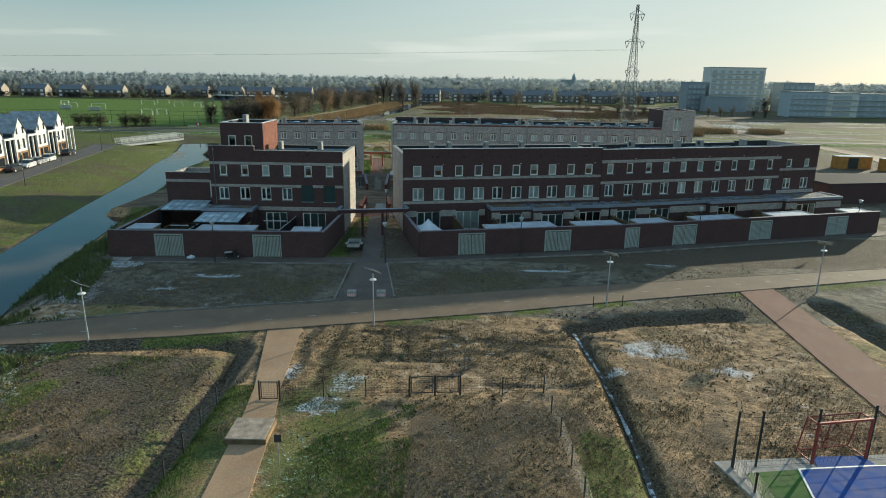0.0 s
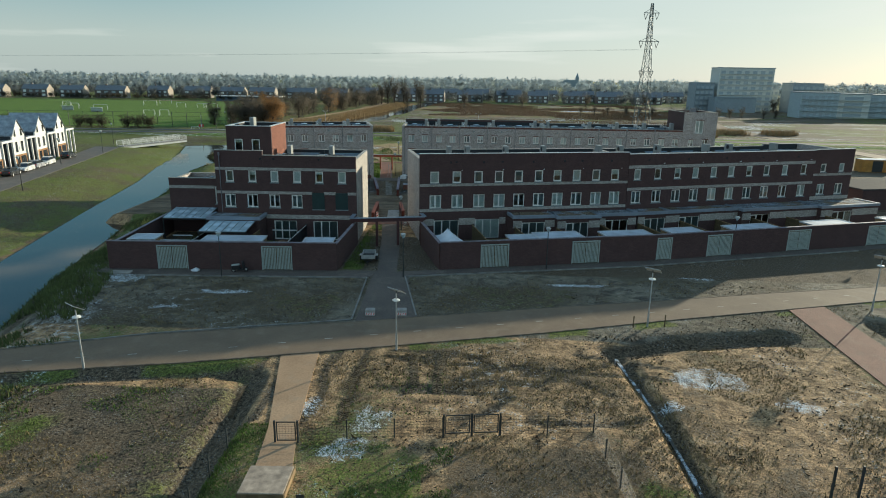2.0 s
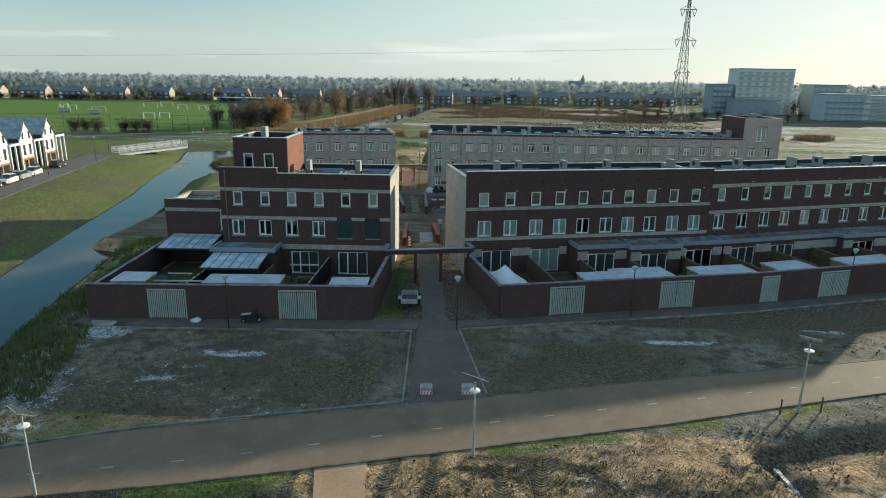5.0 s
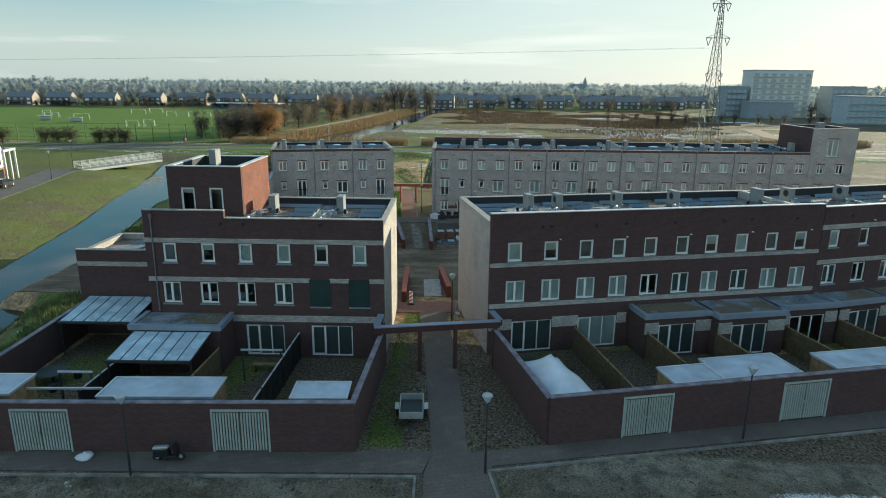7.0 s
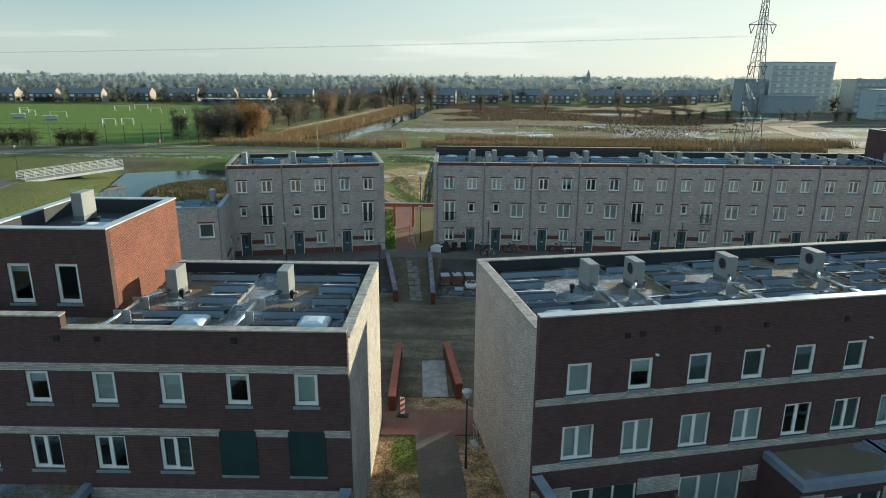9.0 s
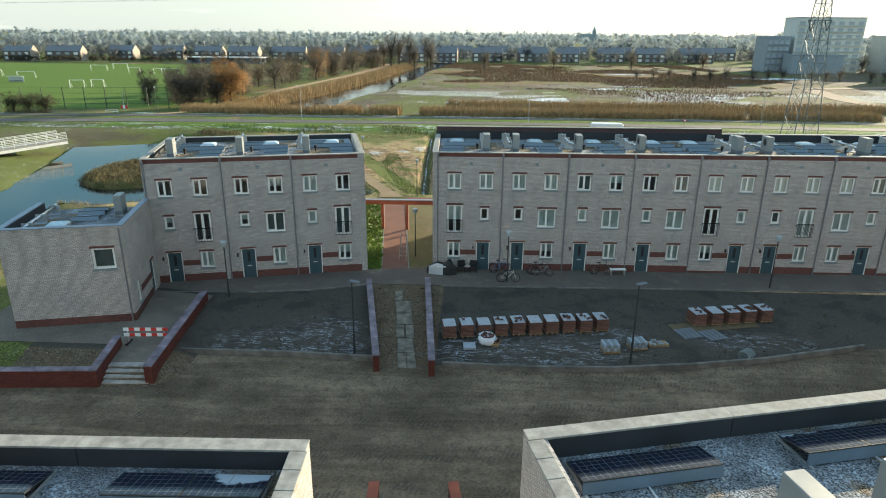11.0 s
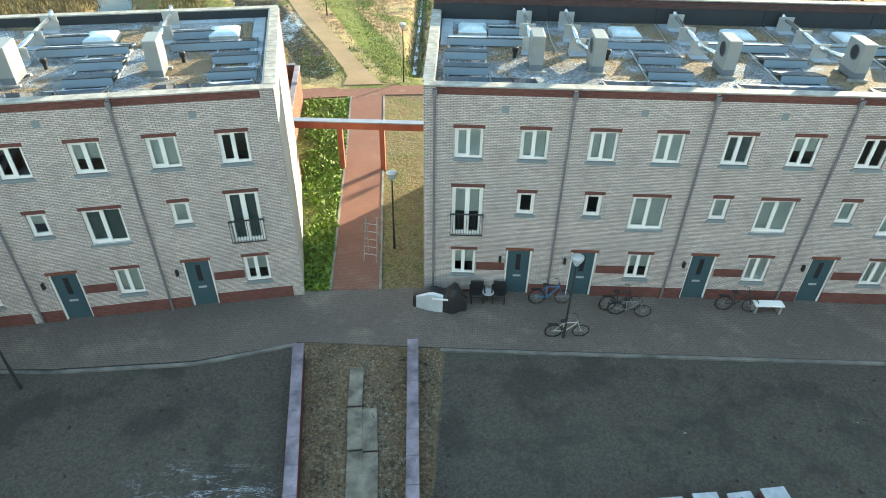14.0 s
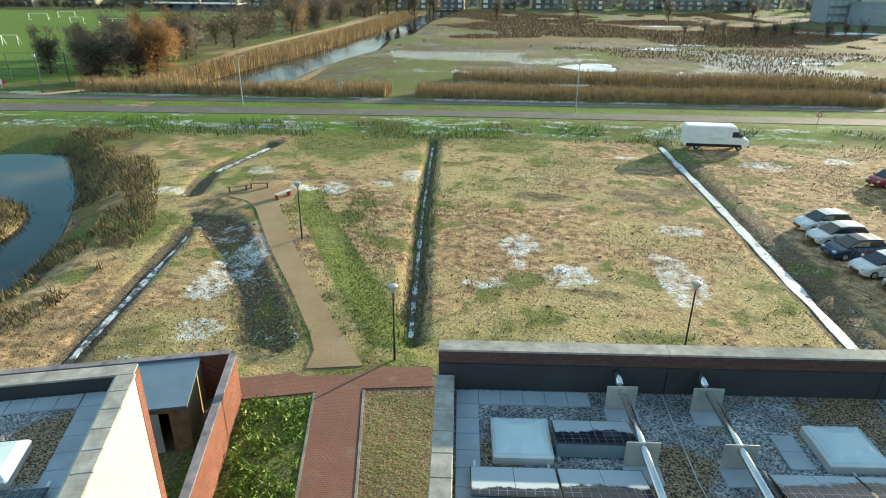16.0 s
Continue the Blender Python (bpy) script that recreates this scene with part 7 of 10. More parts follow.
def heat_pump(m, side):
    h = thing("heat_pump", "tall pale grey heat pump unit on the gravel roof", "heat pump", m, "roof heat pumps")
    for y in (-0.6, 0.45):
        part("foot", MB().box(-0.35, 0.35, y, y + 0.15, 0, 0.08), M_CONCRETE, h)
    part("base", MB().box(-0.23, 0.23, -0.52, 0.52, 0.08, 0.32), M_PUMPD, h, "dark grey base")
    part("casing", MB().soft(-0.24, 0.24, -0.54, 0.54, 0.32, 1.36, 0.02), M_PUMP, h)
    part("fan_ring", MB().torus((side * 0.245, -0.1, 0.95), (1, 0, 0), 0.27, 0.025, 20, 6), M_PUMPD, h)
    part("fan_grille", MB().tube((side * 0.2401, -0.1, 0.95), (side * 0.252, -0.1, 0.95), 0.26, n=20), M_BLACK, h, "round black fan grille")
    return h


def skylight(m):
    s = thing("roof_light", "opal domed roof light with a white rim", "skylight", m, "roof lights")
    part("rim", MB().soft(-0.6, 0.6, -0.6, 0.6, 0, 0.2, 0.03), M_METALCAP, s, "white rim")
    dome = MB()
    prof = [(0.56, 0.2), (0.53, 0.235), (0.42, 0.29), (0.2, 0.33)]
    for r, z in prof:
        dome.v += [(x, y, z) for x, y in ((-r, -r), (r, -r), (r, r), (-r, r))]
    for k in range(3):
        dome.f += [(4 * k + i, 4 * k + (i + 1) % 4, 4 * k + 4 + (i + 1) % 4, 4 * k + 4 + i) for i in range(4)]
    dome.f.append((12, 13, 14, 15))
    part("dome", dome, M_DOME, s, "opal plastic dome")
    return s


def duct(m, pts):
    d = thing("duct", "bright insulated metal duct on plate supports", "duct", m, "roof ducts")
    part("pipe", MB().path(pts, 0.085, 10), M_STEEL, d, "bright metal pipe", smooth=True)
    (ax, ay, az), (bx, by, bz) = pts[1], pts[2]
    for t in (0.08, 0.5, 0.95):
        x, y, z = ax + (bx - ax) * t, ay + (by - ay) * t, az + (bz - az) * t
        part("support_plate", MB().wall(x - 0.33, x + 0.33, 0, z + 0.12, y - 0.01, y + 0.01, []), M_GALV, d, "galvanised support plate")
        part("support_slab", MB().box(x - 0.35, x + 0.35, y - 0.5, y - 0.02, 0, 0.03), M_SLAB, d, "grey ballast slab")
    return d


def roof_kit(row, u, w, D, z, garden_front, mirror, few=False):
    """The equipment of one roof; garden_front: the skylight side is at the facade."""
    def at(x, v):
        return row @ pose(u + (w - x if mirror else x), D - v if garden_front else v, z)

    def rowat(x0, n, v, cells):
        xx = w - x0 - 1.65 * n if mirror else x0
        vv = D - v - 0.97 if garden_front else v
        solar_unit(row @ pose(u + xx, vv, z), n, cells)

    rails = thing("roof_rail", "pale aluminium rails tying the solar rows together", "rail", row @ pose(u, 0, z), "roof rails")
    for xr in (0.42, 1.86):
        xx = w - xr if mirror else xr
        part("rail", MB().box(xx - 0.025, xx + 0.025, 0.7, 6.4, 0.012, 0.05) if not garden_front else MB().box(xx - 0.025, xx + 0.025, D - 6.6, D - 0.7, 0.012, 0.05), M_METALCAP, rails)
    if garden_front:
        rowat(0.35, 2, 0.65, M_CELLSB)
        rowat(0.32, 1, 2.25, M_CELLSB)
        rowat(0.32, 1, 3.75, M_CELLSB)
        rowat(0.32, 2, 5.35, M_CELLSB)
        rowat(2.05, 1, 6.80, M_CELLSB)
        skylight(at(1.4, 7.05))
        heat_pump(at(3.9 if not mirror else 3.3, 3.7), 1 if not mirror else -1)
        x, px, pv = (w - 4.07, w - 3.4, 4.2) if mirror else (3.75, 3.85, 4.2)
    else:
        top = M_CELLS if D < 9.5 else M_CELLSB
        rowat(0.3, 2, 0.55, M_CELLSB)
        rowat(0.25, 1, 1.95, M_CELLSB)
        rowat(0.25, 1, 3.55, M_CELLSB)
        rowat(0.32, 2, 5.18, top)
        if not mirror or D > 9.5:
            rowat(2.05, 1, 6.62, top)
        skylight(at(1.38 if not mirror else 1.72, 6.95))
        heat_pump(at(3.68, 2.9), 1 if not mirror else -1)
        x, px, pv = (w - 4.07, w - 3.6, 3.45) if mirror else (3.66, 3.55, 3.45)
    pts = [(px, pv, 0.45), (x, pv + 1.0, 0.45), (x, D - 0.75, 0.5), (x, D - 0.37, 0.62)]
    if garden_front:
        pts = [(a, D - b, c) for a, b, c in pts]
    duct(row @ pose(u, 0, z), pts)
    v = thing("roof_vent", "black plastic roof vent pipe", "vent", at(3.0, 4.0), "roof vents")
    part("pipe", MB().lathe([(0.07, 0), (0.07, 0.22)], 10), M_BLACK, v)
    part("cap", MB().lathe([(0.11, 0.221), (0.12, 0.38), (0.09, 0.42)], 10), M_BLACK, v)


for i in range(5):
    roof_kit(ROW_R, 0.45 + WR * i, WR, 9.4, 8.55, True, i in (1, 2, 3))
for i in range(5):
    roof_kit(ROW_R2, WR2 * i, WR2, 9.4, 8.5, True, i in (0, 1, 3))
for i in (1, 2):
    roof_kit(ROW_L, 0.33 + WL * i, WL, 9.6, 8.5, True, True)
for i in range(10):
    roof_kit(ROW_BR, 0.37 + WB * i, WB, 9.1, 9.1, False, KINDS_BR[i] in ("sL", "sF"))
for i in range(3):
    roof_kit(ROW_BL, -0.05 + WB * i, WB, 9.6, 9.05, False, True)
heat_pump(ROW_L @ pose(0.35 + 1.75, 3.2 + 4.3, 11.5), -1)
skylight(ROW_L @ pose(0.35 + 3.2, 3.2 + 2.4, 11.5))
for y in (0.7, 3.4):
    solar_unit(ROW_L @ pose(0.35 + (0.6 if y < 1 else 2.9), 3.2 + y, 11.5), 2 if y < 1 else 1, M_CELLSB)
skylight(WG @ pose(2.6, 2.0, 6.2))
heat_pump(WG @ pose(5.6, 4.6, 6.2), -1)
for y, n in ((0.5, 3), (3.1, 1), (4.4, 1), (5.3, 1)):
    solar_unit(WG @ pose(1.3 if n == 3 else 3.0, y, 6.2), n, M_CELLSB)
duct(WG @ pose(0, 0, 6.2), [(1.2, 0.8, 0.3), (1.2, 1.0, 0.4), (1.3, 5.6, 0.45), (1.3, 5.7, 0.6)])
duct(ROW_L @ pose(-6.75, 3.6, 5.5), [(3.5, 0.7, 0.3), (3.5, 0.9, 0.4), (4.6, 5.0, 0.45), (4.6, 5.1, 0.6)])
# roof walk slabs and a thin earth wire
places = [(ROW_BR, 0.42 + 0.5 * k, 8.2, 9.101) for k in range(6)] + [(ROW_BR, 0.42, 8.2 - 0.5 * k, 9.101) for k in range(1, 7)] + [(ROW_BR, 6.95, 6.9, 9.101), (ROW_BR, 6.95, 6.4, 9.101)]
places += [(ROW_BR, 5.3 + WB * i + 0.52 * k, 8.2, 9.101) for i in range(1, 5) for k in range(2)]
places += [(ROW_BL, 13.72, 8.7 - 0.5 * k, 9.051) for k in range(12)] + [(ROW_BL, 13.2 - 0.5 * k, 8.7, 9.051) for k in range(8)]
for row, a, b, z in places:
    s = thing("roof_slab", "grey ballast slab lying on the gravel roof", "slab", row @ pose(a, b, z), "roof slabs")
    part("tile", MB().soft(0, 0.49, 0, 0.49, 0, 0.04, 0.01), M_SLAB, s)
for u in (5.0, 9.85, 14.6):
    ew = thing("earth_wire", "thin grey earth wire across the gravel roof", "wire", ROW_BR @ pose(u, 0, 9.1), "earth wires")
    part("wire", MB().path([(0.1, 8.7, 0.03), (0.05, 7.4, 0.04), (0.02, 6.0, 0.03), (0.12, 4.5, 0.04)], 0.014, 5), M_GALV, ew)


# ---- court ----
M_DIRTYPLATE = plain("dirty_concrete_plate", (0.20, 0.175, 0.14), 0.9, vary=0.3, scale=2, which="World")
M_PURPLE = plain("frosted_maroon_coping", (0.22, 0.185, 0.22), 0.7, vary=0.3, scale=1.5)
M_WALLRED = brick("court_wall_brick", (0.17, 0.045, 0.032), (0.12, 0.035, 0.028), (0.06, 0.025, 0.02))
# red with sunlight put in, for copings and beams that stand in the sun
M_WALLTOP = plain("sunlit_orange_red", (0.30, 0.085, 0.05), 0.7, vary=0.15)


def ramp_wall(a, b, w, z0, z1, cap, label):
    L = math.hypot(b[0] - a[0], b[1] - a[1])
    r = thing("ramp_wall", label, "wall", pose(a[0], a[1], 0, 0, 0, math.degrees(math.atan2(b[1] - a[1], b[0] - a[0]))), "ramp walls")
    part("brickwork", MB().box(0, L, 0, w, z0, z1 - 0.07), M_WALLRED, r)
    n = max(2, round(L / 1.0))
    for i in range(n):
        part("coping_stone", MB().soft(L * i / n - (0.02 if i == 0 else -0.004), L * (i + 1) / n + (0.02 if i == n - 1 else -0.004), -0.03, w + 0.03, z1 - 0.07, z1, 0.012), cap, r)


ramp_wall((-16.42, 99.55), (-18.62, 110.7), 0.34, -0.2, 1.1, M_PURPLE, "maroon brick ramp wall with frosted coping")
ramp_wall((-13.35, 99.2), (-14.45, 111.2), 0.34, -0.2, 1.1, M_PURPLE, "maroon brick ramp wall with frosted coping")
ramp_wall((-28.15, 97.5), (-29.3, 107.6), 0.42, -0.2, 1.15, M_PURPLE, "maroon brick wall beside the steps")
ramp_wall((-14.5, 82.2), (-14.95, 89.4), 0.36, -0.2, 1.05, M_WALLTOP, "red brick low wall at the alley head")
ramp_wall((-10.85, 83.9), (-11.85, 89.6), 0.36, -0.2, 1.05, M_WALLTOP, "red brick low wall at the alley head")
ramp_wall((-30.85, 97.0), (-31.65, 100.9), 0.36, -0.2, 1.1, M_PURPLE, "maroon brick wall beside the steps")
ramp_wall((-41.0, 96.25), (-31.25, 96.98), 0.36, -0.2, 1.1, M_PURPLE, "maroon brick wall along the court")
st = thing("steps", "pale concrete steps up from the court", "steps", pose(-30.75, 97.3, 0, 0, 0, 4))
for i in range(4):
    part("step", MB().soft(-0.15 - 0.07 * i, 2.35 - 0.05 * i, 0.41 * i, 0.41 * i + 0.43, -0.1, 0.15 + 0.105 * i, 0.015), M_CONCRETE, st)
rp = random.Random(3)
for i in range(6):
    t = (i + 0.5) / 6
    for k in (0, 1):
        if k and i > 4:
            continue
        pl = thing("concrete_plate", "dirty grey concrete plate laid on the ramp", "plate", pose(-14.85 - 1.45 * t + (0.52 * k - 0.3) + rp.uniform(-0.05, 0.05), 99.9 + 10.3 * t, 0.05 + 0.385 * t, 2.0, 0, 8 + rp.uniform(-1.5, 1.5)), "ramp plates")
        part("plate", MB().soft(-0.27, 0.23, -0.83, 0.83, 0, 0.05, 0.01), M_DIRTYPLATE, pl)
pl = thing("concrete_plate", "dusty concrete plate on the sand at the alley head", "plate", pose(-12.6, 86.4, 0.02, 0, 0, 5))
part("plate", MB().soft(-0.75, 0.75, -2.4, 2.4, 0, 0.06, 0.02), M_CONCRETE, pl)


def bricks_on(th, m, n, r, sx, sy, mat):
    for i in range(n):
        part("brick", MB().box(-0.1, 0.1, -0.05, 0.05, 0, 0.06, m @ pose(r.uniform(-sx, sx), r.uniform(-sy, sy), 0.065 * (i % 3 == 0), 0, 0, r.uniform(0, 180))), mat, th)


M_PAVER = brick("stacked_red_pavers", (0.25, 0.12, 0.085), (0.17, 0.085, 0.065), (0.07, 0.05, 0.045), 0.21, 0.085, 0.012)
M_FROST = plain("frosted_white_top", (0.36, 0.39, 0.43), 0.7, vary=0.12, scale=4, which="World")


def pallet(x, y, rot, loose, seed, z=0.33, h=0.85):
    p = thing("paver_stack", "pallet of red pavers with a frosted white top", "pallet", pose(x, y, z, 0, 0, rot), "paver stacks")
    for k in (-0.3, 0, 0.3):
        part("bearer", MB().box(k - 0.05, k + 0.05, -0.52, 0.52, 0, 0.1), M_WOOD, p)
    part("deck", MB().box(-0.42, 0.42, -0.56, 0.56, 0.1, 0.13), M_WOOD, p, "tan pallet deck")
    for i in range(9):
        z0 = 0.13 + (h - 0.13) * i / 9
        j = 0.012 * (i % 2)
        part("course", MB().box(-0.38 + j, 0.38 + j, -0.52, 0.52, z0, z0 + (h - 0.13) / 9 - 0.006), M_PAVER, p, "course of red pavers")
    part("top_sheet", MB().soft(-0.375, 0.375, -0.515, 0.515, h, h + 0.035, 0.015), M_FROST, p, "frosted white top")
    if loose:
        bricks_on(p, pose(0, -0.1, h + 0.035), loose, random.Random(seed), 0.25, 0.32, M_PAVER)
    return p


for i in range(10):
    t = i / 9
    pallet(-12.75 + 9.35 * t, 103.65 + 1.55 * t + 0.05 * math.sin(i * 2.1), 9 + 2 * math.sin(i * 1.7), (0, 1, 0, 4, 8, 0, 0, 8, 5, 5)[i], i)
for i in range(5):
    pallet(2.9 + 1.12 * i, 106.35 + 0.22 * i, 12, (4, 0, 3, 9, 5)[i], 30 + i)
mat1 = thing("ground_sheet", "tan plywood sheets under the pallets", "sheet", pose(2.0, 105.6, 0.34, 0, 0, 14))
part("sheet", MB().box(-0.9, 4.8, -0.7, 0.6, 0, 0.02), M_FENCE, mat1)
mh = thing("manhole_slab", "square concrete slab with a round cover", "manhole cover", pose(-11.5, 102.2, 0.34, 0, 0, 4))
part("slab", MB().soft(-0.36, 0.36, -0.36, 0.36, 0, 0.14, 0.02), M_FROST, mh, "pale concrete slab")
part("cover", MB().lathe([(0.29, 0.141), (0.29, 0.16), (0.24, 0.165)], 20), M_SLAB, mh, "round grey cover")
bb = thing("rubble_bag", "torn white big bag heaped with bricks", "bag", pose(-10.45, 102.85, 0.33, 0, 0, -12))
part("pallet", MB().box(-0.1, 0.75, -0.4, 0.45, 0, 0.12), M_WOOD, bb)
sk = MB().lathe([(0.42, 0), (0.55, 0.15), (0.56, 0.4), (0.46, 0.5), (0.40, 0.38), (0.3, 0.34)], 14)
sk.v = [(x * (1 + 0.35 * noise.noise(Vector((x * 4, y * 4, z * 4)))), y * (1 + 0.35 * noise.noise(Vector((y * 4, z * 4, x * 4)))), z) for x, y, z in sk.v]
part("sack", sk, M_TENT, bb, "torn white woven sack", smooth=True)
bricks_on(bb, pose(0, 0, 0.4), 22, random.Random(5), 0.32, 0.32, M_PAVER)
bricks_on(bb, pose(0.55, 0.1, 0.13), 10, random.Random(6), 0.2, 0.3, M_PAVER)


def slab_stack(x, y, rot, n=5):
    s = thing("kerb_stack", "stack of grey kerb stones on a pallet", "pallet", pose(x, y, 0.33, 0, 0, rot), "kerb stacks")
    part("pallet", MB().box(-0.5, 0.5, -0.42, 0.42, 0, 0.12), M_WOOD, s)
    for i in range(n):
        for k in (0, 1):
            part("kerb_stone", MB().soft(-0.48 + 0.19 * i, -0.31 + 0.19 * i, -0.4, 0.4, 0.12 + 0.2 * k, 0.315 + 0.2 * k, 0.02), M_SLAB if (i + k) % 2 else M_SILL, s)


slab_stack(-3.3, 102.35, 6)
slab_stack(-1.65, 102.8, 12)
pk = thing("plank_stack", "short stack of pale planks with rubble", "planks", pose(-0.35, 103.2, 0.33, 0, 0, 10))
part("plank", MB().box(-0.6, 0.6, -0.3, 0.3, 0, 0.12), M_WOOD, pk)
bricks_on(pk, pose(0, 0, 0.12), 12, random.Random(8), 0.5, 0.22, M_SLAB)
for x, y, r in ((1.9, 104.75, 16), (3.35, 104.6, 20)):
    g = thing("road_plates", "dark green steel trench plates lying flat", "plate", pose(x, y, 0.33, 0, 0, r), "trench plates")
    for i in range(4):
        part("plate", MB().box(-0.6 + 0.32 * i, -0.32 + 0.32 * i, -0.65, 0.65, 0, 0.08), M_PUMPD, g)
cv = thing("drain_hoops", "ribbed grey drain half pipe in the mud", "pipe", pose(4.2, 102.0, 0.32, 0, 0, 40))
for i in range(5):
    part("rib", MB().torus((0.16 * i, 0, 0.02), (1, 0, 0), 0.32, 0.045, 18, 6), M_SILL, cv)
for q in ((-18.15, 101.45, 4.3, -25), (-2.35, 101.3, 4.6, 30)):
    l = thing("court_lamp", "tall dark lamp post with a flat head", "street lamp", pose(q[0], q[1], 0.3), "court lamps")
    part("post", MB().tube((0, 0, -0.2), (0, 0, 1.1), 0.07, n=10).tube((0, 0, 1.1), (0, 0, q[2]), 0.05, 0.04, 10), M_DARKSTEEL, l)
    part("lamp_head", MB().soft(-0.12, 0.5, -0.13, 0.13, q[2], q[2] + 0.07, 0.02, pose(0, 0, 0, 0, 0, q[3])), M_PUMPD, l, "flat grey lamp head")
br = thing("site_barrier", "red and white striped plank barrier on feet", "barrier", pose(-31.6, 101.2, 0.46, 0, 0, 4))
for x in (0.2, 2.3):
    part("foot", MB().box(x - 0.06, x + 0.06, -0.35, 0.35, 0, 0.1), M_BLACK, br)
    part("upright", MB().box(x - 0.03, x + 0.03, -0.03, 0.03, 0.1, 1.0), M_GALV, br)
for z in (0.45, 0.8):
    for i in range(8):
        part("stripe", MB().box(0.32 * i, 0.32 * i + 0.319, -0.06, -0.03, z, z + 0.2), M_STRIPE_R if i % 2 else M_WHITE, br, "red stripe" if i % 2 else "white stripe")
sp = thing("warning_panel", "striped red and white warning panel on a foot", "sign", pose(-14.05, 81.7, 0.1, 0, 0, -6))
part("foot", MB().soft(-0.3, 0.3, -0.2, 0.2, 0, 0.12, 0.03), M_BLACK, sp)
part("panel", MB().box(-0.13, 0.13, -0.015, 0.015, 0.15, 1.15), M_WHITE, sp)
for i in range(3):
    z = 0.2 + 0.32 * i
    part("stripe", MB().add([(-0.129, -0.02, z), (0.129, -0.02, z + 0.18), (0.129, -0.02, z + 0.32), (-0.129, -0.02, z + 0.14), (-0.129, -0.016, z), (0.129, -0.016, z + 0.18), (0.129, -0.016, z + 0.32), (-0.129, -0.016, z + 0.14)],
                            [(0, 1, 2, 3), (7, 6, 5, 4), (0, 4, 5, 1), (1, 5, 6, 2), (2, 6, 7, 3), (3, 7, 4, 0)]), M_STRIPE_R, sp, "red slanted stripe")
rack = thing("leaning_rack", "pale metal folding frame beside the lamp post", "rack", pose(-10.2, 78.0, 0.1, 0, 0, 20))
part("frame", MB().path([(0, 0, 0), (0.15, 0, 1.5), (0.3, 0, 0)], 0.02).path([(0, 0.6, 0), (0.15, 0.6, 1.5), (0.3, 0.6, 0)], 0.02).tube((0.15, 0, 1.5), (0.15, 0.6, 1.5), 0.02).tube((0.02, 0, 0.4), (0.02, 0.6, 0.4), 0.015), M_GALV, rack)
part("tray", MB().box(0.0, 0.3, 0, 0.6, 0.6, 0.63), M_GALV, rack)
rack2 = thing("folding_ladder", "pale folding trestle standing on the path", "ladder", pose(-16.75, 116.6, 0.36, 0, 0, 80))
part("frame", MB().path([(0, 0, 0), (0.35, 0, 2.2), (0.7, 0, 0)], 0.022).path([(0, 0.6, 0), (0.35, 0.5, 2.2), (0.7, 0.6, 0)], 0.022), M_GALV, rack2)
for i in range(1, 6):
    part("rung", MB().tube((0.06 * i, 0, 0.37 * i), (0.06 * i, 0.58, 0.37 * i), 0.015), M_GALV, rack2)


# ---- street things ----
def bicycle(x, y, rot, lean, tint, label):
    b = thing("bicycle", label, "bicycle", pose(x, y, 0.41, 0, 0, rot) @ pose(0, 0, 0, lean, 0, 0), "parked bicycles")
    fr = plain("bike_paint", tint, 0.4, 0.2, vary=0.05, bump=0)
    for k, cx in enumerate((-0.53, 0.53)):
        w = part("wheel", MB().torus((cx, 0, 0.34), (0, 1, 0), 0.32, 0.022, 24, 5), M_BLACK, b, "black tyre")
        sp_ = MB()
        for i in range(10):
            a = math.pi * i / 10
            sp_.tube((cx - 0.31 * math.cos(a), 0, 0.34 - 0.31 * math.sin(a)), (cx + 0.31 * math.cos(a), 0, 0.34 + 0.31 * math.sin(a)), 0.003, n=3, caps=False)
        tagged(part("spoke_set", sp_, M_GALV, w), kind="stuff")
    part("frame", MB().path([(-0.53, 0, 0.34), (-0.1, 0, 0.32), (0.35, 0, 0.82), (-0.2, 0, 0.8), (-0.1, 0, 0.32)], 0.02).path([(-0.53, 0, 0.34), (-0.2, 0, 0.8)], 0.014).path([(0.53, 0, 0.34), (0.35, 0, 0.82), (0.32, 0, 0.98)], 0.018), fr, b)
    part("saddle", MB().soft(-0.34, -0.08, -0.07, 0.07, 0.9, 0.97, 0.03).tube((-0.2, 0, 0.8), (-0.22, 0, 0.9), 0.015), M_BLACK, b)
    part("handlebar", MB().path([(0.18, -0.28, 1.05), (0.34, -0.2, 1.06), (0.32, 0, 1.0), (0.34, 0.2, 1.06), (0.18, 0.28, 1.05)], 0.014), M_DARKSTEEL, b)
    part("carrier", MB().box(-0.8, -0.4, -0.06, 0.06, 0.7, 0.72), M_BLACK, b)
    part("mudguard", MB().torus((-0.53, 0, 0.34), (0, 1, 0), 0.365, 0.012, 20, 4), M_BLACK, b)


bicycle(-9.25, 114.35, 4, -8, (0.03, 0.16, 0.32), "bright blue bicycle leaning on the house wall")
bicycle(-6.4, 114.15, 6, -8, (0.02, 0.02, 0.025), "black city bicycle parked by the house")
bicycle(-6.1, 113.85, -4, 5, (0.25, 0.27, 0.28), "grey city bicycle parked by the house")
bicycle(-1.6, 114.45, -3, -6, (0.03, 0.03, 0.03), "black city bicycle beside a white bench")
bicycle(-8.75, 112.45, 5, 6, (0.6, 0.58, 0.52), "cream city bicycle standing in the street")
cover = thing("covered_motorcycle", "motorcycle under a black and silver cover", "motorcycle", pose(-13.75, 113.9, 0.40, 0, 0, -3))
cm = MB()
NS, NR = 16, 10
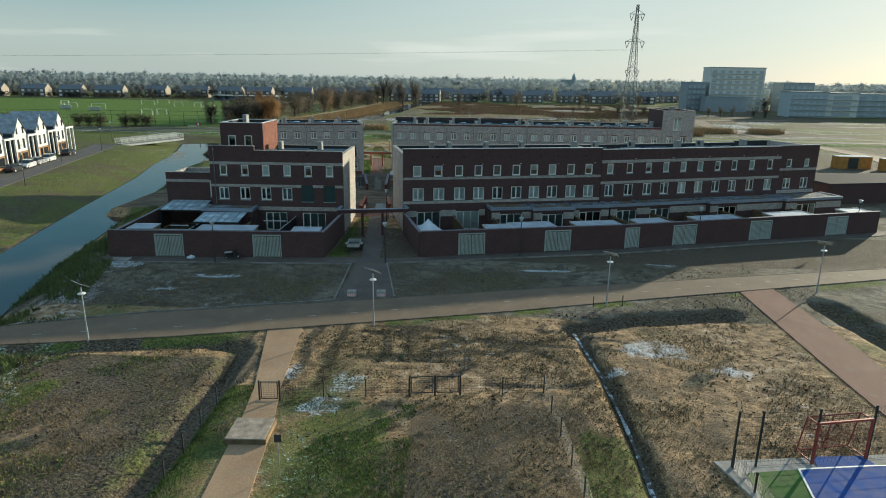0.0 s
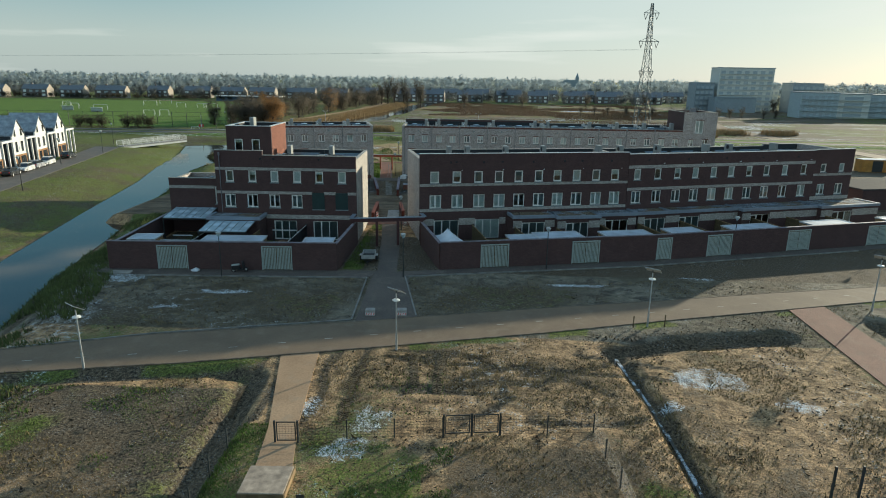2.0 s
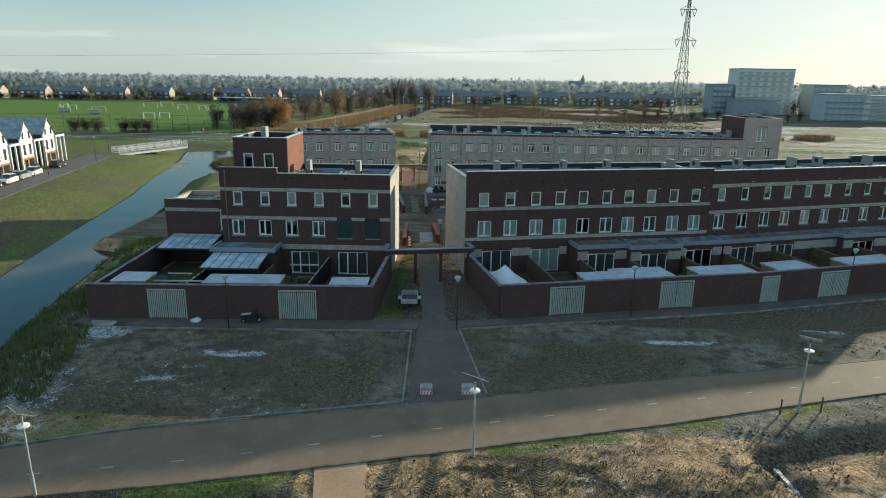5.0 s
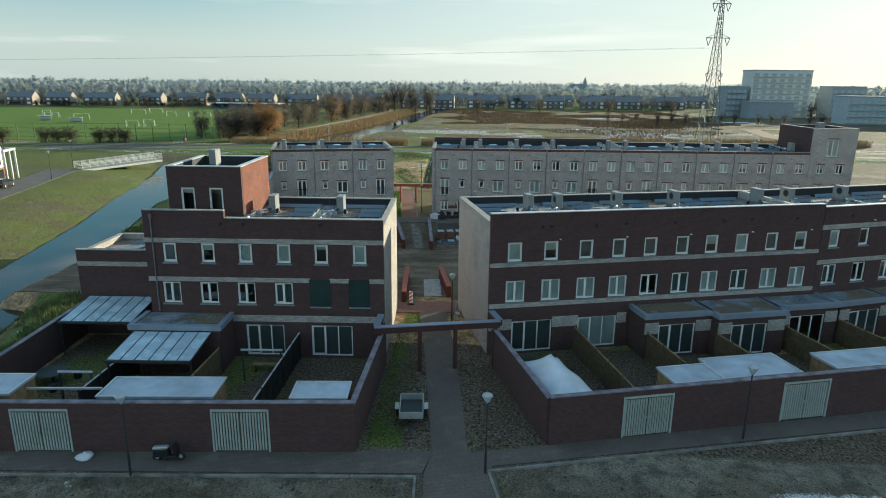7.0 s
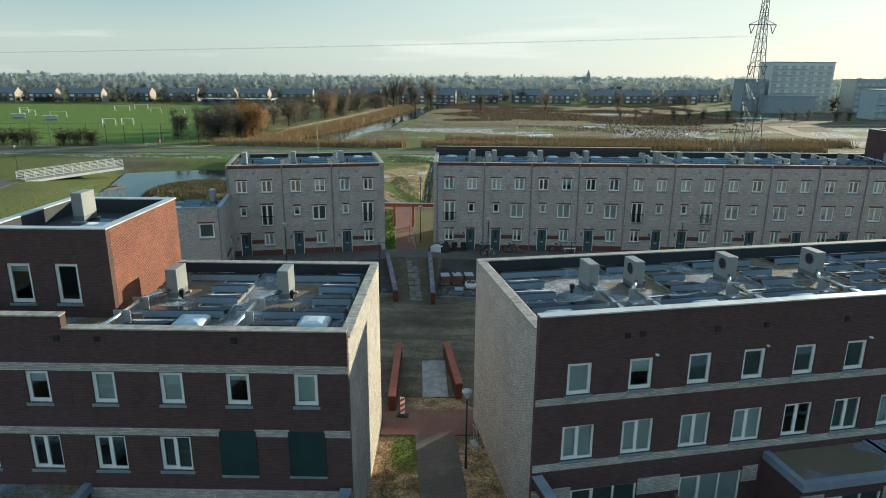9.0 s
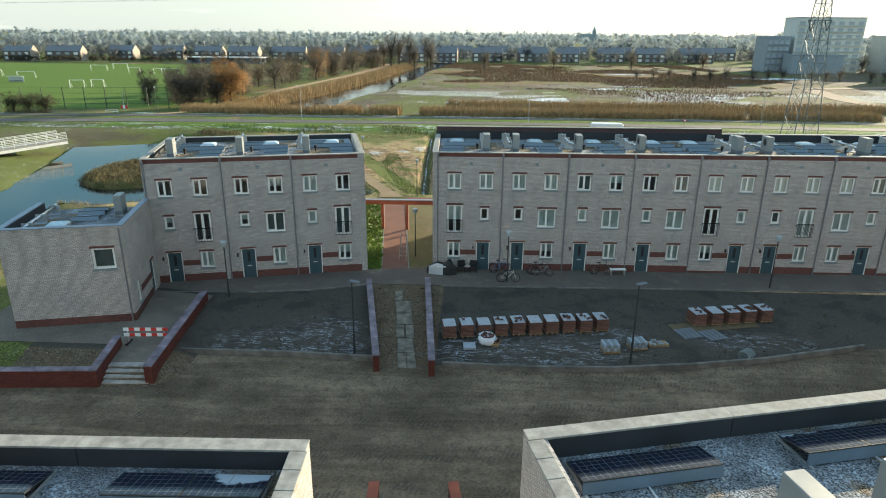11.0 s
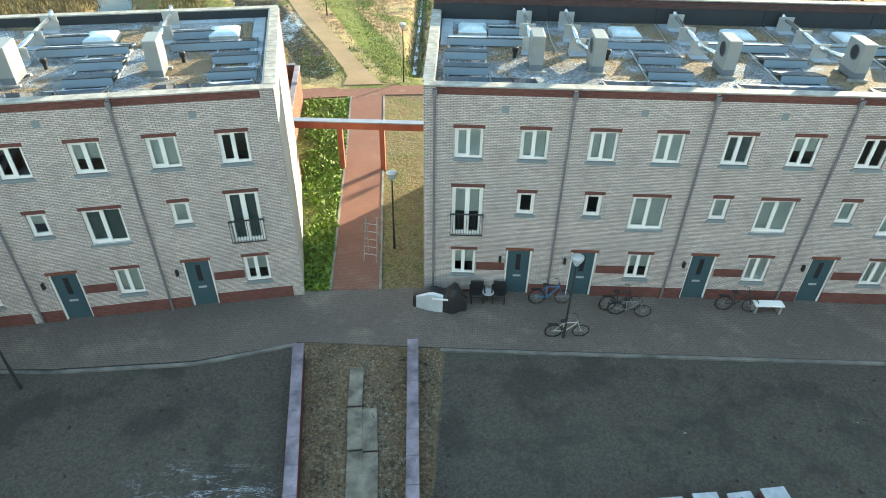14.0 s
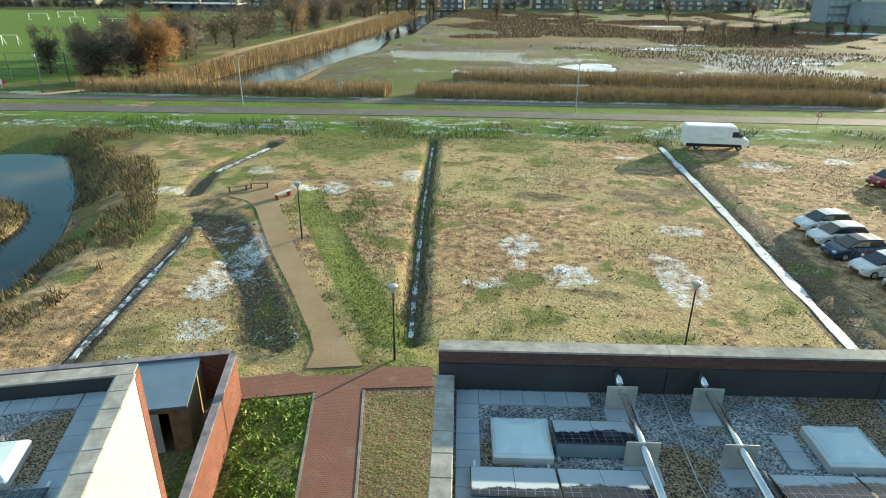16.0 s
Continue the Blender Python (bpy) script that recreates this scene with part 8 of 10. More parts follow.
for i in range(NS + 1):
    t = i / NS
    top = 0.45 + 0.62 * math.exp(-((t - 0.78) / 0.14) ** 2) + 0.42 * math.exp(-((t - 0.38) / 0.28) ** 2)
    wid = 0.16 + 0.2 * math.sin(math.pi * min(max(t, 0.04), 0.96)) + 0.12 * math.exp(-((t - 0.76) / 0.1) ** 2)
    for j in range(NR + 1):
        a = math.pi * j / NR
        y = -wid * math.cos(a)
        z = top * min(1, 1.25 * math.sin(a) ** 0.6)
        cm.v.append((-1.1 + 2.2 * t, y * (1.15 if z < 0.3 else 1), max(z, 0.02)))
for i in range(NS):
    for j in range(NR):
        k = i * (NR + 1) + j
        cm.f.append((k, k + NR + 1, k + NR + 2, k + 1))
cv_b = part("cover", cm, M_BLACK, cover, "draped black cover", smooth=True)
silver = MB()
for i in range(1, 9):
    for j in (0, 1, 2):
        k = i * (NR + 1) + j
        quad = [cm.v[k], cm.v[k + NR + 1], cm.v[k + NR + 2], cm.v[k + 1]]
        silver.add([(x, y - 0.012, z) for x, y, z in quad], [(0, 1, 2, 3)])
part("silver_panel", silver, M_METALCAP, cover, "silver lower panel")
part("pale_bar", MB().box(-0.3, 0.35, -0.39, -0.375, 0.62, 0.72), M_WHITE, cover, "short white bar")
for x in (-0.75, 0.75):
    part("wheel", MB().torus((x, 0, 0.27), (0, 1, 0), 0.2, 0.07, 16, 6), M_BLACK, cover)


def chair(x, y, rot):
    c = thing("garden_chair", "black woven garden chair by the front door", "chair", pose(x, y, 0.40, 0, 0, rot), "street chairs")
    part("seat", MB().soft(-0.27, 0.27, -0.27, 0.27, 0.38, 0.45, 0.03), M_BLACK, c)
    part("backrest", MB().soft(-0.27, 0.27, 0.2, 0.28, 0.45, 0.85, 0.03), M_BLACK, c)
    for sx in (-1, 1):
        part("armrest", MB().box(sx * 0.29 - 0.03, sx * 0.29 + 0.03, -0.25, 0.25, 0.58, 0.63), M_BLACK, c)
        for y_ in (-0.23, 0.23):
            part("leg", MB().box(sx * 0.24 - 0.025, sx * 0.24 + 0.025, y_ - 0.025, y_ + 0.025, 0, 0.38), M_BLACK, c)


chair(-12.25, 114.35, 4)
chair(-11.35, 114.4, -4)
stool = thing("side_table", "small round pale side table between the chairs", "table", pose(-11.8, 114.35, 0.40))
part("tabletop", MB().lathe([(0.24, 0.45), (0.24, 0.48)], 16), M_METALCAP, stool)
part("leg", MB().tube((0, 0, 0), (0, 0, 0.45), 0.03), M_DARKSTEEL, stool)
wb = thing("street_bench", "low white bench by the house wall", "bench", pose(-0.35, 114.5, 0.40, 0, 0, 2))
part("seat", MB().soft(-0.6, 0.6, -0.2, 0.2, 0.42, 0.47, 0.02), M_WHITE, wb)
for x in (-0.5, 0.5):
    part("leg", MB().box(x - 0.04, x + 0.04, -0.16, 0.16, 0, 0.42), M_GALV, wb)

# this beam gets the sunlit red instead of the maroon beam paint
portal([(-22.55, 124.95), (-15.2, 125.15)], [(-22.4, 124.95), (-19.8, 125.02), (-17.55, 125.08)], 3.2, M_WALLTOP, "beam on posts between the terraces in a sunlit red")

# walled yard behind the west street terrace
# maroon yard wall coloured orange red as the sun would light it
yard = thing("yard_wall", "brick yard wall behind the terrace in sunlit orange red", "wall", None, "yard walls")
for (ax, ay), (bx, by) in (((-22.6, 124.2), (-24.35, 134.3)), ((-24.6, 134.5), (-41, 130.4))):
    L = math.hypot(bx - ax, by - ay)
    m = pose(ax, ay, 0, 0, 0, math.degrees(math.atan2(by - ay, bx - ax)))
    part("brickwork", MB().box(0, L, -0.12, 0.12, -0.2, 2.55), M_RED, yard, "", m)
    part("coping", MB().box(-0.05, L + 0.05, -0.16, 0.16, 2.55, 2.61), M_WALLCAP, yard, "", m)
ys = thing("yard_shed", "wooden yard shed with a wet dark flat roof", "shed", pose(-27.5, 130.3, 0.1, 0, 0, 14), "garden sheds")
part("side_wall", MB().wall(0, 2.6, 0, 2.3, 0, 0.08, [(0.6, 1.9, 0.1, 2.05)]).box(0, 0.08, 0.08, 3.2, 0, 2.3).box(2.52, 2.6, 0.08, 3.2, 0, 2.3), M_WOOD, ys, "tan board walls")
part("roof", MB().box(-0.05, 2.65, -0.15, 3.25, 2.3, 2.42), M_DEFLECT, ys, "wet dark roof")
part("door", MB().box(0.75, 1.5, 0.02, 0.06, 0.1, 2.05), M_METALCAP, ys, "pale door")


# ---- back field ----
def field_bench(x, y, rot, pale, z=0.43):
    b = thing("field_bench", "pale slatted bench on the sand spot" if pale else "low dark wooden bench on the sand spot", "bench", pose(x, y, z, 0, 0, rot), "field benches")
    for i in range(4):
        part("slat", MB().box(-0.9, 0.9, -0.22 + 0.115 * i, -0.12 + 0.115 * i, 0.42, 0.47), M_WOOD if not pale else M_METALCAP, b)
    for s in (-0.7, 0.7):
        part("leg", MB().box(s - 0.06, s + 0.06, -0.2, 0.22, 0, 0.42), M_WALLTOP if pale else M_FENCE, b)
    if pale:
        for i in range(3):
            part("back_slat", MB().box(-0.9, 0.9, 0.24 + 0.03 * i, 0.28 + 0.03 * i, 0.52 + 0.13 * i, 0.62 + 0.13 * i), M_WOOD, b)


field_bench(-30.2, 161.3, 62, True)
field_bench(-34.6, 162.7, 25, False)
field_bench(-33.0, 163.7, 12, False)


def loft(sections):
    """Skins a row of closed sections that have the same number of points."""
    mb = MB()
    n = len(sections[0])
    for s in sections:
        mb.v += s
    for k in range(len(sections) - 1):
        mb.f += [(k * n + i, k * n + (i + 1) % n, (k + 1) * n + (i + 1) % n, (k + 1) * n + i) for i in range(n)]
    mb.f += [tuple(range(n - 1, -1, -1)), tuple(range((len(sections) - 1) * n, len(sections) * n))]
    return mb


M_CARGLASS = plain("dark_car_glass", (0.02, 0.025, 0.03), 0.06, vary=0.02, bump=0, spec=0.8)
M_TYRE = plain("tyre_rubber", (0.025, 0.025, 0.025), 0.85)


def car(x, y, rot, tint, label, z=0.1, L=4.1):
    c = thing("car", label, "car", pose(x, y, z, 0, 0, rot), "parked cars")
    paint = plain("car_paint", tint, 0.25, 0.15, vary=0.03, bump=0, spec=0.6)

    def sec(px, w, z0, z1, r):
        return [(px, -w, z0), (px, w, z0), (px, w, z1 - r), (px, w - r, z1), (px, -w + r, z1), (px, -w, z1 - r)]

    h = L / 2
    body = [sec(-h, 0.70, 0.42, 0.72, 0.1), sec(-h + 0.15, 0.82, 0.28, 0.88, 0.1), sec(-h + 0.6, 0.86, 0.22, 0.95, 0.08), sec(0, 0.87, 0.2, 0.93, 0.07), sec(h - 1.1, 0.86, 0.22, 0.92, 0.08), sec(h - 0.4, 0.82, 0.24, 0.80, 0.1), sec(h - 0.08, 0.72, 0.28, 0.64, 0.12), sec(h, 0.6, 0.36, 0.56, 0.08)]
    part("body", loft(body), paint, c, smooth=False)
    part("glasshouse", loft([sec(-h + 0.12, 0.66, 0.86, 0.98, 0.03), sec(-h + 0.55, 0.66, 0.92, 1.36, 0.1), sec(-0.3, 0.68, 0.92, 1.44, 0.1), sec(0.35, 0.66, 0.92, 1.38, 0.1), sec(h - 0.95, 0.7, 0.9, 0.94, 0.02)]), M_CARGLASS, c, "dark car windows")
    part("roof", loft([sec(-h + 0.5, 0.62, 1.34, 1.40, 0.02), sec(-0.3, 0.64, 1.42, 1.48, 0.03), sec(0.32, 0.6, 1.37, 1.42, 0.02)]), paint, c)
    for px in (-h + 0.75, h - 0.8):
        for s in (-1, 1):
            w = part("wheel", MB().torus((px, s * 0.78, 0.31), (0, 1, 0), 0.22, 0.09, 18, 8), M_TYRE, c, "black tyre")
            part("rim", MB().tube((px, s * 0.76, 0.31), (px, s * 0.88, 0.31), 0.17, n=12), M_GALV, w)
    for s in (-1, 1):
        part("headlight", MB().soft(h - 0.22, h - 0.03, s * 0.55 - 0.14, s * 0.55 + 0.14, 0.58, 0.70, 0.03), M_POLY, c, "clear headlight")
        part("rear_light", MB().soft(-h - 0.01, -h + 0.12, s * 0.6 - 0.1, s * 0.6 + 0.1, 0.62, 0.82, 0.03), M_STRIPE_R, c, "red rear light")
        part("mirror", MB().soft(h - 1.25, h - 1.1, s * 0.93 - 0.08, s * 0.93 + 0.08, 0.92, 1.04, 0.03), paint, c)
    part("grille", MB().box(h - 0.05, h + 0.015, -0.4, 0.4, 0.32, 0.5), M_BLACK, c, "black grille")
    part("yellow_bar", MB().box(h + 0.015, h + 0.025, -0.25, 0.25, 0.4, 0.5), M_WOOD, c, "plain yellow bar")
    return c


CARW, CARB, CARG, CARR, CARK = (0.62, 0.63, 0.63), (0.02, 0.04, 0.09), (0.30, 0.31, 0.33), (0.22, 0.02, 0.03), (0.03, 0.035, 0.04)
for x, y, col, lab in ((12.7, 158.3, CARW, "white hatchback parked on the sandy lot"), (12.5, 155.7, CARW, "white hatchback parked on the sandy lot"), (12.4, 153.2, CARB, "dark blue estate car parked on the sandy lot"),
                       (12.8, 150.4, CARW, "white saloon car parked on the sandy lot"), (13.6, 147.9, CARG, "silver grey car parked on the sandy lot")):
    car(x, y, 190, col, lab)
for x, y, col, lab in ((24.6, 170.4, CARR, "dark red hatchback parked on the lot"), (25.3, 167.6, CARW, "white hatchback parked on the lot edge"), (25.8, 165.0, CARW, "white hatchback parked on the lot edge")):
    car(x, y, 200, col, lab)
van = thing("delivery_van", "long white delivery van parked at the lot edge", "van", pose(12.7, 183.0, 0.1, 0, 0, -3))


def vsec(px, w, z0, z1, r):
    return [(px, -w, z0), (px, w, z0), (px, w, z1 - r), (px, w - r, z1), (px, -w + r, z1), (px, -w, z1 - r)]


part("body", loft([vsec(-3.5, 0.95, 0.5, 2.55, 0.12), vsec(-3.3, 1.0, 0.45, 2.7, 0.12), vsec(1.6, 1.0, 0.45, 2.7, 0.12), vsec(1.9, 0.99, 0.45, 2.62, 0.14), vsec(2.75, 0.97, 0.45, 1.5, 0.2), vsec(3.4, 0.9, 0.5, 1.2, 0.2), vsec(3.5, 0.8, 0.55, 0.95, 0.1)]), M_WHITE, van, "white van body")
part("windscreen", loft([vsec(2.02, 0.9, 2.2, 2.5, 0.1), vsec(2.12, 0.9, 1.6, 2.42, 0.1), vsec(2.78, 0.88, 1.45, 1.56, 0.05)]), M_CARGLASS, van)
for s in (-1, 1):
    part("side_window", MB().box(1.5, 2.25, s * 1.0 - 0.012, s * 1.0 + 0.012, 1.5, 2.1), M_CARGLASS, van)
    part("sill_trim", MB().box(-3.3, 2.6, s * 1.0 - 0.02, s * 1.0 + 0.02, 0.4, 0.72), M_BLACK, van, "black lower trim")
    part("mirror", MB().soft(2.25, 2.45, s * 1.15 - 0.1, s * 1.15 + 0.1, 1.5, 1.9, 0.03), M_BLACK, van)
    for px in (-2.1, 2.45):
        w = part("wheel", MB().torus((px, s * 0.88, 0.36), (0, 1, 0), 0.25, 0.11, 18, 8), M_TYRE, van)
        part("rim", MB().tube((px, s * 0.86, 0.36), (px, s * 1.0, 0.36), 0.18, n=12), M_GALV, w)
part("pale_bar", MB().box(-0.8, 0.6, -1.016, -1.004, 1.25, 1.33), M_GALV, van, "thin grey bar")
part("bumper", MB().soft(3.35, 3.6, -0.85, 0.85, 0.4, 0.65, 0.06), M_BLACK, van)


# ---- west bank: white houses, street, bridge ----
M_WHITEWALL = plain("white_boarded_wall", (0.60, 0.61, 0.60), 0.6, vary=0.05)
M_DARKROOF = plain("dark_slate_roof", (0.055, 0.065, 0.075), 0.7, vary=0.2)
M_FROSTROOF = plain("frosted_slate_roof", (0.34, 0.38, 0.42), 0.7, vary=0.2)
M_TANBRICK = brick("tan_brick", (0.42, 0.22, 0.10), (0.32, 0.17, 0.08), (0.2, 0.13, 0.08))
M_BRIDGE = plain("white_bridge_steel", (0.74, 0.74, 0.70), 0.5, vary=0.06)
GABLE = [(0.0, 0.4), (4.9, 0.4), (4.9, 6.3), (2.45, 9.1), (0.0, 6.3)]


def white_house(x, y, rot):
    h = thing("white_house", "white gabled house with dark roof and tall columns", "house", pose(x, y, 0, 0, 0, rot), "white gabled houses")
    g = part("gable_wall", MB().extrude(GABLE, pose(0, 0, 0), 0, 0.25), M_WHITEWALL, h, "white gable wall")
    for a, b, c, d in ((0.9, 1.7, 3.4, 5.2), (3.1, 3.9, 3.4, 5.2), (0.9, 1.5, 6.2, 7.4), (3.4, 4.0, 6.2, 7.4)):
        w = part("window", MB().box(a - 0.07, b + 0.07, -0.03, 0.02, c - 0.07, d + 0.07), M_GALV, h)
        part("pane", MB().box(a, b, -0.045, -0.031, c, d), M_CARGLASS, w, "dark window glass")
    part("ground_floor", MB().box(-0.02, 4.92, -0.05, -0.001, 0.4, 2.9), M_TANBRICK, h, "tan brick ground floor")
    part("front_door", MB().box(0.8, 1.8, -0.09, -0.051, 0.42, 2.6), M_CARGLASS, h)
    part("front_window", MB().box(2.4, 4.3, -0.09, -0.051, 0.9, 2.6), M_CARGLASS, h)
    part("side_wall", MB().box(0.0, 0.25, 0.25, 9, 0.4, 6.3).box(4.65, 4.9, 0.25, 9, 0.4, 6.3), M_DARKROOF, h, "dark slate side wall")
    for s in (0, 1):
        x0 = 4.9 if s else 0.0
        m = MB().add([(x0, -0.15, 6.3), (2.45, -0.15, 9.1), (2.45, 9.1, 9.1), (x0, 9.1, 6.3), (x0, -0.15, 6.5), (2.45, -0.15, 9.3), (2.45, 9.1, 9.3), (x0, 9.1, 6.5)],
                     [(0, 1, 2, 3), (7, 6, 5, 4), (0, 4, 5, 1), (1, 5, 6, 2), (2, 6, 7, 3), (3, 7, 4, 0)])
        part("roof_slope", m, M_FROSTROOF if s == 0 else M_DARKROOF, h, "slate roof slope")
    part("link_wall", MB().box(4.9, 9.0, 1.6, 1.85, 0.4, 5.6), M_WHITEWALL, h)
    part("link_base", MB().box(4.92, 8.98, 1.55, 1.599, 0.4, 2.9), M_TANBRICK, h)
    part("link_window", MB().box(5.6, 8.2, 1.5, 1.549, 0.5, 2.6), M_CARGLASS, h)
    part("link_roof", MB().add([(4.9, 1.2, 5.6), (9.0, 1.2, 5.6), (9.0, 6.0, 8.0), (4.9, 6.0, 8.0), (4.9, 1.2, 5.45), (9.0, 1.2, 5.45), (9.0, 6.0, 5.6), (4.9, 6.0, 5.6)], [(0, 1, 2, 3), (4, 7, 6, 5), (0, 4, 5, 1), (3, 2, 6, 7), (0, 3, 7, 4), (1, 5, 6, 2)]), M_DARKROOF, h)
    for cx in (5.0, 6.9, 8.8):
        part("column", MB().box(cx - 0.13, cx + 0.13, -0.3, -0.04, 0.3, 5.4), M_WHITEWALL, h)
    part("beam", MB().box(4.85, 9.05, -0.32, -0.02, 5.4, 5.75).box(5.0, 5.25, -0.02, 1.5, 5.45, 5.7).box(8.7, 8.95, -0.02, 1.5, 5.45, 5.7), M_WHITEWALL, h)
    return h


for i in range(5):
    yy = 96.5 + 9.05 * i
    white_house(-79.2 - 0.222 * (yy - 96.5) - 1.2, yy, 102.5)
for i, (y, col) in enumerate(((107.5, CARK), (112.5, CARW), (117.0, CARG), (121.0, CARW), (131.0, CARK))):
    car(-80.7 - 0.21 * (y - 110), y, 102 + 180 * (i % 2), col, ("black", "white", "grey", "white", "dark green")[i] + " car parked at the white houses", 0.52)
for q in ((-69.5, 95.1), (-80.6, 121.5), (-83.0, 139.8), (-92, 160)):
    post_lamp(q[0], q[1], 0.45, 5.0)
brg = thing("foot_bridge", "white steel footbridge with slatted railings over the canal", "bridge", pose(-86.3, 152.8, 0.45, 0, -1.5, 59))
part("deck", MB().box(0, 17, -1.5, 1.5, 0.0, 0.18), M_CONCRETE, brg, "concrete deck")
for s in (-1.5, 1.5):
    part("girder", MB().box(0, 17, s - 0.08, s + 0.08, -0.4, 0.0), M_BRIDGE, brg)
    for i in range(12):
        part("post", MB().box(17 * i / 11 - 0.04, 17 * i / 11 + 0.04, s - 0.04, s + 0.04, 0.18, 1.35), M_BRIDGE, brg)
    for z in (0.45, 0.7, 0.95, 1.2, 1.38):
        part("rail", MB().box(0, 17, s - 0.035, s + 0.035, z, z + 0.07), M_BRIDGE, brg)

# ---- pitches ----
def pitch_goal(x, y, rot, w=7.0):
    g = thing("pitch_goal", "white football goal on the green pitch", "goal", pose(x, y, 0, 0, 0, rot), "pitch goals")
    for s in (0, w):
        part("upright", MB().box(s - 0.06, s + 0.06, -0.06, 0.06, 0, 2.4), M_WHITE, g)
        part("stay", MB().tube((s, 0, 2.35), (s, 1.6, 0.05), 0.05), M_WHITE, g)
    part("crossbar", MB().box(0, w, -0.06, 0.06, 2.4, 2.52), M_WHITE, g)


for gx_, gy_, rot, gw in ((-219, 337, 5, 4.0), (-185, 308, 20, 6.0), (-186, 358, 8, 7.0), (-184, 373, 8, 6.5), (-159.8, 342, 10, 4.5), (-147, 338, 10, 4.5), (-143, 337, 6, 7.0), (-128, 336, 6, 6.5),
                          (-141, 270.5, 5, 4.5), (-136, 274, 5, 4.0), (-92.5, 240, 62, 6.5), (-205, 318, 10, 6.0)):
    pitch_goal(gx_, gy_, rot, gw)
for i, (bx, by) in enumerate(((-196, 300), (-176, 290))):
    dg = thing("dugout", "small white team shelter beside the pitch", "shelter", pose(bx, by, 0, 0, 0, 10), "pitch shelters")
    part("rear_wall", MB().box(0, 5, 1.2, 1.3, 0, 1.9), M_CURTAIN, dg)
    part("roof", MB().box(0, 5, 0, 1.3, 1.9, 2.0), M_CURTAIN, dg)
    part("seat", MB().box(0.2, 4.8, 0.7, 1.1, 0.4, 0.5), M_DARKSTEEL, dg)
pf = thing("pitch_fence", "tall dark ball stop fence along the pitch", "fence")
for i in range(22):
    px, py = -185 + 4.8 * i, 208.5 + 0.48 * i
    part("post", MB().box(px - 0.06, px + 0.06, py - 0.06, py + 0.06, 0, 5.0), M_DARKSTEEL, pf)
wires = MB()
for z in (0.2, 1.2, 2.4, 3.6, 4.95):
    wires.tube((-185, 208.5, z), (-84.2, 218.6, z), 0.03, n=4)
tagged(part("wire", wires, M_DARKSTEEL, pf), kind="stuff")

# ---- trees ----
def twig_mat(name, c, scale=0.3, fine=8.0, vary=0.2):
    """Thin twigs that pass as much light as they throw back."""
    k = Mat(name, 0.95, 0, 0.1)
    co = k.coords("World")
    a = k.mix(k.ramp(k.noise(co, scale, 3), 0.3, 0.7), tuple(x * (1 - vary) for x in c), tuple(x * (1 + vary) for x in c))
    a = k.mix(k.ramp(k.noise(co, fine, 2), 0.35, 0.7, 0, 0.4), a, tuple(x * 0.5 for x in c))
    k.color(a)
    tl = k.n.new("ShaderNodeBsdfTranslucent")
    k.put(tl.inputs["Color"], a)
    mx = k.n.new("ShaderNodeMixShader")
    mx.inputs[0].default_value = 0.5
    k.l.new(k.bsdf.outputs[0], mx.inputs[1])
    k.l.new(tl.outputs[0], mx.inputs[2])
    k.l.new(mx.outputs[0], k.n["Material Output"].inputs["Surface"])
    return k.m


M_BARK = plain("grey_brown_bark", (0.085, 0.07, 0.055), 0.9, vary=0.2)
M_TWIG = twig_mat("brown_winter_twigs", (0.20, 0.175, 0.14))
M_TWIGO = twig_mat("orange_willow_twigs", (0.40, 0.235, 0.11))
M_HEDGE = twig_mat("dark_hedge_twigs", (0.11, 0.10, 0.075))
M_LEAF = plain("fresh_green_leaves", (0.16, 0.255, 0.035), 0.6, vary=0.25, scale=3, which="World")
M_REED = plain("dry_tan_reed", (0.42, 0.29, 0.145), 0.9, vary=0.25, which="World")
M_SCRUB = plain("red_brown_scrub", (0.23, 0.135, 0.075), 0.9, vary=0.25, which="World")
M_TUFT = plain("dull_green_tufts", (0.125, 0.155, 0.05), 0.9, vary=0.3, which="World")
M_GREENT = plain("green_grass_tufts", (0.13, 0.19, 0.035), 0.9, vary=0.3, which="World")
M_BRUSH = plain("brown_green_brush", (0.20, 0.16, 0.078), 0.9, vary=0.35, scale=0.5, which="World")
M_STRAWT = plain("straw_tufts", (0.27, 0.20, 0.09), 0.9, vary=0.3, which="World")
# distance haze is put into these twig colours, paler and bluer farther out
M_HAZETWIG = twig_mat("far_hazed_twigs", (0.20, 0.22, 0.225), 0.05, 0.4)
M_HAZEWOOD = twig_mat("hazed_winter_wood", (0.33, 0.395, 0.425), 0.02, 0.2)
M_HAZEWOOD2 = twig_mat("hazed_far_wood", (0.48, 0.57, 0.62), 0.01, 0.1, 0.12)


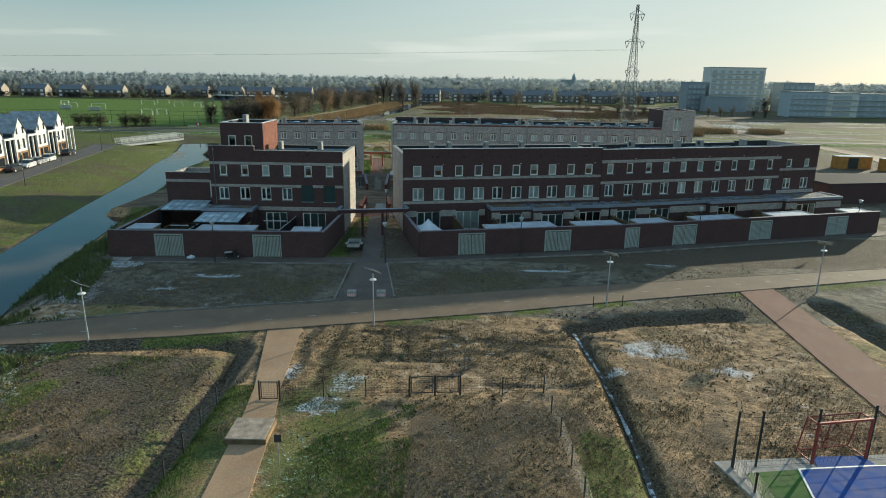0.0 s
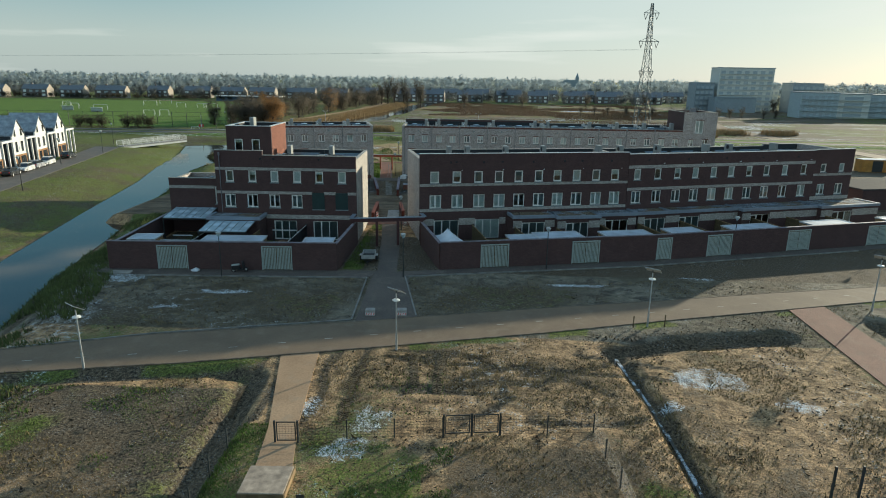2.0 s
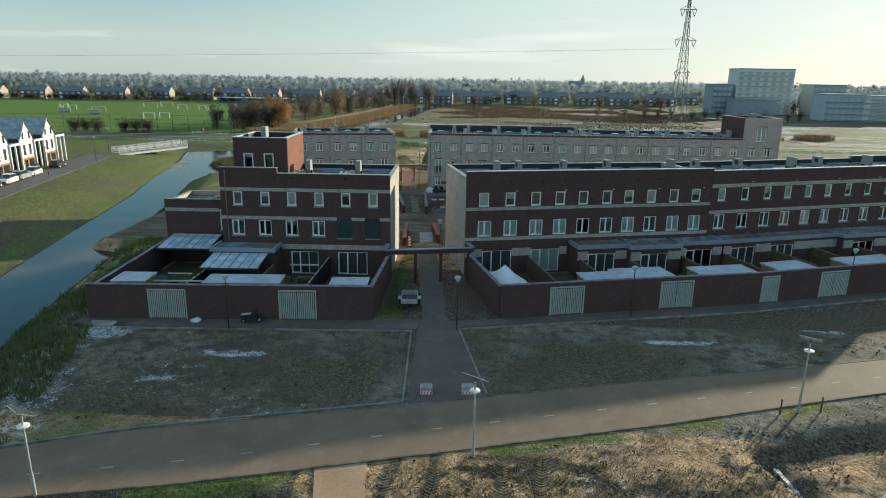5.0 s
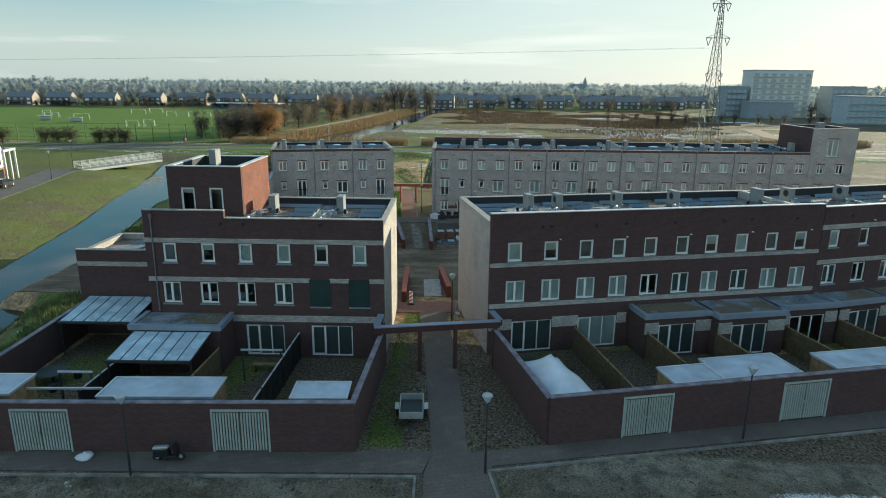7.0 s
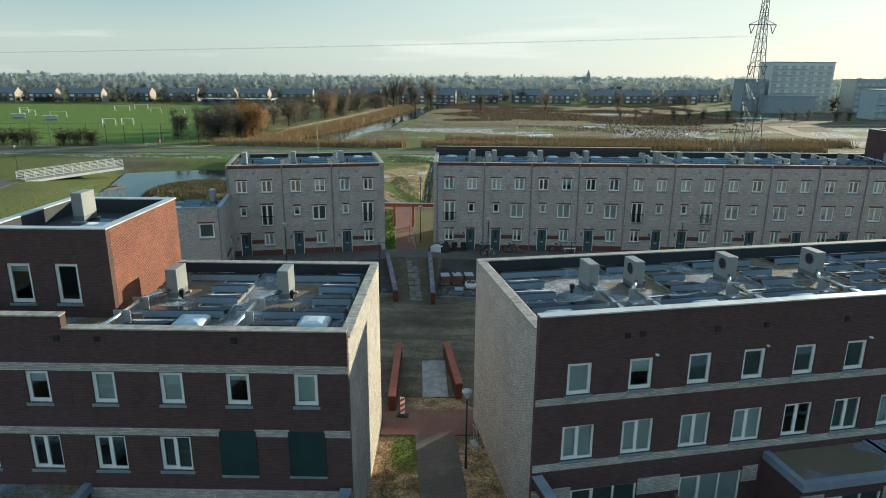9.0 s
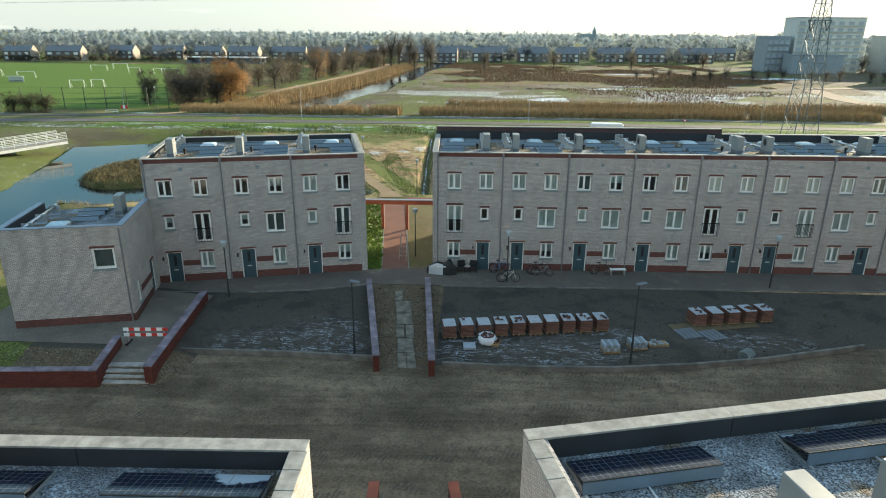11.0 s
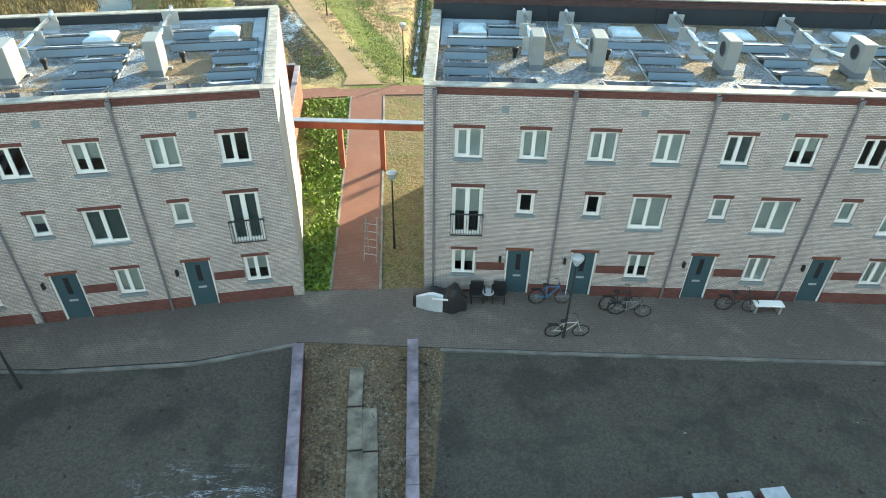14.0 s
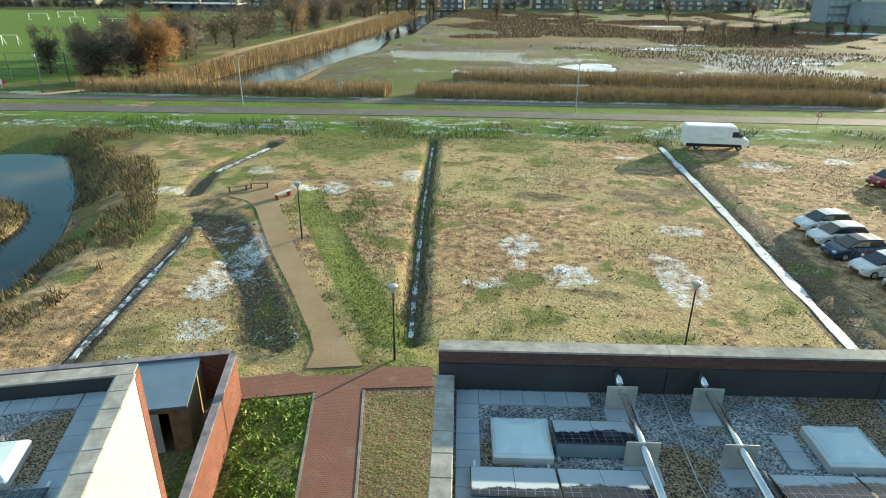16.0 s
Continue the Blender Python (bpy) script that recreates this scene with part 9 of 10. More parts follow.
def blades(name, pos, size, width, lean, material, label, category, rng, tris=1):
    """Many thin upright blades at the given places, as one mesh."""
    n = len(pos)
    a = rng.uniform(0, 2 * np.pi, n)
    hh = size * rng.uniform(0.6, 1.3, n)
    ww = width * rng.uniform(0.6, 1.4, n)
    la, lb = lean * rng.normal(size=n), lean * rng.normal(size=n)
    dx, dy = np.cos(a) * ww / 2, np.sin(a) * ww / 2
    v = np.zeros((n, 3, 3))
    v[:, 0] = pos + np.stack([-dx, -dy, np.zeros(n)], -1)
    v[:, 1] = pos + np.stack([dx, dy, np.zeros(n)], -1)
    v[:, 2] = pos + np.stack([la * hh, lb * hh, hh], -1)
    me = bpy.data.meshes.new(name)
    me.from_pydata(v.reshape(-1, 3).tolist(), [], np.arange(3 * n).reshape(n, 3).tolist())
    me.materials.append(material)
    ob = new(name, me)
    return tagged(ob, label, category, "", "stuff")


def cloud(rng, n, centre, radii, size, shell=0.5):
    """Small random triangles filling an uneven crown."""
    d = rng.normal(size=(n, 3))
    d /= np.linalg.norm(d, axis=1, keepdims=True)
    r = (shell + (1 - shell) * rng.uniform(0, 1, n)) ** 0.7
    lump = 0.75 + 0.35 * np.sin(3.1 * d[:, 0] + 1.3 * centre[0]) * np.cos(2.7 * d[:, 2] + centre[1]) + 0.12 * rng.normal(size=n)
    p = np.array(centre) + d * (r * lump)[:, None] * np.array(radii)
    e1, e2 = rng.normal(size=(n, 3)), rng.normal(size=(n, 3))
    s = size * rng.uniform(0.5, 1.4, n)[:, None]
    return np.stack([p, p + e1 * s * 0.5, p + e2 * s * 0.5], 1)


def rounded(me, normals):
    """Shades loose twigs as one rounded crown."""
    me.polygons.foreach_set("use_smooth", [True] * len(me.polygons))
    normals = normals / np.maximum(np.linalg.norm(normals, axis=1, keepdims=True), 1e-6)
    me.normals_split_custom_set_from_vertices(normals.tolist())


def tree(x, y, h, spread, material, seed, dense=900, size=0.5, label="bare brown winter tree beside the river"):
    rng = np.random.default_rng(seed)
    z = float(ground_height(np.array([x]), np.array([y]))[0]) - 0.1
    t = thing("tree", label, "tree", pose(x, y, z), "winter trees")
    tr_ = MB().tube((0, 0, 0), (0.1, 0.05, h * 0.35), 0.03 * h, 0.02 * h, 8)
    tips = []
    for i in range(12):
        a = 2 * math.pi * i / 12 + rng.uniform(-0.3, 0.3)
        z0 = h * rng.uniform(0.18, 0.4)
        rr = spread * rng.uniform(0.35, 0.8)
        tip = (rr * math.cos(a), rr * math.sin(a), h * rng.uniform(0.6, 0.98))
        mid = (tip[0] * 0.45, tip[1] * 0.45, z0 + (tip[2] - z0) * 0.5)
        tr_.tube((0.07, 0.03, z0), mid, 0.011 * h, 0.007 * h, 5).tube(mid, tip, 0.007 * h, 0.002 * h, 5)
        tips.append(tip)
    part("trunk", tr_, M_BARK, t, "grey brown trunk and limbs")
    c = [cloud(rng, dense * 4, (0, 0, h * 0.52), (spread, spread, h * 0.46), size * 0.5, 0.15), cloud(rng, dense, (0, 0, h * 0.15), (spread * 0.8, spread * 0.8, h * 0.16), size * 0.45)]
    for tip in tips:
        c.append(cloud(rng, dense // 7, tip, (spread * 0.4, spread * 0.4, h * 0.16), size * 0.4, 0.1))
    v = np.concatenate(c).reshape(-1, 3)
    me = bpy.data.meshes.new("crown")
    me.from_pydata(v.tolist(), [], np.arange(len(v)).reshape(-1, 3).tolist())
    me.materials.append(material)
    rounded(me, v - np.array((0, 0, h * 0.4)) + 0.8 * rng.normal(size=v.shape))
    part("crown", me, None, t, "fine twig crown")
    return t


rt = random.Random(11)
tree(-80, 221, 9, 5.5, M_TWIG, 1, 3000, 0.55, "large willow with orange brown twigs")
tree(-72, 226, 11.5, 5.5, M_TWIGO, 2, 3000, 0.5, "large willow with orange brown twigs")
for i in range(26):
    t = i / 25
    tree(-84 + 20 * t + rt.uniform(-7, 5), 240 + 190 * t + rt.uniform(-5, 5), rt.uniform(8, 12), rt.uniform(4.0, 6.5), M_TWIGO if i in (3, 11) else M_TWIG, 20 + i, 1000, 0.6)
for i in range(9):
    tree(-94 + 2.2 * i + rt.uniform(-2, 2), 226 + 8 * (i % 4) + rt.uniform(-3, 3), rt.uniform(8, 11), rt.uniform(3.2, 4.6), M_TWIG, 140 + i, 900, 0.55)
for i in range(7):
    tree(-62 + 4.5 * i, 425 + rt.uniform(-15, 25), rt.uniform(13, 19), rt.uniform(3.5, 5), M_TWIG, 60 + i, 420, 0.9)
for i, x in enumerate((-128, -124.5, -121, -113, -109.5, -106, -140, -150, -160)):
    tree(x, 205 + 0.05 * (x + 120), 4.8, 3.0, M_HEDGE, 80 + i, 700, 0.4, "clipped dark shrub by the ditch")
for i in range(14):
    tree(52 + 7.5 * i, 330 + 4 * (i % 3), 5.5, 2.2, M_TWIG, 100 + i, 220, 0.5, "young tree in a planted row")
for i in range(6):
    tree(-10 + 38 * i + rt.uniform(-6, 6), 400 + rt.uniform(-25, 20), rt.uniform(6, 10), rt.uniform(3, 5), M_TWIG, 120 + i, 300, 0.8)


def woods(name, n, x0, x1, y0, y1, h0, h1, material, label, seed, per=150, size=0.15):
    rng = np.random.default_rng(seed)
    out, mids = [], []
    for i in range(n):
        x, y, h = rng.uniform(x0, x1), rng.uniform(y0, y1), rng.uniform(h0, h1) * (1.25 if rng.uniform() < 0.06 else 1)
        s = h * rng.uniform(0.32, 0.5)
        out.append(cloud(rng, per, (x, y, h * 0.52), (s * 1.2, s * 1.2, h * 0.5), h * size, 0.05))
        mids.append(np.full((per * 3, 3), (x, y, h * 0.35)))
    v = np.concatenate(out).reshape(-1, 3)
    v[:, 2] = np.maximum(v[:, 2], -0.5)
    me = bpy.data.meshes.new(name)
    me.from_pydata(v.tolist(), [], np.arange(len(v)).reshape(-1, 3).tolist())
    me.materials.append(material)
    rounded(me, v - np.concatenate(mids) + 0.6 * rng.normal(size=v.shape))
    tagged(new(name, me), label, "woods", "", "stuff")


woods("near_woods", 620, -520, 330, 455, 560, 5, 9.5, M_HAZETWIG, "belt of bare garden trees among far houses", 1, 340, 0.09)
woods("club_hedge", 260, -420, -60, 432, 442, 3.0, 4.5, M_HEDGE, "dark hedge behind the pitches", 5, 120, 0.14)
woods("village_woods", 1000, -760, 620, 560, 800, 8, 14, M_HAZEWOOD, "wide belt of bare winter woods", 2, 420, 0.09)
woods("far_woods", 1300, -1300, 1300, 800, 1300, 10, 17, M_HAZEWOOD2, "belt of distant winter woods, haze put into its colour", 3, 200, 0.13)
woods("horizon_woods", 1500, -2400, 2600, 1400, 2300, 13, 21, M_HAZEWOOD2, "wooded skyline, haze put into its colour", 4, 120, 0.17)

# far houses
# far glass and roof tiles are lightened towards blue to imitate haze
M_FARGLASS = plain("hazed_far_glass", (0.33, 0.38, 0.40), 0.4, vary=0.05, bump=0)
M_CLUB = plain("grey_blue_cladding", (0.12, 0.17, 0.24), 0.8, vary=0.1, which="World")
M_FARBRICK = plain("far_brown_brick", (0.16, 0.135, 0.125), 0.85, vary=0.15, which="World")
M_FARGABLE = plain("far_pale_gable", (0.42, 0.36, 0.30), 0.85, vary=0.15, which="World")
M_FARROOF = plain("far_hazed_tiles", (0.19, 0.205, 0.225), 0.9, vary=0.15, which="World")


def far_house(x, y, rot, w, n):
    h = thing("far_house", "brown brick terrace with dark tiled roof and pale gable", "house", pose(x, y, 0, 0, 0, rot), "far houses")
    part("wall", MB().box(0, w, 0, 8, 0, 5.4), M_FARBRICK, h)
    part("roof", MB().extrude([(-0.2, 5.4), (8.2, 5.4), (4, 8.6)], pose(0, 0, 0, 0, 0, 90) @ pose(0, -w, 0), 0, w), M_FARROOF, h, "dark tiled roof")
    part("gable", MB().extrude([(-0.05, 0), (8.05, 0), (8.05, 5.4), (4, 8.75), (-0.05, 5.4)], pose(w, 0, 0, 0, 0, 90), -0.35, 0.0), M_FARGABLE, h, "pale gable end")
    for i in range(n):
        for z in (0.8, 3.4):
            part("window", MB().box(w * (i + 0.25) / n, w * (i + 0.75) / n, -0.06, 0.0, z, z + 1.5), M_FRAME if (i + int(z)) % 3 == 0 else M_FARGLASS, h)
    part("chimney", MB().box(w * 0.3, w * 0.3 + 0.8, 3.6, 4.4, 8.2, 9.6), M_FARBRICK, h)


for i in range(24):
    far_house(-470 + 25.5 * i + rt.uniform(-3, 3), 466 + 0.05 * i * i - (24 if i < 9 else 0) + rt.uniform(-4, 4), rt.uniform(-6, 6), rt.uniform(15, 21), 4)
for i in range(12):
    far_house(-90 + 27 * i + rt.uniform(-4, 4), 530 + rt.uniform(-8, 8), rt.uniform(-5, 5), rt.uniform(16, 22), 4)
hall = thing("sports_hall", "low sports club building with grey blue front", "building", pose(-175, 434, 0))
part("wall", MB().box(0, 42, 0, 12, 0, 3.0), M_CLUB, hall, "grey blue front wall")
part("roof", MB().box(-1, 43, -1, 13, 3.0, 3.4), M_GALV, hall)

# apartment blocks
# wall colours carry the haze of distance, cooler and paler than the walls
M_APT = plain("hazed_pale_render", (0.58, 0.60, 0.56), 0.8, vary=0.06, which="World")
M_APT2 = plain("hazed_grey_cladding", (0.40, 0.47, 0.49), 0.8, vary=0.08, which="World")
M_APT3 = plain("hazed_dark_cladding", (0.27, 0.32, 0.35), 0.8, vary=0.08, which="World")


def apartments(x, y, rot, w, d, floors, bays, wall, label, fh=2.9):
    a = thing("apartment_block", label, "building", pose(x, y, 0, 0, 0, rot), "apartment blocks")
    H = floors * fh + 1.2
    part("wall", MB().box(0, w, 0, d, 0, H), wall, a)
    part("roof", MB().box(-0.2, w + 0.2, -0.2, d + 0.2, H, H + 0.4), M_APT3, a)
    me = None
    for f in range(floors):
        part("balcony", MB().box(0.5, w - 0.5, -0.9, -0.02, fh * f + 0.75, fh * f + 0.9), wall, a)
        for b in range(bays):
            x0, x1 = w * (b + 0.22) / bays, w * (b + 0.78) / bays
            if me is None:
                me = bpy.data.meshes.new("window")
                mm = MB().box(0, x1 - x0, -0.05, 0.02, 0, 1.7)
                me.from_pydata(mm.v, [], mm.f)
                me.materials.append(M_FARGLASS)
            part("window", me, None, a, "", pose(x0, 0, fh * f + 1.0))
    return a


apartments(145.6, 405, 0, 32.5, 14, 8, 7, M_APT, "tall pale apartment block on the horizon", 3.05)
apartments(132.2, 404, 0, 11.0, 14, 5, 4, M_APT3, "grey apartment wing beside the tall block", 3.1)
apartments(188.6, 402, 0, 18.0, 14, 5, 5, M_APT3, "apartment block with haze put into its blue grey", 3.2)
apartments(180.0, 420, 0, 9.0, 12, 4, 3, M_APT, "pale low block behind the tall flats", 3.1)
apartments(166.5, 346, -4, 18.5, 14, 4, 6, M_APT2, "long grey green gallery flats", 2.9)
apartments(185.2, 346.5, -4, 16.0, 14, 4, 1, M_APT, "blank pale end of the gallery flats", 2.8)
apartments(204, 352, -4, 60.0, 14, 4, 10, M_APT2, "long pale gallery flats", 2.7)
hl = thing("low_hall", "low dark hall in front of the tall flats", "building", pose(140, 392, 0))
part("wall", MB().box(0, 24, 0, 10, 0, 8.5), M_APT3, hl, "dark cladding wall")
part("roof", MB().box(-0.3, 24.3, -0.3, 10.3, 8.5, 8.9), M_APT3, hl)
# church stone lightened and blued for haze
M_FARSTONE = plain("far_hazed_stone", (0.30, 0.36, 0.39), 0.9, vary=0.08, which="World")
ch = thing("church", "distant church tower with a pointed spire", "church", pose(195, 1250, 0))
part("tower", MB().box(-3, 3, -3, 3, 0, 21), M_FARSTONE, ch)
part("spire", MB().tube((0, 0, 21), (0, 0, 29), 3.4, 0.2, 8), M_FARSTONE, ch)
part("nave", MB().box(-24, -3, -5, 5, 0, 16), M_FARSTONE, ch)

# power pylon
M_PYLON = plain("dull_pylon_steel", (0.17, 0.20, 0.20), 0.6, 0.3)
pyl = thing("power_pylon", "slender steel lattice power pylon", "pylon", pose(42.6, 177.6, 0, 0, 0, 6))


def half(z):
    return 2.1 - 1.5 * min(z, 27) / 27 if z < 27 else 0.6 - 0.35 * (z - 27) / 9.5


legs = [(-1, -1), (1, -1), (1, 1), (-1, 1)]
levels = [0, 5, 9.5, 13.5, 17, 20, 22.5, 25, 27, 29.5, 32, 34.3, 36.6]
for a, b in zip(levels, levels[1:]):
    for (sx, sy), (tx, ty) in zip(legs, legs[1:] + legs[:1]):
        part("leg", MB().tube((sx * half(a), sy * half(a), a), (sx * half(b), sy * half(b), b), 0.075, n=5), M_PYLON, pyl)
        part("brace", MB().tube((sx * half(a), sy * half(a), a), (tx * half(b), ty * half(b), b), 0.04, n=4), M_PYLON, pyl)
        part("brace", MB().tube((tx * half(a), ty * half(a), a), (sx * half(b), sy * half(b), b), 0.04, n=4), M_PYLON, pyl)
        part("strut", MB().tube((sx * half(b), sy * half(b), b), (tx * half(b), ty * half(b), b), 0.035, n=4), M_PYLON, pyl)
for z, L in ((20, 1.9), (27.4, 2.6), (34.3, 2.0)):
    part("cross_arm", MB().tube((-L, 0, z), (L, 0, z), 0.09, n=6).tube((-L, 0, z), (0, 0, z + 1.1), 0.05, n=5).tube((L, 0, z), (0, 0, z + 1.1), 0.05, n=5), M_PYLON, pyl)
    for s in (-1, 1):
        part("insulator", MB().tube((s * L, 0, z), (s * (L - 0.55), 0, z - 1.6), 0.07, n=6).tube((s * (L - 1.1), 0, z), (s * (L - 0.55), 0, z - 1.6), 0.07, n=6), M_DARKSTEEL, pyl)
cab = thing("power_cables", "thin sagging overhead power cables", "cable")
for z, L in ((25.4, 2.4),):
    for s in (-1, 1):
        pts = []
        for i in range(25):
            t = i / 24
            pts.append((42.6 + s * L - 760 * t, 177.6 + 120 * t, z + 4 * t - 22 * t * (1 - t)))
        part("cable", MB().rope(pts, 0.013, 4), M_POSTGREY, cab)

# site beyond the terrace end
lb = thing("low_building", "low dark brick garage building beyond the terrace", "building", pose(53.5, 96, 0, 0, 0, 14))
part("wall", MB().box(0, 26, 0, 9, 0, 3.0), M_MAROON, lb)
part("roof", MB().box(-0.1, 26.1, -0.1, 9.1, 3.0, 3.2), plain("rough_dark_felt", (0.06, 0.062, 0.065), 0.97, spec=0.05), lb)
M_ORANGE = plain("orange_container_paint", (0.45, 0.22, 0.05), 0.6, vary=0.15)
flat("road_site_track", [(60, 104), (72, 116), (88, 130), (97, 160), (94, 200), (92, 232), (92, 262), (100, 300), (150, 316), (152, 310), (106, 296), (98, 260), (98, 232), (99, 200), (103, 158), (93, 126), (76, 110), (64, 100)], 0.14, M_ROAD, "pale dirt track round the building site", "dirt road")
M_SITEGREEN = plain("green_cabin_paint", (0.03, 0.22, 0.14), 0.6)
for i, (x, y, w, d, h, mt, lab) in enumerate(((78, 138, 7, 2.6, 2.6, M_ORANGE, "orange steel site container"), (86, 134, 8, 2.6, 2.6, M_ORANGE, "orange steel site container"), (83, 124, 1.4, 1.4, 2.5, M_SITEGREEN, "green portable site toilet"), (72, 142, 5, 2.5, 2.4, M_APT3, "dark grey site cabin"))):
    s = thing("site_container", lab, "container", pose(x, y, 0, 0, 0, 12 * i), "site containers")
    part("body", MB().box(0, w, 0, d, 0.1, h), mt, s)
    part("door", MB().box(w * 0.3, w * 0.6, -0.03, 0.0, 0.15, h - 0.2), M_DARKSTEEL, s)
    part("roof", MB().soft(-0.05, w + 0.05, -0.05, d + 0.05, h, h + 0.1, 0.03), M_METALCAP, s)
for q in ((-81.5, 207.2), (-80.5, 227), (-78.5, 258)):
    post_lamp(q[0], q[1], 0.1, 6.0)
wb = thing("road_barrier", "low white tubular barrier beside the dike path", "barrier", pose(-92, 205.2, 0.35, 0, 0, 24))
for x in (0, 2.4):
    part("upright", MB().tube((x, 0, -0.2), (x, 0, 0.8), 0.05), M_WHITE, wb)
for z in (0.4, 0.8):
    part("rail", MB().tube((0, 0, z), (2.4, 0, z), 0.05), M_WHITE, wb)
bs = thing("barrier_sign", "red and white barrier board on a pole", "sign", pose(-91.5, 212, 0.2, 0, 0, 10))
part("pole", MB().tube((0, 0, -0.2), (0, 0, 4.5), 0.05), M_POSTGREY, bs)
for i in range(3):
    part("board", MB().box(-0.75 + 0.5 * i, -0.25 + 0.5 * i, -0.09, -0.06, 0.5, 1.3), M_STRIPE_R if i != 1 else M_WHITE, bs, "red board" if i != 1 else "white board")
for q in ((-47.4, 200.3), (-0.5, 199.9), (46, 200.2)):
    l = thing("road_lamp", "tall grey road lamp with two arms", "street lamp", pose(q[0], q[1], 0.5), "road lamps")
    part("post", MB().tube((0, 0, -0.2), (0, 0, 6.4), 0.08, 0.05, 8), M_POSTGREY, l)
    for s in (-1, 1):
        part("arm", MB().tube((0, 0, 6.3), (s * 0.7, 0, 6.75), 0.035, n=6).soft(s * 0.7 - 0.25, s * 0.7 + 0.25, -0.1, 0.1, 6.7, 6.8, 0.02), M_POSTGREY, l)
for x, y in ((-35.1, 210.5), (28.5, 192.6)):
    s = thing("road_sign", "small red and white sign on a post", "sign", pose(x, y, 0.3), "road signs")
    part("post", MB().tube((0, 0, -0.2), (0, 0, 2.4), 0.035), M_POSTGREY, s)
    part("sign_board", MB().add([(-0.4, -0.05, 1.7), (0.4, -0.05, 1.7), (0, -0.05, 2.4), (-0.4, -0.02, 1.7), (0.4, -0.02, 1.7), (0, -0.02, 2.4)], [(0, 1, 2), (5, 4, 3), (0, 3, 4, 1), (1, 4, 5, 2), (2, 5, 3, 0)]), M_STRIPE_R, s, "red triangular board")
    part("sign_face", MB().add([(-0.24, -0.056, 1.79), (0.24, -0.056, 1.79), (0, -0.056, 2.22), (-0.24, -0.051, 1.79), (0.24, -0.051, 1.79), (0, -0.051, 2.22)], [(0, 1, 2), (5, 4, 3), (0, 3, 4, 1), (1, 4, 5, 2), (2, 5, 3, 0)]), M_WHITE, s, "white face")

# wetland pools
M_ICE = plain("pale_pool_ice", (0.62, 0.68, 0.72), 0.25, vary=0.15, scale=0.15, which="World")


def ice_pool(cx, cy, rx, ry, seed, z=0.12):
    pts = []
    for i in range(28):
        a = 2 * math.pi * i / 28
        r = 0.75 + 0.5 * noise.noise(Vector((math.cos(a) * 1.3, math.sin(a) * 1.3, seed)))
        pts.append((cx + rx * r * math.cos(a), cy + ry * r * math.sin(a)))
    structure("water_pool", MB().prism(pts, z - 0.4, z), M_ICE, "shallow wetland pool with pale ice", "water")


for i, q in enumerate(((10, 249, 8, 7), (34, 288, 9, 4), (58, 372, 14, 6), (2, 226, 5, 2), (26, 238, 2.2, 8), (-25.8, 210.5, 2.4, 2.0), (37, 221, 3, 2), (60, 262, 8, 3), (110, 350, 25, 8), (-18, 240, 2, 3), (44, 300, 10, 3))):
    ice_pool(*q, i)

# ---- reeds, tufts and leaves ----
rg = np.random.default_rng(5)


def scatter(n, x0, x1, y0, y1, keep=None):
    p = np.stack([rg.uniform(x0, x1, n), rg.uniform(y0, y1, n)], -1)
    for pts, _ in FLATS:
        xs, ys = [q[0] for q in pts], [q[1] for q in pts]
        if max(xs) > x0 and min(xs) < x1 and max(ys) > y0 and min(ys) < y1:
            p = p[~inside(p[:, 0], p[:, 1], pts)]
    if keep is not None:
        p = p[keep(p[:, 0], p[:, 1])]
    return np.concatenate([p, (ground_height(p[:, 0], p[:, 1]) - 0.03)[:, None]], 1)


def patchy(size, seed, lo):
    return lambda x, y: fbm(x, y, size, 3, seed) > lo


blades("reed_bed", np.concatenate([scatter(22000, -36, 110, 226, 233, lambda x, y: fbm(x, y * 2, 14, 3, 8) > 0.46), scatter(48000, -78, 75, 208.5, 215.5, lambda x, y: (fbm(x, y, 6, 3, 4) > 0.30) & (np.abs(x + 25.8) > 2.2)),
                                   scatter(120000, -82, -38, 208, 420, lambda x, y: (poly_dist(x, y, RIVER) > 0) & (poly_dist(x, y, RIVER) < 8.5) & (x < np.interp(y, *RIVER_MID))),
                                   ]), 1.9, 0.12, 0.12, M_REED, "dense dry tan reed beds along the water", "reeds", rg)
blades("pond_brush", np.concatenate([scatter(30000, -62, -38, 136, 187, lambda x, y: (poly_dist(x, y, CANAL) > -0.4) & (poly_dist(x, y, CANAL) < 7.0) & (fbm(x, y, 5, 3, 6) > 0.36)),
                                     scatter(16000, -66, -48, 142, 165, lambda x, y: np.hypot((x + 57) / 7.6, (y - 153) / 10.0) < 1)]), 0.55, 0.10, 0.5, M_BRUSH, "dark brown brush along the pond bank", "brush", rg)
blades("marsh_grass", np.concatenate([scatter(16000, -36, 110, 214, 290, patchy(25, 14, 0.56)), scatter(70000, -30, 110, 295, 460, patchy(30, 14, 0.42))]), 0.6, 0.25, 0.35, M_SCRUB, "rough tan marsh grass clumps", "grass", rg)
blades("bank_weeds", np.concatenate([scatter(90000, -54, -28, 34, 110, lambda x, y: (poly_dist(x, y, CANAL) > 0) & (poly_dist(x, y, CANAL) < 6.0) & (x > -47 - 0.24 * (y - 60)) & (fbm(x, y, 4, 3, 16) > 0.36)),
                                     scatter(5000, -60, 40, 184, 191, patchy(6, 17, 0.5)), scatter(1200, -18.9, -16.6, 140, 184, lambda x, y: np.abs(x + 17.2 + 0.045 * (y - 140)) < 0.7)]), 0.5, 0.09, 0.35, M_TUFT, "ragged green bank weeds", "weeds", rg)
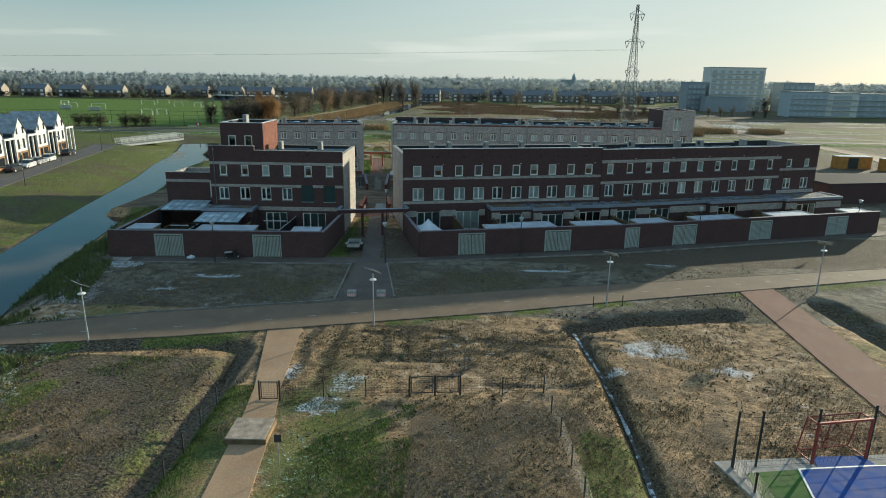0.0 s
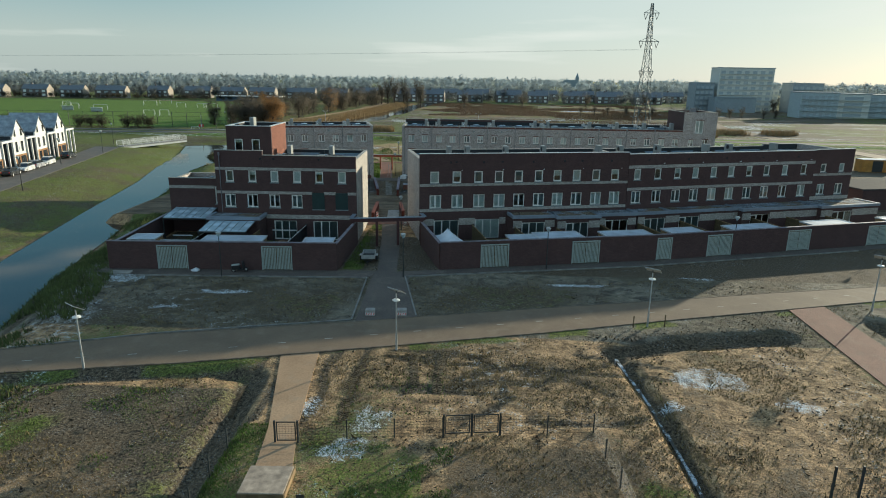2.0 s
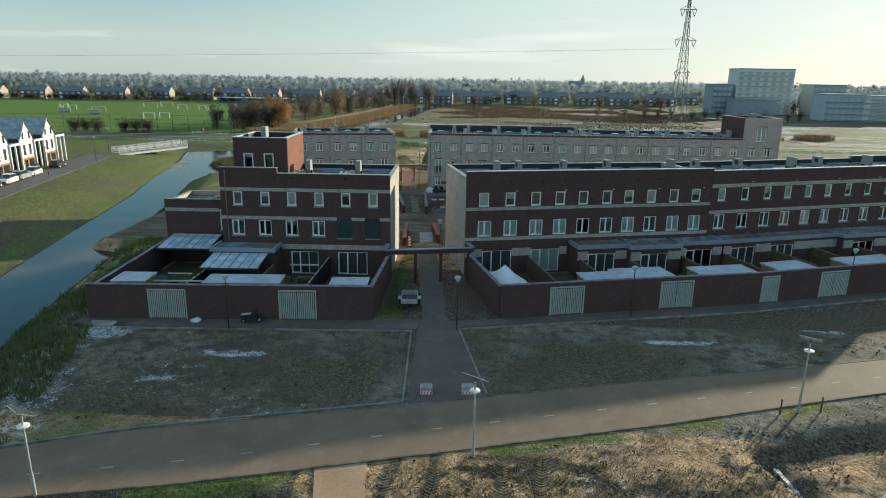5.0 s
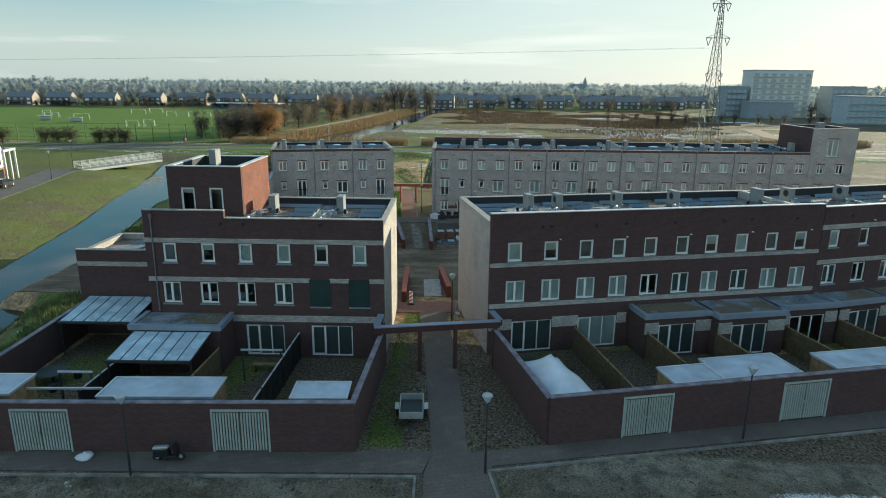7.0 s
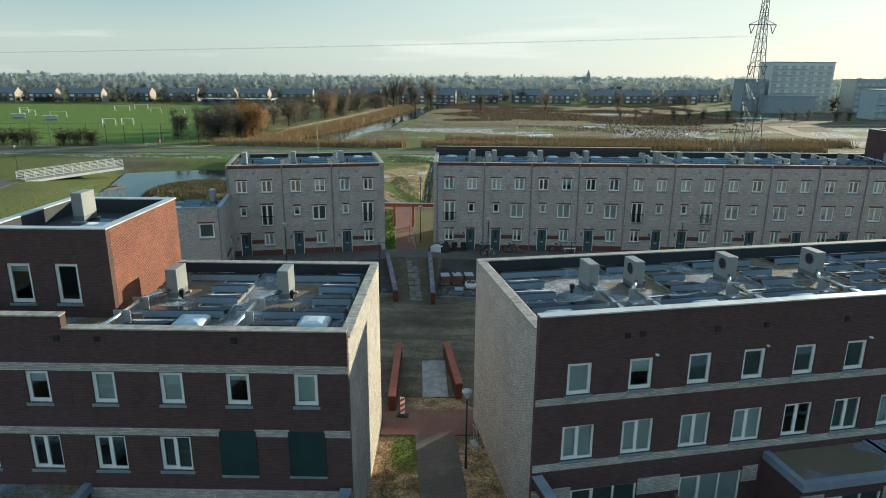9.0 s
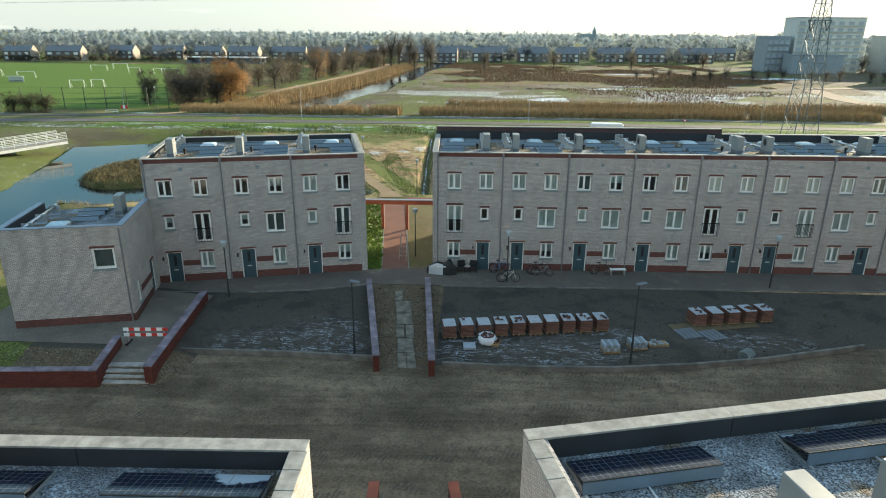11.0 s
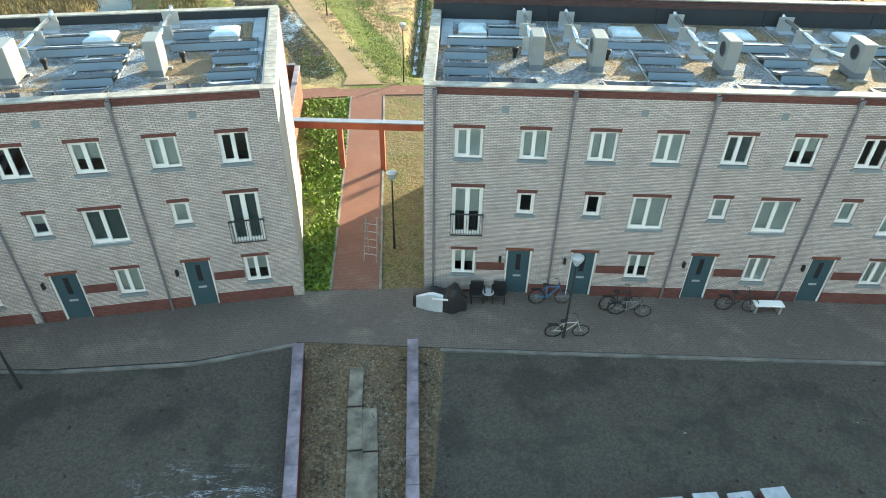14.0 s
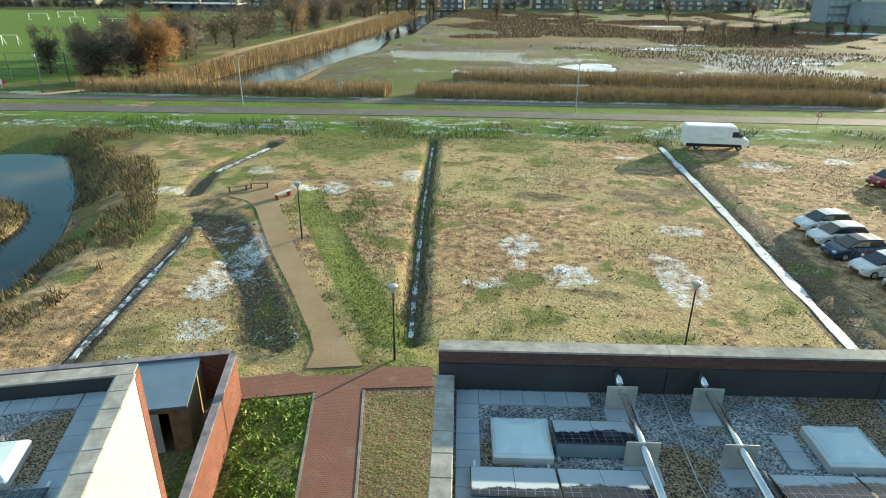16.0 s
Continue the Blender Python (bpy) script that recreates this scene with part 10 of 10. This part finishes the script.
blades("field_tufts", np.concatenate([scatter(80000, -36, 26, 21, 47, patchy(5, 21, 0.47)), scatter(12000, -34, 30, 47, 60, patchy(4, 23, 0.5)), scatter(60000, -40, 40, 128, 186, patchy(7, 22, 0.53)), scatter(6000, -74, -48, 60, 150, lambda x, y: poly_dist(x, y, CANAL) > 1.0)]), 0.16, 0.06, 0.5, M_STRAWT, "short straw coloured grass tufts", "grass", rg)
blades("green_tufts", np.concatenate([scatter(22000, -38, -19, 20, 37, patchy(5, 31, 0.46)), scatter(9000, -14.2, -11.5, 21, 33.5), scatter(14000, -10.5, -3, 21, 32, patchy(3, 35, 0.42)), scatter(9000, -19, 10, 21, 40, patchy(6, 31, 0.58)), scatter(16000, -46, 6, 137, 186, patchy(6, 36, 0.56)), scatter(9000, -24.5, -17, 139, 165, lambda x, y: np.abs(x + 21 + 0.25 * (y - 150)) < 1.6), scatter(5000, -14.4, -12.5, 61, 79), scatter(5000, -30, -16, 138, 165, patchy(4, 33, 0.55)), scatter(8000, -45, 34, 36, 60, lambda x, y: np.abs(y - np.interp(x, [-31, -10, 12, 39], [37.0, 42.4, 49.4, 57.4])) < 0.9)]), 0.15, 0.06, 0.5, M_GREENT, "short green grass tufts", "grass", rg)
# leafy ground cover beside the back path
lp = scatter(26000, -24.5, -18.2, 113.8, 134.3, lambda x, y: (x < -18.5 - 0.13 * (y - 115)) & (x > -19.7 - 0.215 * (y - 114) + 0.0) & (fbm(x, y, 1.6, 3, 44) > 0.34))
lp[:, 2] += 0.05 + 0.35 * fbm(lp[:, 0], lp[:, 1], 1.4, 3, 45) * rg.uniform(0.2, 1.0, len(lp))
lv = cloud(rg, len(lp), (0, 0, 0), (0.02, 0.02, 0.02), 0.17) + lp[:, None, :]
me = bpy.data.meshes.new("ground_cover")
me.from_pydata(lv.reshape(-1, 3).tolist(), [], np.arange(3 * len(lp)).reshape(-1, 3).tolist())
me.materials.append(M_LEAF)
tagged(new("ground_cover", me), "lush green leafy ground cover beside the path", "plants", "", "stuff")
M_TREAD = plain("damp_sand_ridges", (0.20, 0.145, 0.09), 0.95, vary=0.3, which="World")
# clods and stones on the bare soil
cl = np.concatenate([scatter(26000, -36, 26, 21, 47, patchy(4, 51, 0.42)), scatter(8000, -34, 24, 46, 60), scatter(1500, -30, 12, 100.8, 111), scatter(9000, -36, 34, 137, 186)])
cv_ = cloud(rg, len(cl) * 3, (0, 0, 0), (0.05, 0.05, 0.05), 0.13) + np.repeat(cl, 3, 0)[:, None, :]
me = bpy.data.meshes.new("soil_clods")
me.from_pydata(cv_.reshape(-1, 3).tolist(), [], np.arange(9 * len(cl)).reshape(-1, 3).tolist())
me.materials.append(plain("dark_clods", (0.10, 0.075, 0.05), 0.95, vary=0.3, which="World"))
tagged(new("soil_clods", me), "dark clods of soil on the bare ground", "soil", "", "stuff")

# tread prints pressed up by wheels beside the sand path
prints = MB()
for cx, y0, y1 in ((-11.0, 35.0, 43.0), (-9.1, 34.0, 44.0), (-14.6, 33.5, 41.5), (-15.6, 35.0, 41.0), (-5.6, 38.5, 44.5), (-4.0, 37.5, 45.0)):
    y = y0
    while y < y1:
        x = cx + 0.22 * math.sin(y * 0.7 + cx)
        z = float(ground_height(np.array([x]), np.array([y]))[0])
        for s in (-1, 1):
            prints.soft(-0.16, 0.16, -0.045, 0.045, z - 0.14, z + 0.035 + 0.02 * math.sin(9 * y), 0.02, pose(x + 0.15 * s, y, 0, 0, 0, 35 * s))
        y += 0.21
tagged(part("wheel_tread", prints, M_TREAD), "ridged wheel tread pressed into the sandy soil", "soil", "", "stuff")
court_prints = MB()
for x0, x1, ya, yb, bow in ((-34, 30, 93.0, 97.2, 0.6), (-34, 26, 95.2, 96.6, -0.5), (-20, 34, 98.2, 99.6, 0.3), (-12, 34, 97.0, 102.0, 0.8), (-30, 10, 89.5, 91.0, 0.5), (-28, -16, 99.8, 96.0, 0.9)):
    L = x1 - x0
    for i in range(int(L / 0.2)):
        t = i * 0.2 / L
        if fbm(np.array([x0 + L * t]), np.array([ya]), 3.0, 3, 61)[0] < 0.42:
            continue
        px, py = x0 + L * t, ya + (yb - ya) * t + bow * math.sin(math.pi * 2 * t)
        for s in (-1, 1):
            court_prints.soft(-0.035, 0.035, -0.15, 0.15, 0.0, 0.075 + 0.008 * math.sin(7 * px), 0.012, pose(px, py + 0.16 * s, 0, 0, 0, 32 * s))
tagged(part("court_wheel_tread", court_prints, M_COURTDIRT), "chevron wheel tread pressed into the court dirt", "soil", "", "stuff")
